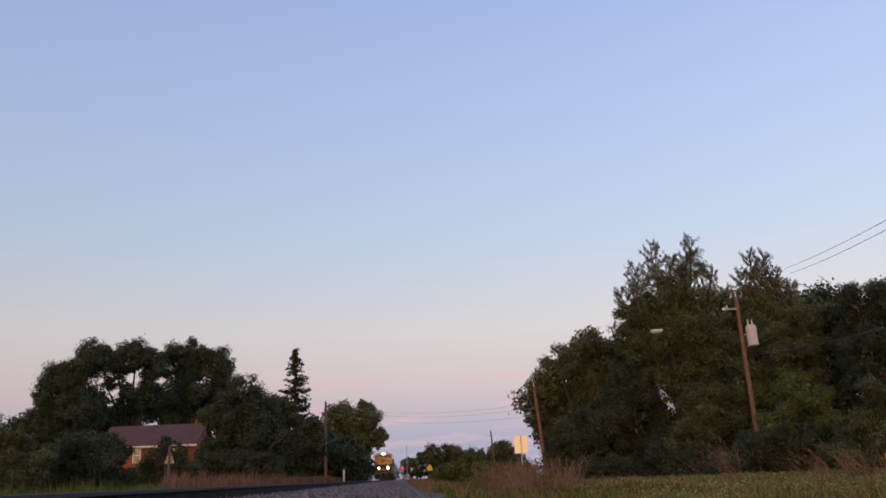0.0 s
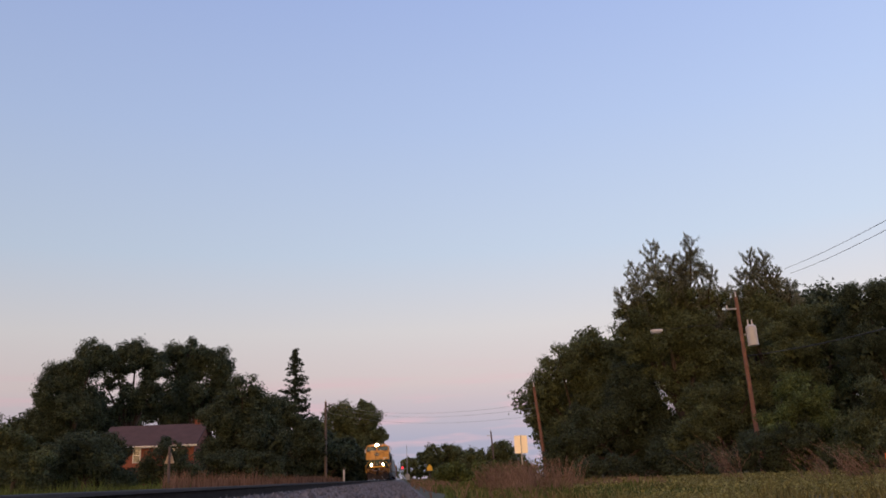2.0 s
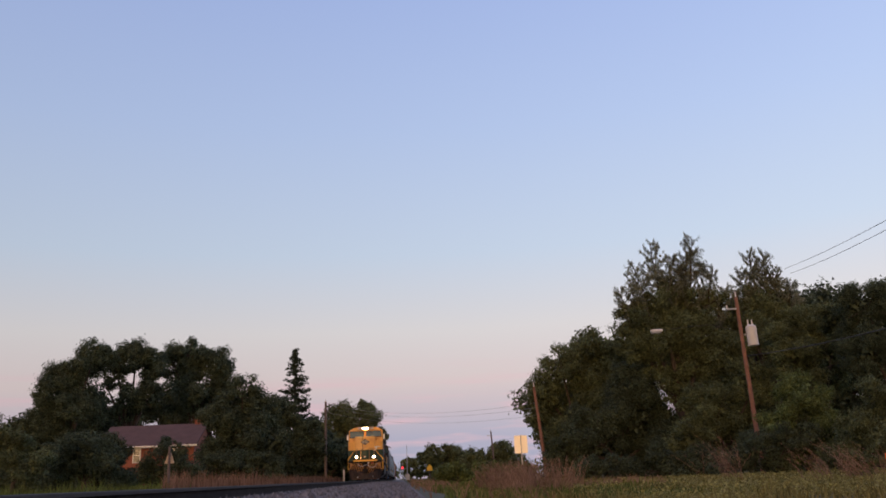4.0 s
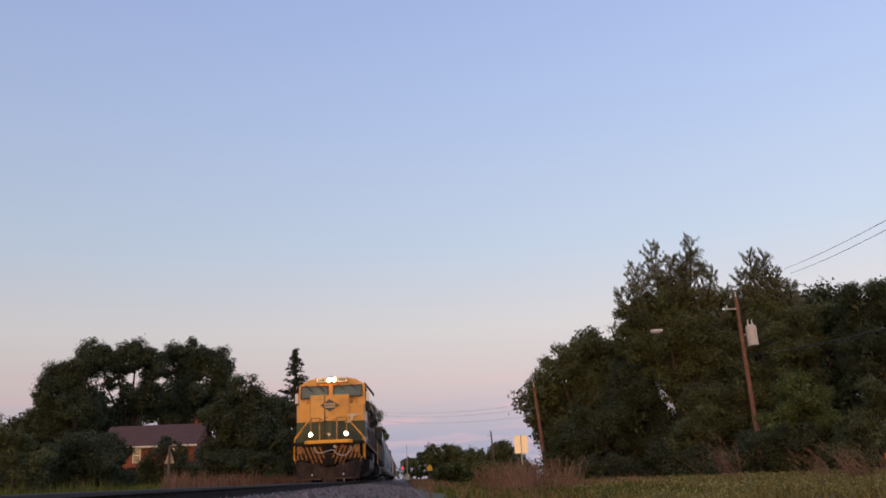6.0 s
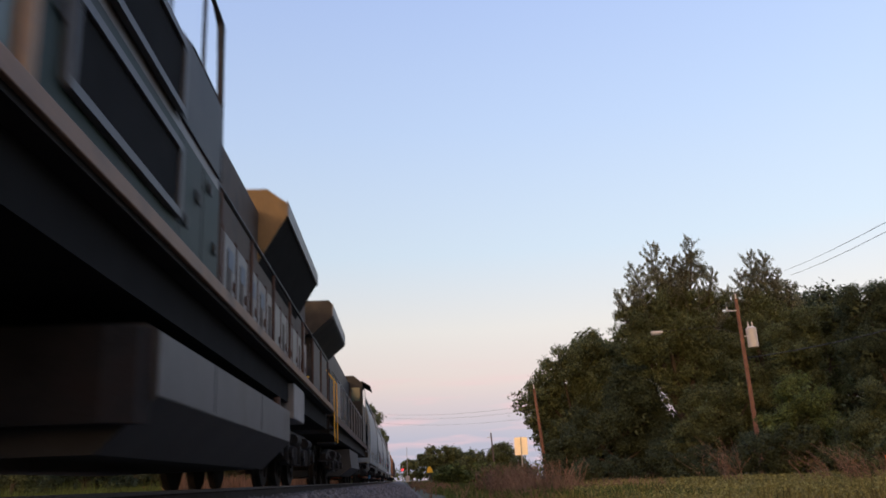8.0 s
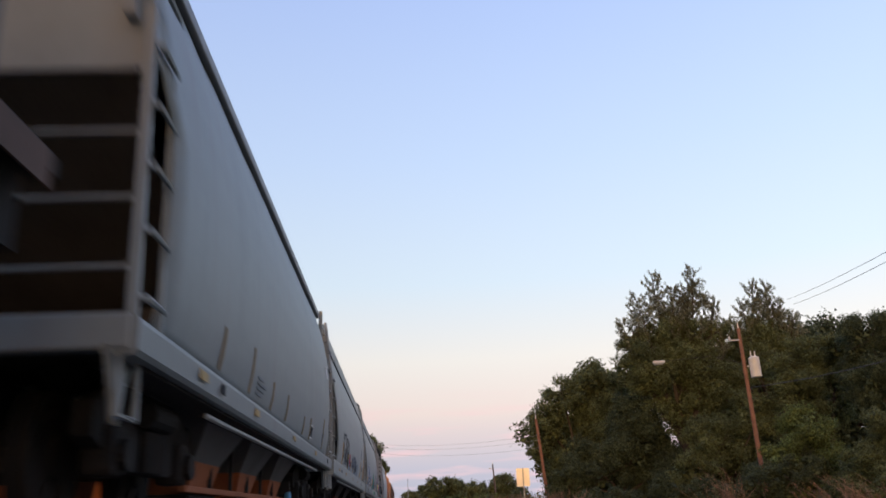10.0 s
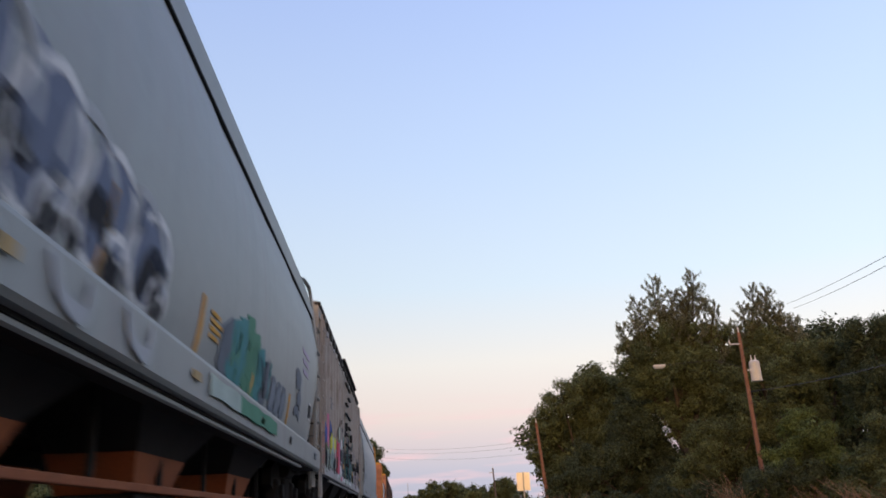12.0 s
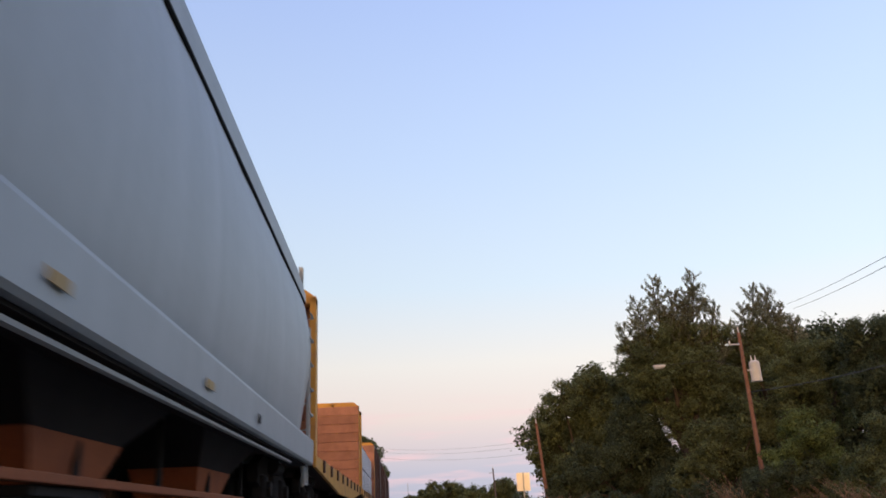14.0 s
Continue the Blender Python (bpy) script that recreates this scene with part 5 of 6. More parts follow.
def second_locomotive():
    """Runs backwards: radiator end first, cab at the far end."""
    c = thing("locomotive", "black six-axle diesel locomotive running long hood first", "locomotive")
    blk = M["loco_black"]
    part("underframe", nbox(-1.40, 1.40, 0.4, 21.6, 1.20, 1.60), M["under_black"], c)
    part("deck", nbox(-1.52, 1.52, 0.3, 21.7, 1.60, 1.70), M["under_black"], c)
    for sx in (-1.535, 1.52):
        part("side_sill", nbox(sx, sx + 0.015, 0.4, 21.6, 1.50, 1.68), M["rust_brown"], c)
    part("hood", nbox(-0.95, 0.95, 1.1, 16.4, 1.70, 4.30, bevel=0.05), blk, c)
    rad = [(0.95, 3.75), (1.46, 4.18), (1.46, 4.52), (1.38, 4.62), (-1.38, 4.62), (-1.46, 4.52), (-1.46, 4.18), (-0.95, 3.75)]
    part("radiator", nprism(rad, "y", 0.75, 5.7), blk, c, "broad overhanging black radiator")
    for sx in (-1.485, 1.46):
        part("radiator_edge", nbox(sx, sx + 0.025, 0.75, 5.7, 4.22, 4.52), M["tank_light"], c)
    nbx = part("end_number_board", nbox(0.30, 0.85, 1.06, 1.10, 3.3, 3.55), blk, c)
    for k in range(3):
        part("bar", nbox(0.38 + 0.14 * k, 0.47 + 0.14 * k, 1.05, 1.062, 3.34, 3.52), M["ink_white"], nbx)
    for k in range(8):
        part("warning_stripe", nbox(-0.9 + 0.24 * k, -0.78 + 0.24 * k, 1.085, 1.10, 1.75, 2.5), M["board_cream"], c)
    for k in range(13):
        y0 = 5.8 + 0.8 * k
        dr = part("hood_door", nbox(0.95, 0.985, y0, y0 + 0.72, 1.95, 3.5, bevel=0.008), M["panel_white"] if k in (4, 5, 6) else blk, c)
        part("latch", nbox(0.985, 1.01, y0 + 0.55, y0 + 0.63, 2.5, 2.6), M["ink_steel"], dr)
    part("exhaust_stack", nbox(-0.4, 0.4, 9.5, 10.6, 4.30, 4.55, bevel=0.04), blk, c)
    for k, y0 in enumerate((7.0, 8.2)):
        part("vent_cap", nrod((0.6, y0, 4.3), (0.6, y0, 4.62), 0.16, n=12), blk, c)
    cabo = [(-1.53, 1.70), (-1.53, 4.25), (-1.15, 4.58), (1.15, 4.58), (1.53, 4.25), (1.53, 1.70)]
    part("cab", nprism(cabo, "y", 16.5, 19.4), blk, c)
    part("nose", nbox(-1.45, 1.45, 19.4, 21.2, 1.70, 3.5, bevel=0.08), blk, c)
    for y0 in (16.85, 18.1):
        part("side_window", nbox(1.53, 1.542, y0, y0 + 1.0, 3.35, 4.1), M["window_blue"], c)
    part("awning", nprism([(1.48, 4.32), (1.50, 4.36), (1.88, 4.12), (1.86, 4.08)], "y", 16.7, 19.2), M["under_black"], c)
    part("rear_window", nbox(1.05, 1.42, 16.48, 16.5, 3.45, 4.05), M["window_blue"], c)
    for sx in (-1.48, 1.48):
        part("handrail", pipe([(sx, 0.5, 2.72), (sx, 16.4, 2.72)], 0.022), M["tank_light"], c)
        for k in range(9):
            part("rail_post", nrod((sx, 1.9 + 1.75 * k, 1.7), (sx, 1.9 + 1.75 * k, 2.72), 0.024, n=6), M["tank_light"], c)
        for yy in (0.35, 1.3):
            part("end_handrail", pipe([(sx * 0.9, yy, 2.75), (sx * 1.03, yy, 2.5), (sx * 1.04, yy, 1.0)], 0.014), M["rail_yellow"], c, "orange-yellow step handrail")
        for z in (0.55, 0.95, 1.3):
            part("step", nbox(min(sx * 0.75, sx * 1.02), max(sx * 0.75, sx * 1.02), 0.35, 1.3, z, z + 0.04), M["under_black"], c)
    for yy in (0.55, 0.8):
        part("end_handrail", pipe([(-0.9, 0.45, 2.6), (0.9, 0.45, 2.6)], 0.026), M["rail_yellow"], c) if yy < 0.6 else None
    part("fuel_tank", nprism([(-1.42, 1.1), (-1.48, 0.5), (-1.1, 0.25), (1.1, 0.25), (1.48, 0.5), (1.42, 1.1)], "y", 8.2, 13.6), M["tank_grey"], c)
    for ty in (4.6, 17.6):
        truck(c, ty, (-1.8, 0.0, 1.8), 0.53, 2.4)
    coupler(c, 0.35, -1)
    coupler(c, 21.6, 1)
    return c


# -- covered hoppers --
PROFILE = [(1.52, 1.18), (1.575, 1.45), (1.61, 1.85), (1.62, 2.30), (1.605, 2.75), (1.56, 3.2), (1.48, 3.65), (1.385, 4.02), (1.28, 4.32)]


def hull_x(z):
    for (x0, z0), (x1, z1) in zip(PROFILE, PROFILE[1:]):
        if z0 <= z <= z1:
            return x0 + (x1 - x0) * (z - z0) / (z1 - z0)
    return PROFILE[0][0] if z < PROFILE[0][1] else PROFILE[-1][0]


def stroke(car, points, width, ink, flat=None, name="graffiti_stroke"):
    """A painted line on the side facing the camera, lying 6 mm proud of the sheet and following its curve."""
    side = (lambda z: flat) if flat else hull_x
    dense = []
    for (y0, z0), (y1, z1) in zip(points, points[1:]):
        n = max(1, int(math.hypot(y1 - y0, z1 - z0) / 0.12))
        dense += [(y0 + (y1 - y0) * k / n, z0 + (z1 - z0) * k / n) for k in range(n)]
    dense.append(points[-1])
    bm, last = bmesh.new(), None
    for i, (y, z) in enumerate(dense):
        a, b = dense[max(0, i - 1)], dense[min(len(dense) - 1, i + 1)]
        dy, dz = b[0] - a[0], b[1] - a[1]
        d = math.hypot(dy, dz) or 1
        w = width * (0.48 + 0.05 * math.sin(i * 0.8 + points[0][0] * 5))
        oy, oz = -dz / d * w, dy / d * w
        pair = [bm.verts.new((side(z + s * oz) + 0.012, y + s * oy, z + s * oz)) for s in (-1, 1)]
        if last:
            bm.faces.new((last[0], last[1], pair[1], pair[0]))
        last = pair
    r = bmesh.ops.extrude_face_region(bm, geom=bm.faces[:])
    for v in r["geom"]:
        if isinstance(v, bmesh.types.BMVert):
            v.co.x -= 0.008
    bmesh.ops.recalc_face_normals(bm, faces=bm.faces)
    return part(name, bm, M[ink], car)


def curve(points, n=7):
    """A smooth line through the points."""
    P = [points[0]] + list(points) + [points[-1]]
    out = []
    for p0, p1, p2, p3 in zip(P, P[1:], P[2:], P[3:]):
        for k in range(n):
            u = k / n
            out.append(tuple(0.5 * (2 * b + (c - a) * u + (2 * a - 5 * b + 4 * c - d) * u * u + (3 * b - a - 3 * c + d) * u ** 3) for a, b, c, d in zip(p0, p1, p2, p3)))
    return out + [points[-1]]


def scrawl(car, y, z, width, height, inks, line, seed, flat=None, letters=5):
    """Curvy tag letters, each one sprayed line."""
    rng = random.Random(seed)
    step = width / letters
    for k in range(letters):
        y0 = y + k * step
        pts = [(y0 + rng.uniform(-0.1, 1.2) * step, z + (0.15 + 0.7 * (i % 2) + rng.uniform(-0.15, 0.15)) * height) for i in range(rng.randint(3, 5))]
        stroke(car, curve(pts), line * rng.uniform(0.7, 1.4), rng.choice(inks), flat)


def looped_tag(car, y, z, width, height, ink, line, seed, flat=None, letters=4):
    """Large sprayed letters, each a loop with a tail."""
    rng = random.Random(seed)
    step = width / letters
    for k in range(letters):
        cy, cz = y + (k + 0.5) * step, z + height * rng.uniform(0.45, 0.6)
        a0, turn = rng.uniform(0, 6.28), rng.choice((-1, 1))
        pts = [(cy + step * (0.5 - 0.03 * i) * math.cos(a0 + turn * 0.75 * i), cz + height * (0.46 - 0.025 * i) * math.sin(a0 + turn * 0.75 * i)) for i in range(8)]
        pts.append((cy + step * rng.uniform(-0.5, 0.6), z + height * rng.uniform(-0.05, 0.3)))
        stroke(car, curve(pts), line, ink, flat)


def bubble(car, y, z, w, h, fill, outline, flat=None, lean=0.1):
    """One fat letter: a filled body with a sprayed outline round it."""
    stroke(car, [(y + w * 0.5, z), (y + w * 0.5 + lean * 0.5, z + h * 0.5), (y + w * 0.5 + lean, z + h * 0.94)], w * 0.95, fill, flat)
    ring = [(y + w * (0.5 + 0.52 * math.cos(a)) + lean * (0.5 + 0.5 * math.sin(a)), z + h * (0.5 + 0.5 * math.sin(a))) for a in [0.5236 * i for i in range(13)]]
    stroke(car, ring, 0.07, outline, (flat + 0.006) if flat else None)


def framed_panel(car, y, z, w, h, flat=None):
    """A dark lettered panel between two thin white lines."""
    stroke(car, [(y, z), (y + w, z)], h, "ink_black", flat, "marking_panel")
    for zz in (z + h * 0.62, z - h * 0.62):
        stroke(car, [(y - 0.03, zz), (y + w + 0.03, zz)], 0.025, "ink_white", flat, "marking_bar")


def stencil(car, y, z, w, h, rows, ink, flat=None):
    """Rows of small unreadable markings as plain bars."""
    for k in range(rows):
        zz = z + h * (k + 0.5) / rows
        stroke(car, [(y, zz), (y + w * (0.7 + 0.3 * ((k * 7) % 3) / 2), zz)], h / rows * 0.55, ink, flat, "marking_bar")


def end_ladder(car, y, paint, x=1.46, z0=0.95, z1=3.3, w=0.42, sgn=1):
    for yy in (y, y + w):
        part("ladder_rail", nbox(x - 0.022, x + 0.022, yy - 0.014, yy + 0.014, z0, z1), M[paint], car)
    z = z0 + 0.15
    while z < z1:
        part("rung", nrod((x, y, z), (x, y + w, z), 0.016, n=6), M[paint], car)
        z += 0.36


def hopper_under(c, length, paint, bays=3, throat="bay_rust"):
    # centre sill, upper bays and gates: under-car shade put into their colour
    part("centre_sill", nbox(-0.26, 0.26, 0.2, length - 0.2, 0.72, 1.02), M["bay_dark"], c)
    a, b = 3.3, length - 3.3
    step = (b - a) / bays
    for k in range(bays):
        y0, y1 = a + k * step, a + (k + 1) * step
        ym = (y0 + y1) / 2
        for sx in (-1, 1):
            def funnel(za, ka, zb, kb):
                bm = bmesh.new()
                rows = []
                for z, k in ((za, ka), (zb, kb)):
                    ring = [(0.28 + 0.06 * k, y0 + (ym - 0.42 - y0) * k), (1.42 - 0.5 * k, y0 + (ym - 0.42 - y0) * k), (1.42 - 0.5 * k, y1 + (ym + 0.42 - y1) * k), (0.28 + 0.06 * k, y1 + (ym + 0.42 - y1) * k)]
                    rows.append([bm.verts.new((sx * x, y, z)) for x, y in ring])
                bm.faces.new(rows[0])
                bm.faces.new(rows[1])
                for i in range(4):
                    bm.faces.new((rows[0][i], rows[0][(i + 1) % 4], rows[1][(i + 1) % 4], rows[1][i]))
                bmesh.ops.recalc_face_normals(bm, faces=bm.faces)
                return bm
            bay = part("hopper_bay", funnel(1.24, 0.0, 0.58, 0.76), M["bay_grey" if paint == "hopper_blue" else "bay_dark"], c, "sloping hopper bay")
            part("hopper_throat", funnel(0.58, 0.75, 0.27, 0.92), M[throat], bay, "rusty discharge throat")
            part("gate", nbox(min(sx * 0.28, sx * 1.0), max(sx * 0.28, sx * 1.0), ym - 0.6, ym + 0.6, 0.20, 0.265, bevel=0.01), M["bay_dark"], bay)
    for sx in (-1.5, 1.5):
        part("train_pipe", nrod((sx, 2.4, 0.84), (sx, length - 2.4, 0.84), 0.026, n=6), M["hopper_grey"], c)
    for sx in (-1, 1):
        part("gate_rail", nbox(min(sx * 0.98, sx * 1.06), max(sx * 0.98, sx * 1.06), a + 0.3, b - 0.3, 0.27, 0.335, bevel=0.01), M[throat], c)
        for k in range(2 * bays + 1):
            yy = a + 0.35 + (b - a - 0.75) * k / (2 * bays)
            part("rail_hanger", nbox(min(sx * 1.0, sx * 1.04), max(sx * 1.0, sx * 1.04), yy, yy + 0.05, 0.33, 0.95), M["bay_dark"], c)
    part("brake_cylinder", nrod((0.7, 1.3, 1.12), (0.7, 2.0, 1.12), 0.16, n=12), M["bay_dark"], c)
    for ty in (1.95, length - 1.95):
        truck(c, ty, (-0.88, 0.88), 0.45, 1.25)
    coupler(c, 0.15, -1)
    coupler(c, length - 0.15, 1)


def cut_in(z):
    """How far the side sheet's end edge lies in from the car's end, by height."""
    pts = [(1.1, 1.62), (1.4, 1.68), (1.6, 1.60), (1.8, 1.47), (2.0, 1.30), (2.2, 1.10), (2.45, 0.80), (2.7, 0.55), (2.9, 0.38), (3.1, 0.27), (4.4, 0.24)]
    for (z0, c0), (z1, c1) in zip(pts, pts[1:]):
        if z <= z1:
            return c0 + (c1 - c0) * max(0, z - z0) / (z1 - z0)
    return 0.24


def covered_hopper(label, length, paint, eave=True, sill_top=1.27, low_edge=0.89, throat="bay_rust"):
    c = thing("covered_hopper", label, "hopper car", group="covered hoppers")
    zs = [1.18 + (4.32 - 1.18) * k / 30 for k in range(31)]
    cols = 30
    for sx in (1, -1):
        verts, faces = [], []
        for z in zs:
            end = cut_in(z) if eave else min(cut_in(z), 0.62)
            y0, y1 = end, length - end
            for k in range(cols + 1):
                y = y0 + (y1 - y0) * k / cols
                # faint vertical sheet seams and dents
                dent = 0.008 * noise.noise((y * 0.9, z * 0.8, length)) - (0.006 if k % 5 == 0 else 0)
                verts.append((sx * (hull_x(z) + dent), y, z))
        n = cols + 1
        faces = [(j * n + i, j * n + i + 1, (j + 1) * n + i + 1, (j + 1) * n + i) for j in range(30) for i in range(cols)]
        sh = soup("side_sheet", verts, faces if sx > 0 else [f[::-1] for f in faces], M[paint], c)
        sh.data.shade_smooth()
        sol = sh.modifiers.new("thickness", "SOLIDIFY")
        sol.thickness = 0.02
    roof = [(-1.27, 4.28), (-1.27, 4.36), (-0.9, 4.50), (0, 4.58), (0.9, 4.50), (1.27, 4.36), (1.27, 4.28)]
    part("roof", nprism(roof, "y", 0.24, length - 0.24), M[paint], c)
    for sx in (-1, 1):
        if eave:
            for z0, z1, x1 in ((3.80, 3.97, 1.475), (3.995, 4.15, 1.425), (4.175, 4.30, 1.375), (4.325, 4.44, 1.33)):
                # thin dark bar drawn as the shadow line under each strip
                part("eave_groove", nbox(min(sx * 1.22, sx * (x1 + 0.004)), max(sx * 1.22, sx * (x1 + 0.004)), 0.27, length - 0.27, z0 - 0.022, z0), M["bay_dark"], c)
                part("eave_strip", nbox(min(sx * 1.22, sx * x1), max(sx * 1.22, sx * x1), 0.26, length - 0.26, z0, z1, bevel=0.008), M[paint], c)
        else:
            part("eave_strip", nbox(min(sx * 1.24, sx * 1.35), max(sx * 1.24, sx * 1.35), 0.26, length - 0.26, 4.32, 4.46, bevel=0.02), M["tank_light"], c, "dark roof edge")
        sill = [(sx * 1.44, low_edge), (sx * 1.58, low_edge), (sx * 1.605, low_edge + 0.03), (sx * 1.612, sill_top - 0.06), (sx * 1.605, sill_top - 0.03), (sx * 1.58, sill_top - 0.01), (sx * 1.50, sill_top), (sx * 1.44, sill_top)]
        part("side_sill", nprism(sill, "y", 0.08, length - 0.08), M[paint], c)
        # flange coloured dark as the shade below the sill
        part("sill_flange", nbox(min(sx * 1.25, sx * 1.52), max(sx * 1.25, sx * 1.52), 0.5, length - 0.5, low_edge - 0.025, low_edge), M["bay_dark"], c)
    # roof hatches and running board
    part("running_board", nbox(-0.95, -0.35, 0.2, length - 0.2, 4.72, 4.75), M["tank_light"], c)
    part("hatch", nbox(-0.25, 0.35, 1.5, length - 1.5, 4.62, 4.74, bevel=0.03), M[paint], c)
    for e0, sg in ((0.0, 1), (length, -1)):
        def span(a, b):
            return sorted((e0 + sg * a, e0 + sg * b))
        part("end_sheet", nbox(-1.26, 1.26, *span(0.26, 0.31), 2.95, 4.36), M[paint], c)
        for sx in (-1, 1):
            # upper end sheet runs out to the curved side
            wing = [(sx * hull_x(z), z) for z in (2.97, 3.2, 3.65, 4.02, 4.3)] + [(sx * 1.22, 4.3), (sx * 1.22, 2.97)]
            part("end_wing", nprism([(x * 0.995, z) for x, z in wing], "y", *span(0.262, 0.308)), M[paint], c)
        # slope, web and deck get the end recess's shade as colour
        part("slope_sheet", nprism([(e0 + sg * 0.27, 2.96), (e0 + sg * 0.32, 3.0), (e0 + sg * 2.6, 1.26), (e0 + sg * 2.55, 1.18)], "x", -1.40, 1.40), M["slope_dark"], c, "sloping end sheet coloured dark for shade")
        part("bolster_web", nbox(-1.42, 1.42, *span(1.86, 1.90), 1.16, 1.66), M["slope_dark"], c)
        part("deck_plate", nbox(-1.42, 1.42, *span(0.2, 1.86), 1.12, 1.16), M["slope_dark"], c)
        part("end_sill", nbox(-1.56, 1.56, *span(0.06, 0.2), 0.98, 1.2, bevel=0.015), M[paint], c)
        for sx in (-1, 1):
            yc, yi = e0 + sg * 0.20, e0 + sg * 0.63
            part("corner_post", nbox(min(sx * 1.49, sx * 1.56), max(sx * 1.49, sx * 1.56), yc - 0.035, yc + 0.035, 1.2, 3.35, bevel=0.01), M[paint], c)
            if eave and paint != "hopper_pale":
                part("roof_grab", pipe([(sx * 1.52, yc, 3.3), (sx * 1.46, yc, 3.9), (sx * 1.42, yc, 4.30), (sx * 1.39, yc + sg * 0.08, 4.44), (sx * 1.33, yc + sg * 0.45, 4.50), (sx * 1.2, yc + sg * 1.0, 4.42)], 0.034, n=8), M[paint], c)
            else:
                part("upper_post", nbox(min(sx * 1.34, sx * 1.42), max(sx * 1.34, sx * 1.42), yc - 0.05, yc + 0.05, 3.3, 4.5, bevel=0.01), M[paint], c)
            part("ladder_rail", nbox(min(sx * 1.55, sx * 1.585), max(sx * 1.55, sx * 1.585), yi - 0.022, yi + 0.022, 1.0, 3.05), M[paint], c)
            for k in range(6):
                zz = 1.32 + 0.44 * k
                part("rung", pipe([(sx * 1.545, yc, zz), (sx * 1.60, yc + sg * 0.03, zz), (sx * 1.60, yi, zz)], 0.016), M[paint], c)
            part("end_gusset", nprism([(e0 + sg * 0.02, 1.0), (e0 + sg * 0.48, 1.0), (e0 + sg * 0.34, 0.72), (e0 + sg * 0.30, 0.56), (e0 + sg * 0.22, 0.56), (e0 + sg * 0.16, 0.72)], "x", sx * 1.42, sx * 1.46), M[paint], c)
            part("stirrup", pipe([(sx * 1.5, e0 + sg * 0.1, 0.98), (sx * 1.5, e0 + sg * 0.1, 0.60), (sx * 1.5, e0 + sg * 0.46, 0.60), (sx * 1.5, e0 + sg * 0.46, 0.98)], 0.017), M[paint], c)
        for k in range(4):
            z = 1.52 + 0.46 * k
            part("end_rung", nbox(-1.5, 1.5, *span(0.17, 0.205), z - 0.012, z + 0.012), M[paint], c)
    hopper_under(c, length, paint, throat=throat)
    return c


def ribbed_hopper(label, length):
    c = thing("covered_hopper", label, "hopper car", group="covered hoppers")
    part("body", nbox(-1.42, 1.42, 0.75, length - 0.75, 1.05, 4.42), M["ribbed_grey"], c)
    roof = [(-1.47, 4.40), (-1.47, 4.48), (0, 4.70), (1.47, 4.48), (1.47, 4.40)]
    part("roof", nprism(roof, "y", 0.35, length - 0.35), M["tank_light"], c)
    for sx in (-1, 1):
        part("eave_strip", nbox(min(sx * 1.38, sx * 1.50), max(sx * 1.38, sx * 1.50), 0.35, length - 0.35, 4.38, 4.47), M["bay_dark"], c, "dark roof edge")
        part("side_sill", nbox(min(sx * 1.40, sx * 1.52), max(sx * 1.40, sx * 1.52), 0.4, length - 0.4, 0.92, 1.14, bevel=0.015), M["ribbed_grey"], c)
        part("side_plate", nbox(min(sx * 1.42, sx * 1.47), max(sx * 1.42, sx * 1.47), 0.45, length - 0.45, 4.18, 4.38), M["rib_tan"], c)
    n = 17
    for k in range(n):
        y = 0.95 + (length - 1.9) * k / (n - 1)
        for sx in (-1, 1):
            rib = nprism([(sx * 1.42, y - 0.075), (sx * 1.50, y - 0.045), (sx * 1.50, y + 0.045), (sx * 1.42, y + 0.075)], "z", 1.14, 4.18)
            part("rib", rib, M["rib_tan"], c)
    part("roof_overhang", nbox(1.40, 1.59, 7.2, 13.4, 4.43, 4.49, bevel=0.01), M["bay_dark"], c, "dark overhanging roof walk")
    for k in range(16):
        y = 1.06 + (length - 1.9) * k / 16
        part("roof_bracket", nbox(1.44, 1.53, y, y + 0.34, 4.19 + 0.05 * (k % 3 == 1), 4.37), M["bay_dark"], c)
    part("running_board", nbox(-0.5, 0.5, 0.2, length - 0.2, 4.72, 4.76), M["tank_light"], c)
    for y0, sg in ((0.4, 1), (length - 0.4, -1)):
        part("end_post", nbox(1.34, 1.46, y0 - 0.06, y0 + 0.06, 1.1, 4.4), M["rib_tan"], c)
        part("end_post", nbox(-1.46, -1.34, y0 - 0.06, y0 + 0.06, 1.1, 4.4), M["rib_tan"], c)
        part("end_sheet", nbox(-1.34, 1.34, min(y0, y0 + sg * 0.05), max(y0, y0 + sg * 0.05), 1.08, 4.4), M["rib_tan"], c)
        for z, h in ((1.2, 0.1), (1.48, 0.1), (1.75, 0.09), (2.05, 0.1), (2.34, 0.1), (2.78, 0.2), (3.36, 0.18), (3.72, 0.16)):
            for x0, x1 in ((0.5, 1.26), (-1.26, -0.5)):
                part("end_slot", nbox(x0, x1, y0 - sg * 0.004 - 0.012, y0 - sg * 0.004 + 0.012, z, z + h), M["bay_dark"], c)
            part("end_rung", nbox(0.95, 1.38, y0 - sg * 0.09 - 0.02, y0 - sg * 0.09 + 0.02, z + h + 0.04, z + h + 0.075), M["bay_dark"], c)
        part("end_platform", nbox(-1.48, 1.48, min(y0 - sg * 0.3, y0 + sg * 0.5), max(y0 - sg * 0.3, y0 + sg * 0.5), 1.0, 1.08), M["ribbed_grey"], c)
        end_ladder(c, y0 if sg > 0 else y0 - 0.45, "rib_tan", x=1.53, z0=0.9, z1=4.2, w=0.45)
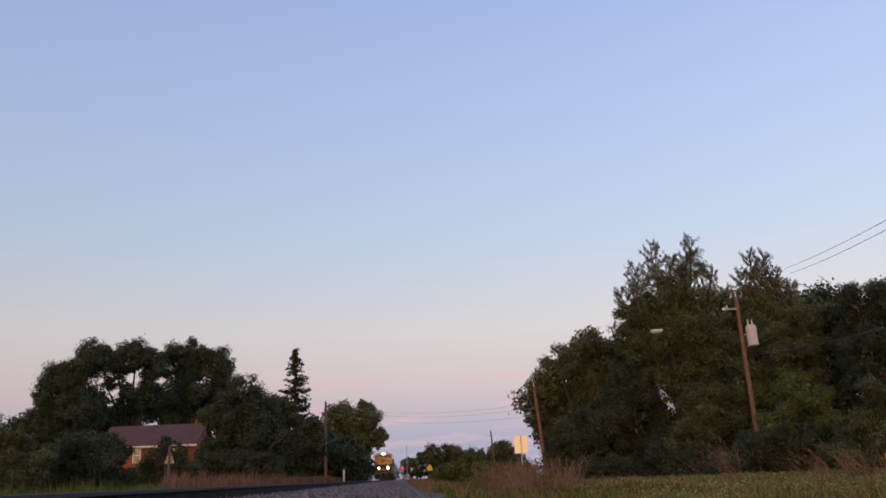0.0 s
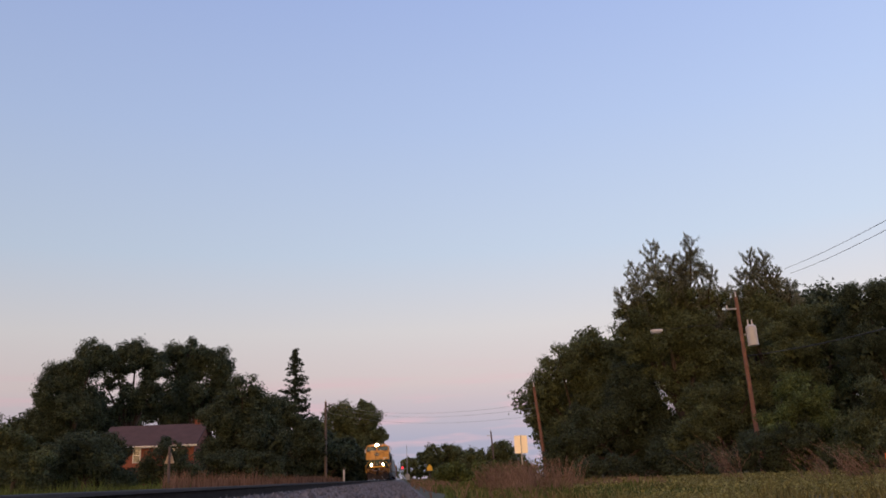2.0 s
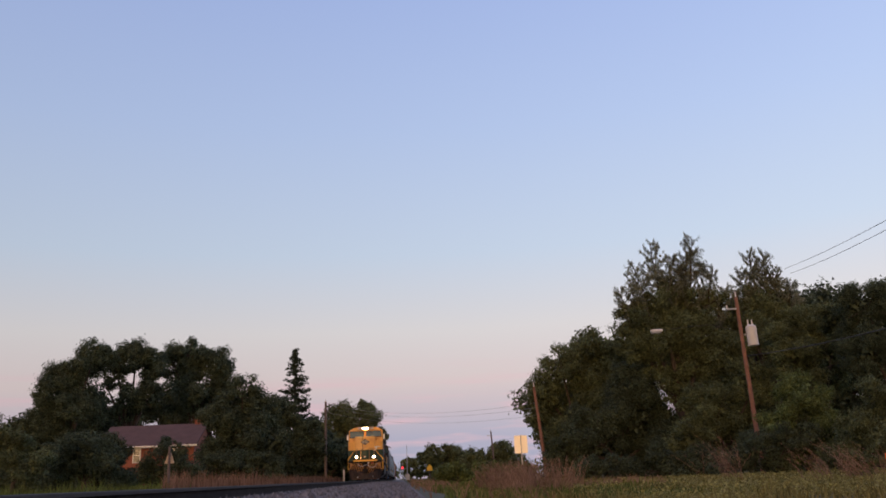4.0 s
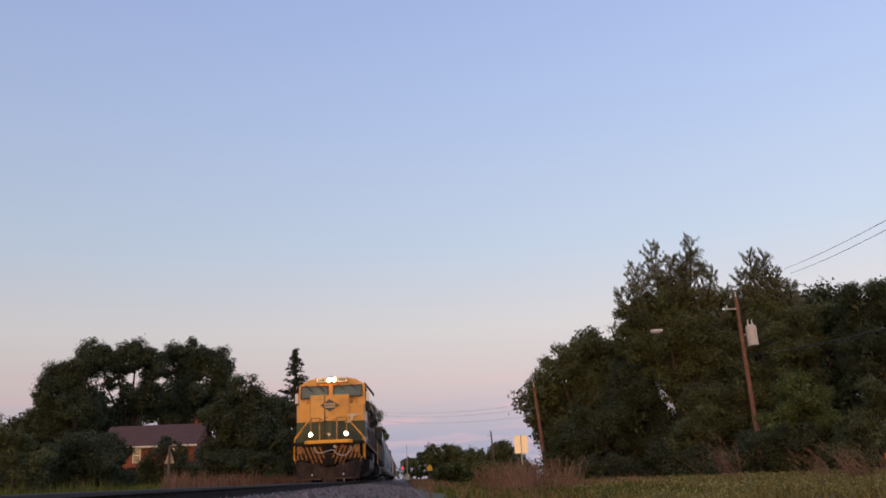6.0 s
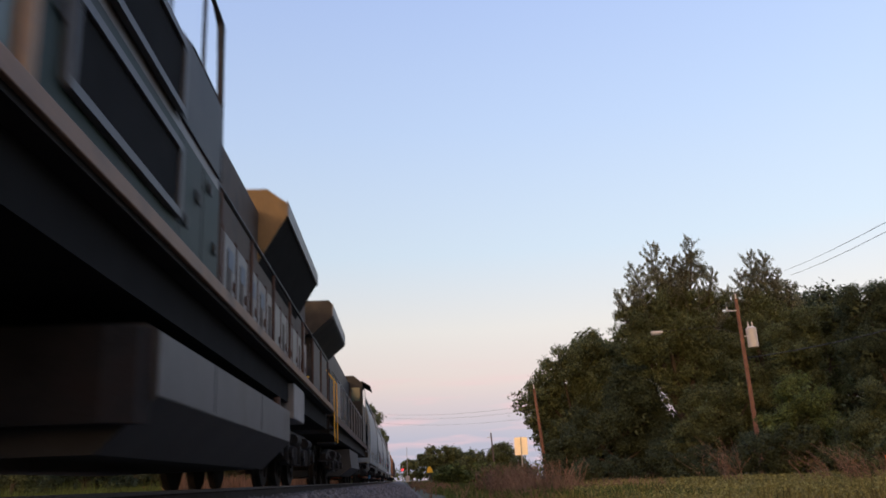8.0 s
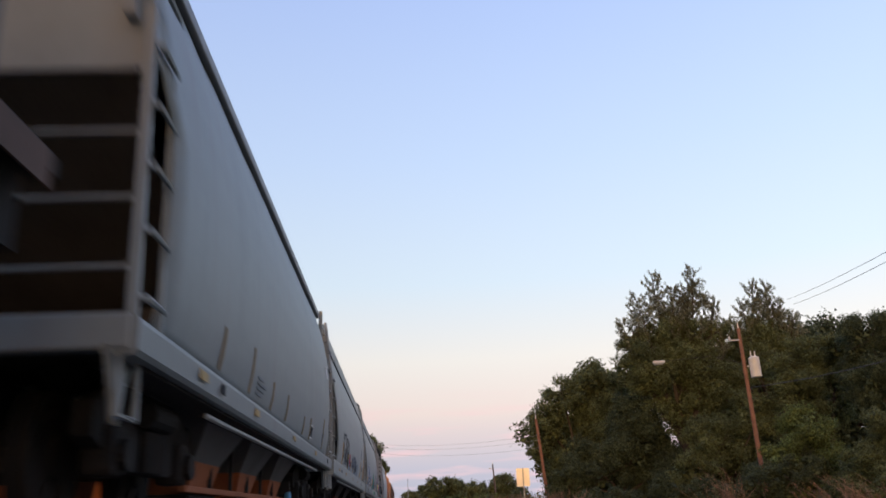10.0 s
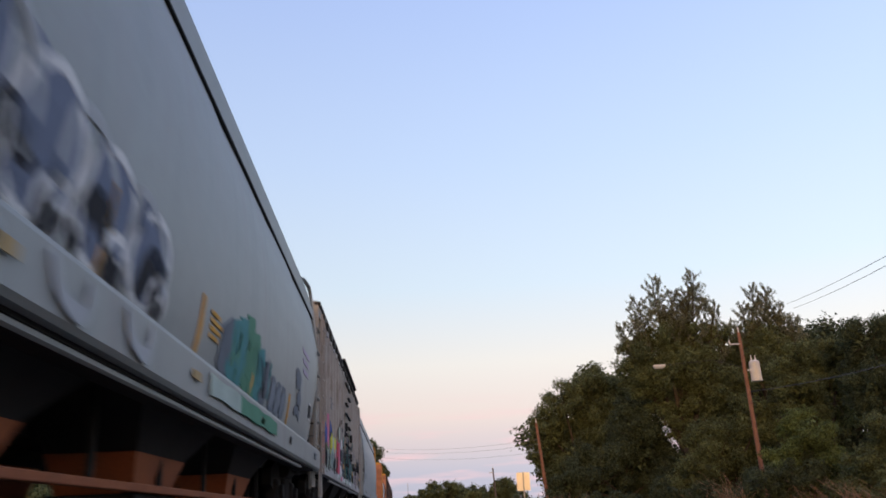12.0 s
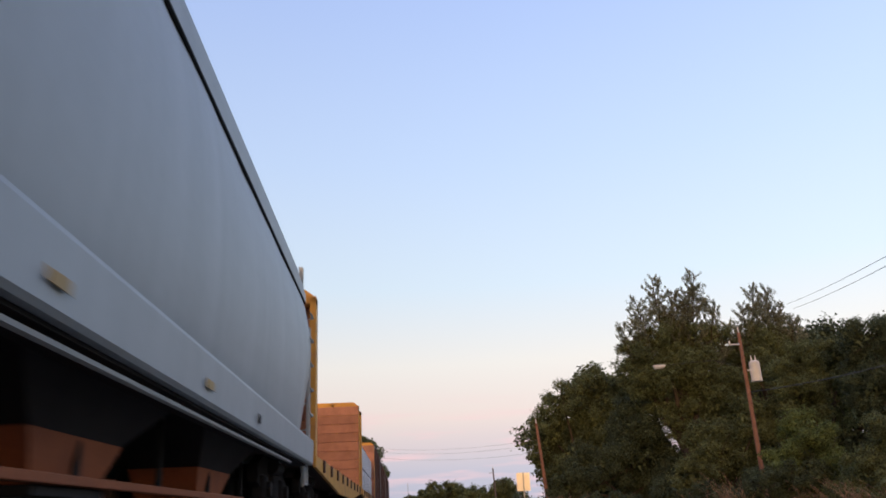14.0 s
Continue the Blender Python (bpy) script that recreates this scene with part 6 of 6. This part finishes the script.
        part("stirrup", pipe([(1.48, y0, 0.95), (1.48, y0, 0.45), (1.48, y0 + sg * 0.4, 0.45), (1.48, y0 + sg * 0.4, 0.95)], 0.02), M["rib_tan"], c)
    hopper_under(c, length, "ribbed_grey", throat="bay_dark")
    # graffiti: a colourful piece at the leading end, teal and black tags along the rest
    rng = random.Random(8)
    for ya, yb, z0, z1, ink in ((0.72, 1.28, 0.98, 2.02, "ink_red"), (1.40, 1.86, 1.0, 1.66, "ink_moss"), (1.42, 1.88, 1.62, 2.0, "ink_blue"), (1.90, 2.38, 1.55, 2.30, "ink_pink"), (1.92, 2.34, 1.0, 1.6, "ink_moss"),
                                (2.46, 2.76, 1.0, 1.5, "ink_graphite"), (2.72, 3.38, 1.36, 1.98, "ink_yellow"), (2.70, 3.36, 1.9, 2.12, "ink_blue"), (2.80, 3.60, 0.98, 1.42, "ink_graphite"), (3.45, 3.82, 1.2, 1.9, "ink_mint"),
                                (3.84, 4.46, 1.55, 1.92, "ink_yellow"), (3.84, 4.5, 0.98, 1.56, "ink_graphite"), (4.70, 5.42, 1.0, 1.92, "ink_red"), (5.46, 5.86, 1.0, 1.95, "ink_pink")):
        ym, lean = (ya + yb) / 2, rng.uniform(-0.05, 0.05)
        stroke(c, [(ym, z0), (ym + lean, (z0 + z1) / 2), (ym - lean * 0.4, z1)], yb - ya, ink, 1.506)
    for k, (yy, ink) in enumerate(((1.45, "ink_graphite"), (2.0, "ink_graphite"), (2.85, "ink_steel"), (3.9, "ink_pink"))):
        bubble(c, yy, 1.04 + 0.06 * k, 0.42, 0.42, ink, "ink_mint", 1.513)
    scrawl(c, 1.3, 1.05, 3.4, 0.5, ("ink_black", "ink_mint", "ink_black"), 0.05, 9, 1.526, 7)
    scrawl(c, 6.5, 1.15, 1.7, 0.8, ("ink_black", "ink_steel"), 0.08, 10, 1.51, 5)
    stroke(c, curve([(6.9, 1.08), (7.3, 1.14), (7.8, 1.02), (8.2, 1.12)]), 0.16, "ink_black", 1.526)
    for k in range(4):
        bubble(c, 8.2 + 0.62 * k, 1.1, 0.5, 0.8, "ink_teal", "ink_black", 1.508)
    scrawl(c, 8.2, 1.15, 2.6, 0.9, ("ink_black", "ink_teal", "ink_steel"), 0.07, 11, 1.52, 8)
    scrawl(c, 11.2, 1.1, 2.4, 0.7, ("ink_black", "ink_mauve", "ink_white"), 0.09, 12, 1.51, 7)
    scrawl(c, 13.6, 1.55, 2.2, 0.5, ("ink_black", "ink_graphite"), 0.06, 13, 1.52, 5)
    framed_panel(c, 5.9, 1.65, 0.5, 0.3, 1.51)
    for yy in (2.9, 12.4, 15.4):
        stencil(c, yy, 2.5 if yy < 3 else 1.9, 0.6, 0.3, 4, "ink_steel", 1.506)
    # pale scuffed paint between the tags and along the sill
    for ya, yb, zz, h, ink in ((5.5, 5.95, 2.15, 0.34, "ink_mint"), (5.95, 6.5, 1.22, 0.24, "ink_white"), (6.3, 6.75, 1.95, 0.22, "ink_white"), (7.3, 7.75, 1.3, 0.26, "ink_mint"), (9.0, 9.5, 1.25, 0.2, "ink_white")):
        stroke(c, curve([(ya, zz), ((ya + yb) / 2, zz + 0.05), (yb, zz - 0.04)]), h, ink, 1.507, "paint_patch")
    for k in range(9):
        y = 4.6 + 0.62 * k
        stroke(c, [(y, 1.03), (y + 0.38 + 0.12 * (k % 3), 1.04)], 0.10 + 0.03 * (k % 2), ("ink_white", "ink_mint", "ink_pink")[k % 3 if k < 4 else k % 2], 1.530, "paint_patch")
    for yy in (6.95, 11.2, 15.9):
        stroke(c, [(yy, 1.42), (yy + 0.36, 1.40)], 0.14, "ink_orange", 1.515, "reflector")
    # dark scabs, tags and dirt over the middle bays
    for _ in range(46):
        y = rng.uniform(6.2, 11.6)
        z = 1.08 + 1.5 * rng.random() ** 1.5
        w, h = rng.uniform(0.10, 0.42), rng.uniform(0.07, 0.28)
        ink = rng.choice(("ink_black", "ink_black", "ink_graphite", "ink_steel", "ink_teal", "ink_moss"))
        stroke(c, curve([(y, z), (y + w * 0.5, z + rng.uniform(-0.08, 0.08)), (y + w, z + rng.uniform(-0.1, 0.1))]), h, ink, 1.509 + rng.uniform(0, 0.012), "paint_patch")
    for _ in range(22):
        y = rng.uniform(11.8, 16.2)
        z = 1.05 + 0.8 * rng.random() ** 1.5
        stroke(c, [(y, z), (y + rng.uniform(0.1, 0.35), z + rng.uniform(-0.05, 0.05))], rng.uniform(0.06, 0.22), rng.choice(("ink_black", "ink_graphite", "ink_mauve", "ink_steel", "rust_streak")), 1.509 + rng.uniform(0, 0.012), "paint_patch")
    # steps and brackets that climb the middle bays
    for k in range(9):
        zz = 1.5 + 0.30 * k
        for y0 in (8.15, 9.35):
            if (k + int(y0)) % 3:
                part("side_step", nbox(1.505, 1.57, y0, y0 + 0.92, zz, zz + 0.035), M["bay_dark"], c)
    for yy, zz in ((8.2, 2.5), (10.45, 1.75), (10.5, 2.35), (11.5, 1.5), (12.6, 1.42), (14.3, 1.6)):
        part("side_bracket", nbox(1.50, 1.58, yy, yy + 0.16, zz, zz + 0.24, bevel=0.02), M["bay_dark"], c)
    return c


def bulkhead_flat(label, length, loaded):
    c = thing("flat_car", label, "flat car")
    part("deck", nbox(-1.5, 1.5, 0.4, length - 0.4, 1.02, 1.14), M["rust_brown"], c)
    for sx in (-1, 1):
        part("side_sill", nprism([(0.4, 0.95), (0.4, 1.16), (length - 0.4, 1.16), (length - 0.4, 0.95), (length * 0.65, 0.62), (length * 0.35, 0.62)], "x", sx * 1.50, sx * 1.56), M["bulkhead_yellow"], c)
    part("centre_sill", nbox(-0.3, 0.3, 0.2, length - 0.2, 0.62, 1.02), M["under_black"], c)
    for y0, sg in ((0.9, 1), (length - 0.9, -1)):
        bk = bmesh.new()
        for sx in (-1.52, -0.55, 0.43, 1.40):
            box(bk, sx, sx + 0.12, min(y0 - sg * 0.25, y0 + sg * 0.12), max(y0 - sg * 0.25, y0 + sg * 0.12), 1.14, 4.30 if abs(sx) > 1 else 4.42)
        prism(bk, [(-1.52, 4.28), (-1.3, 4.44), (1.3, 4.44), (1.52, 4.28), (1.52, 4.16), (-1.52, 4.16)], "y", y0 - sg * 0.25, y0 + sg * 0.12)
        b = part("bulkhead", bk, M["bulkhead_yellow"], c, "yellow steel end bulkhead")
        for k in range(9):
            part("plank", nbox(-1.5, 1.5, min(y0 + sg * 0.125, y0 + sg * 0.19), max(y0 + sg * 0.125, y0 + sg * 0.19), 1.18 + 0.345 * k, 1.51 + 0.345 * k, bevel=0.008), M["plank"], b)
    for k in range(9):
        for sx in (-1, 1):
            part("stake_pocket", nbox(min(sx * 1.5, sx * 1.6), max(sx * 1.5, sx * 1.6), 1.8 + k * (length - 3.8) / 8, 2.0 + k * (length - 3.8) / 8, 0.92, 1.16), M["rust_brown"], c)
    for ty in (2.4, length - 2.4):
        truck(c, ty, (-0.88, 0.88), 0.45, 1.25, spin=False)
    coupler(c, 0.3, -1)
    coupler(c, length - 0.3, 1)
    if loaded:
        for k in range(5):
            for row in range(2):
                y0 = 1.6 + k * 3.05
                ob = part("lumber_pack", nbox(-1.36, 1.36, y0, y0 + 2.9, 1.2 + row * 1.05, 2.2 + row * 1.05 - 0.03 * (k % 2), bevel=0.05), M["wrap_white"], c, "white-wrapped lumber pack")
                for yy in (0.7, 2.1):
                    part("strap", nbox(1.355, 1.37, y0 + yy, y0 + yy + 0.05, 1.2 + row * 1.05, 2.18 + row * 1.05), M["ink_black"], ob)
    return c


def boxcar(label, length):
    c = thing("boxcar", label, "boxcar")
    part("body", nbox(-1.52, 1.52, 0.45, length - 0.45, 1.05, 4.35, bevel=0.03), M["boxcar_brown"], c)
    part("roof", nprism([(-1.54, 4.34), (0, 4.55), (1.54, 4.34), (1.54, 4.28), (-1.54, 4.28)], "y", 0.4, length - 0.4), M["tank_light"], c)
    for k in range(16):
        y = 0.8 + k * (length - 1.6) / 15
        part("rib", nbox(1.52, 1.57, y - 0.05, y + 0.05, 1.1, 4.28), M["boxcar_brown"], c)
    part("door", nbox(1.57, 1.62, length / 2 - 1.5, length / 2 + 1.5, 1.1, 4.1, bevel=0.01), M["rust_brown"], c)
    part("side_sill", nbox(1.48, 1.56, 0.45, length - 0.45, 0.9, 1.05), M["under_black"], c)
    for ty in (2.2, length - 2.2):
        truck(c, ty, (-0.88, 0.88), 0.45, 1.25, spin=False)
    coupler(c, 0.3, -1)
    coupler(c, length - 0.3, 1)
    return c


lead = lead_locomotive()
second = second_locomotive()
hop_a = covered_hopper("blue-grey covered hopper with rust streaks on its side", 14.2, "hopper_blue", eave=False, sill_top=1.20, low_edge=0.95)
hop_b = covered_hopper("grey covered hopper with dark graffiti along its side", 16.75, "hopper_grey", throat="bay_brown")
hop_c = covered_hopper("grey covered hopper with green and teal graffiti", 17.5, "hopper_grey")
hop_r = ribbed_hopper("ribbed grey covered hopper with colourful graffiti", 17.05)
hop_d = covered_hopper("clean pale blue-grey covered hopper", 18.9, "hopper_pale", sill_top=1.365, low_edge=0.92)
flat_a = bulkhead_flat("empty yellow bulkhead flat car with plank-lined ends", 18.9, False)
flat_b = bulkhead_flat("bulkhead flat car stacked with white-wrapped lumber", 18.4, True)
box_a = boxcar("dark brown ribbed boxcar", 18.4)
box_b = boxcar("dark brown ribbed boxcar", 18.4)
box_c = boxcar("dark brown ribbed boxcar", 18.4)

part("valve", nrod((1.15, 10.4, 0.22), (1.15, 10.4, 0.42), 0.075, 0.05, n=12), M["valve_blue"], hop_a, "bright blue valve body")
part("valve_bracket", nbox(0.95, 1.18, 10.36, 10.44, 0.40, 0.60), M["bay_dark"], hop_a)
# streaks, markings and graffiti on the smooth hoppers
for yy, zz in ((2.6, 1.65), (4.1, 1.75), (5.6, 1.6), (6.95, 1.62), (9.0, 1.55), (9.95, 1.62), (12.3, 1.85)):
    stroke(hop_a, [(yy, 1.27), (yy + 0.04, zz)], 0.07, "rust_streak", None, "rust_streak")
stencil(hop_a, 4.5, 1.3, 0.5, 0.22, 4, "ink_pale")
framed_panel(hop_a, 10.1, 1.42, 0.22, 0.16)
stroke(hop_a, [(13.0, 2.8), (13.02, 3.02)], 0.22, "ink_white", None, "marking_panel")
stencil(hop_a, 12.1, 1.4, 0.3, 0.16, 3, "ink_steel")
for car, marks in ((hop_b, ((3.3, 1.85), (5.65, 1.7), (7.1, 1.62), (8.4, 1.5), (12.85, 1.85), (15.2, 2.1))), (hop_c, ((2.2, 1.7), (5.4, 1.8), (7.6, 1.75), (10.0, 1.6), (12.9, 1.7)))):
    for yy, zz in marks:
        stroke(car, [(yy, 1.27), (yy + 0.05, zz)], 0.08, "ink_orange", None, "rust_streak")
# one hopper: black curvy tag, dull blue-grey patches, small red and black tags
looped_tag(hop_b, 3.4, 1.36, 2.5, 0.85, "ink_graphite", 0.036, 23)
scrawl(hop_b, 4.2, 1.32, 1.6, 0.45, ("ink_steel", "ink_graphite"), 0.026, 29, None, 4)
for y0, h in ((5.9, 0.42), (6.7, 0.30), (8.0, 0.40), (9.0, 0.55), (9.8, 0.35), (10.6, 0.45)):
    stroke(hop_b, [(y0, 1.27 + h / 2), (y0 + 0.75, 1.27 + h * 0.45)], h, "patch_grey")
scrawl(hop_b, 6.2, 1.4, 0.5, 0.35, ("ink_red",), 0.035, 25, None, 2)
stroke(hop_b, [(6.75, 1.46), (7.0, 1.46)], 0.17, "ink_black")
scrawl(hop_b, 7.6, 1.35, 2.6, 0.45, ("ink_steel", "ink_black", "ink_white"), 0.04, 24, None, 7)
stroke(hop_b, [(9.3, 1.42), (9.55, 1.42)], 0.16, "ink_black")
stencil(hop_b, 13.3, 2.0, 0.5, 0.34, 4, "ink_steel")
stencil(hop_b, 13.45, 1.52, 0.35, 0.26, 5, "ink_steel")
framed_panel(hop_b, 14.1, 1.66, 0.24, 0.18)
stencil(hop_b, 14.7, 1.32, 0.3, 0.12, 2, "ink_steel")
# next hopper: large slate letters with white outlines, then a green and teal piece
for k in range(5):
    bubble(hop_c, 2.5 + 0.82 * k, 1.27, 0.72, 0.95 - 0.08 * k, "ink_slate", "ink_white", None, 0.15)
for k in range(4):
    bubble(hop_c, 3.7 + 0.85 * k, 1.25, 0.34, 0.30, "ink_black", "ink_white", None, 0.05)
for k in range(4):
    yy = 2.6 + 1.05 * k
    stroke(hop_c, curve([(yy, 1.3), (yy + 0.1, 1.9), (yy + 0.45, 2.25 - 0.12 * k), (yy + 0.75, 1.95 - 0.1 * k), (yy + 0.7, 1.5)]), 0.085, "ink_pale_white")
    stroke(hop_c, curve([(yy + 0.3, 1.32), (yy + 0.5, 1.62), (yy + 0.8, 1.45)]), 0.20, "ink_black")
    stroke(hop_c, curve([(yy, 1.18), (yy + 0.12, 1.02), (yy + 0.40, 0.98), (yy + 0.5, 1.16)]), 0.09, "ink_pale_white", 1.618)
stencil(hop_c, 7.95, 1.46, 0.42, 0.26, 4, "ink_orange")
for k, ink in enumerate(("ink_steel", "ink_teal", "ink_teal", "ink_green", "ink_green", "ink_teal", "ink_steel")):
    stroke(hop_c, curve([(8.5 + 0.37 * k, 1.27), (8.62 + 0.37 * k, 1.6), (8.58 + 0.37 * k, 2.05 - 0.10 * abs(k - 3))]), 0.42, ink)
scrawl(hop_c, 8.6, 1.3, 2.6, 0.6, ("ink_green", "ink_black", "ink_teal"), 0.05, 28, None, 7)
stroke(hop_c, [(7.9, 1.08), (9.2, 1.08)], 0.17, "ink_mint", 1.618)
stroke(hop_c, [(9.2, 1.08), (11.6, 1.08)], 0.17, "ink_green", 1.618)
for k in range(3):
    bubble(hop_c, 11.2 + 0.45 * k, 1.28, 0.36, 0.4, "patch_grey", "ink_steel")
for yy, zz, w, h in ((13.55, 2.0, 0.55, 0.30), (13.75, 1.72, 0.4, 0.22), (13.5, 1.52, 0.6, 0.12)):
    stroke(hop_c, curve([(yy, zz), (yy + w * 0.5, zz + 0.06), (yy + w, zz - 0.03)]), h, "ink_steel")
stencil(hop_c, 14.4, 2.2, 0.9, 0.5, 3, "ink_mauve")
framed_panel(hop_c, 15.3, 1.75, 0.28, 0.2)
stencil(hop_c, 16.2, 1.02, 0.4, 0.12, 3, "ink_steel", 1.618)
stencil(hop_d, 2.2, 1.6, 0.8, 0.26, 3, "ink_pale")
stencil(hop_d, 2.5, 2.2, 0.5, 0.22, 2, "ink_pale")
for car in (hop_a, hop_b, hop_c, hop_d):
    for yy in (1.6, 4.1, 7.3, 10.4):
        stroke(car, [(yy, 1.07), (yy + 0.26, 1.07)], 0.07, "sill_mark", 1.618, "reflector")
    for yy in (2.4, 12.9):
        stroke(car, [(yy, 1.07), (yy + 0.12, 1.07)], 0.09, "ink_black", 1.618, "marking_panel")

# front of every car behind the leading nose, in metres
CONSIST = [(lead, 0.0), (second, 20.35), (hop_a, 43.1), (hop_b, 57.9), (hop_c, 75.7), (hop_r, 93.9), (hop_d, 111.6),
           (flat_a, 131.0), (flat_b, 150.2), (box_a, 168.8), (box_b, 187.4), (box_c, 206.0)]
# place of the leading nose along the track
RUN = [(0.0, 154.43), (2.0, 115.89), (4.0, 77.35), (6.0, 38.81), (6.5, 28.95), (7.0, 19.2), (7.5, 9.95), (8.0, 0.27), (10.0, -38.27),
       (12.0, -76.81), (14.0, -115.35)]


def motions():
    for car, s in CONSIST:
        walk(car, [(t, pose(-3.137, d + s, 0)) for t, d in RUN])
    for w, y, r in SPIN:
        walk(w, [(k / FPS, pose(0, y, r, 19.27 / r * k / FPS * 180 / math.pi)) for k in range(0, 14 * FPS + 1)])


motions()
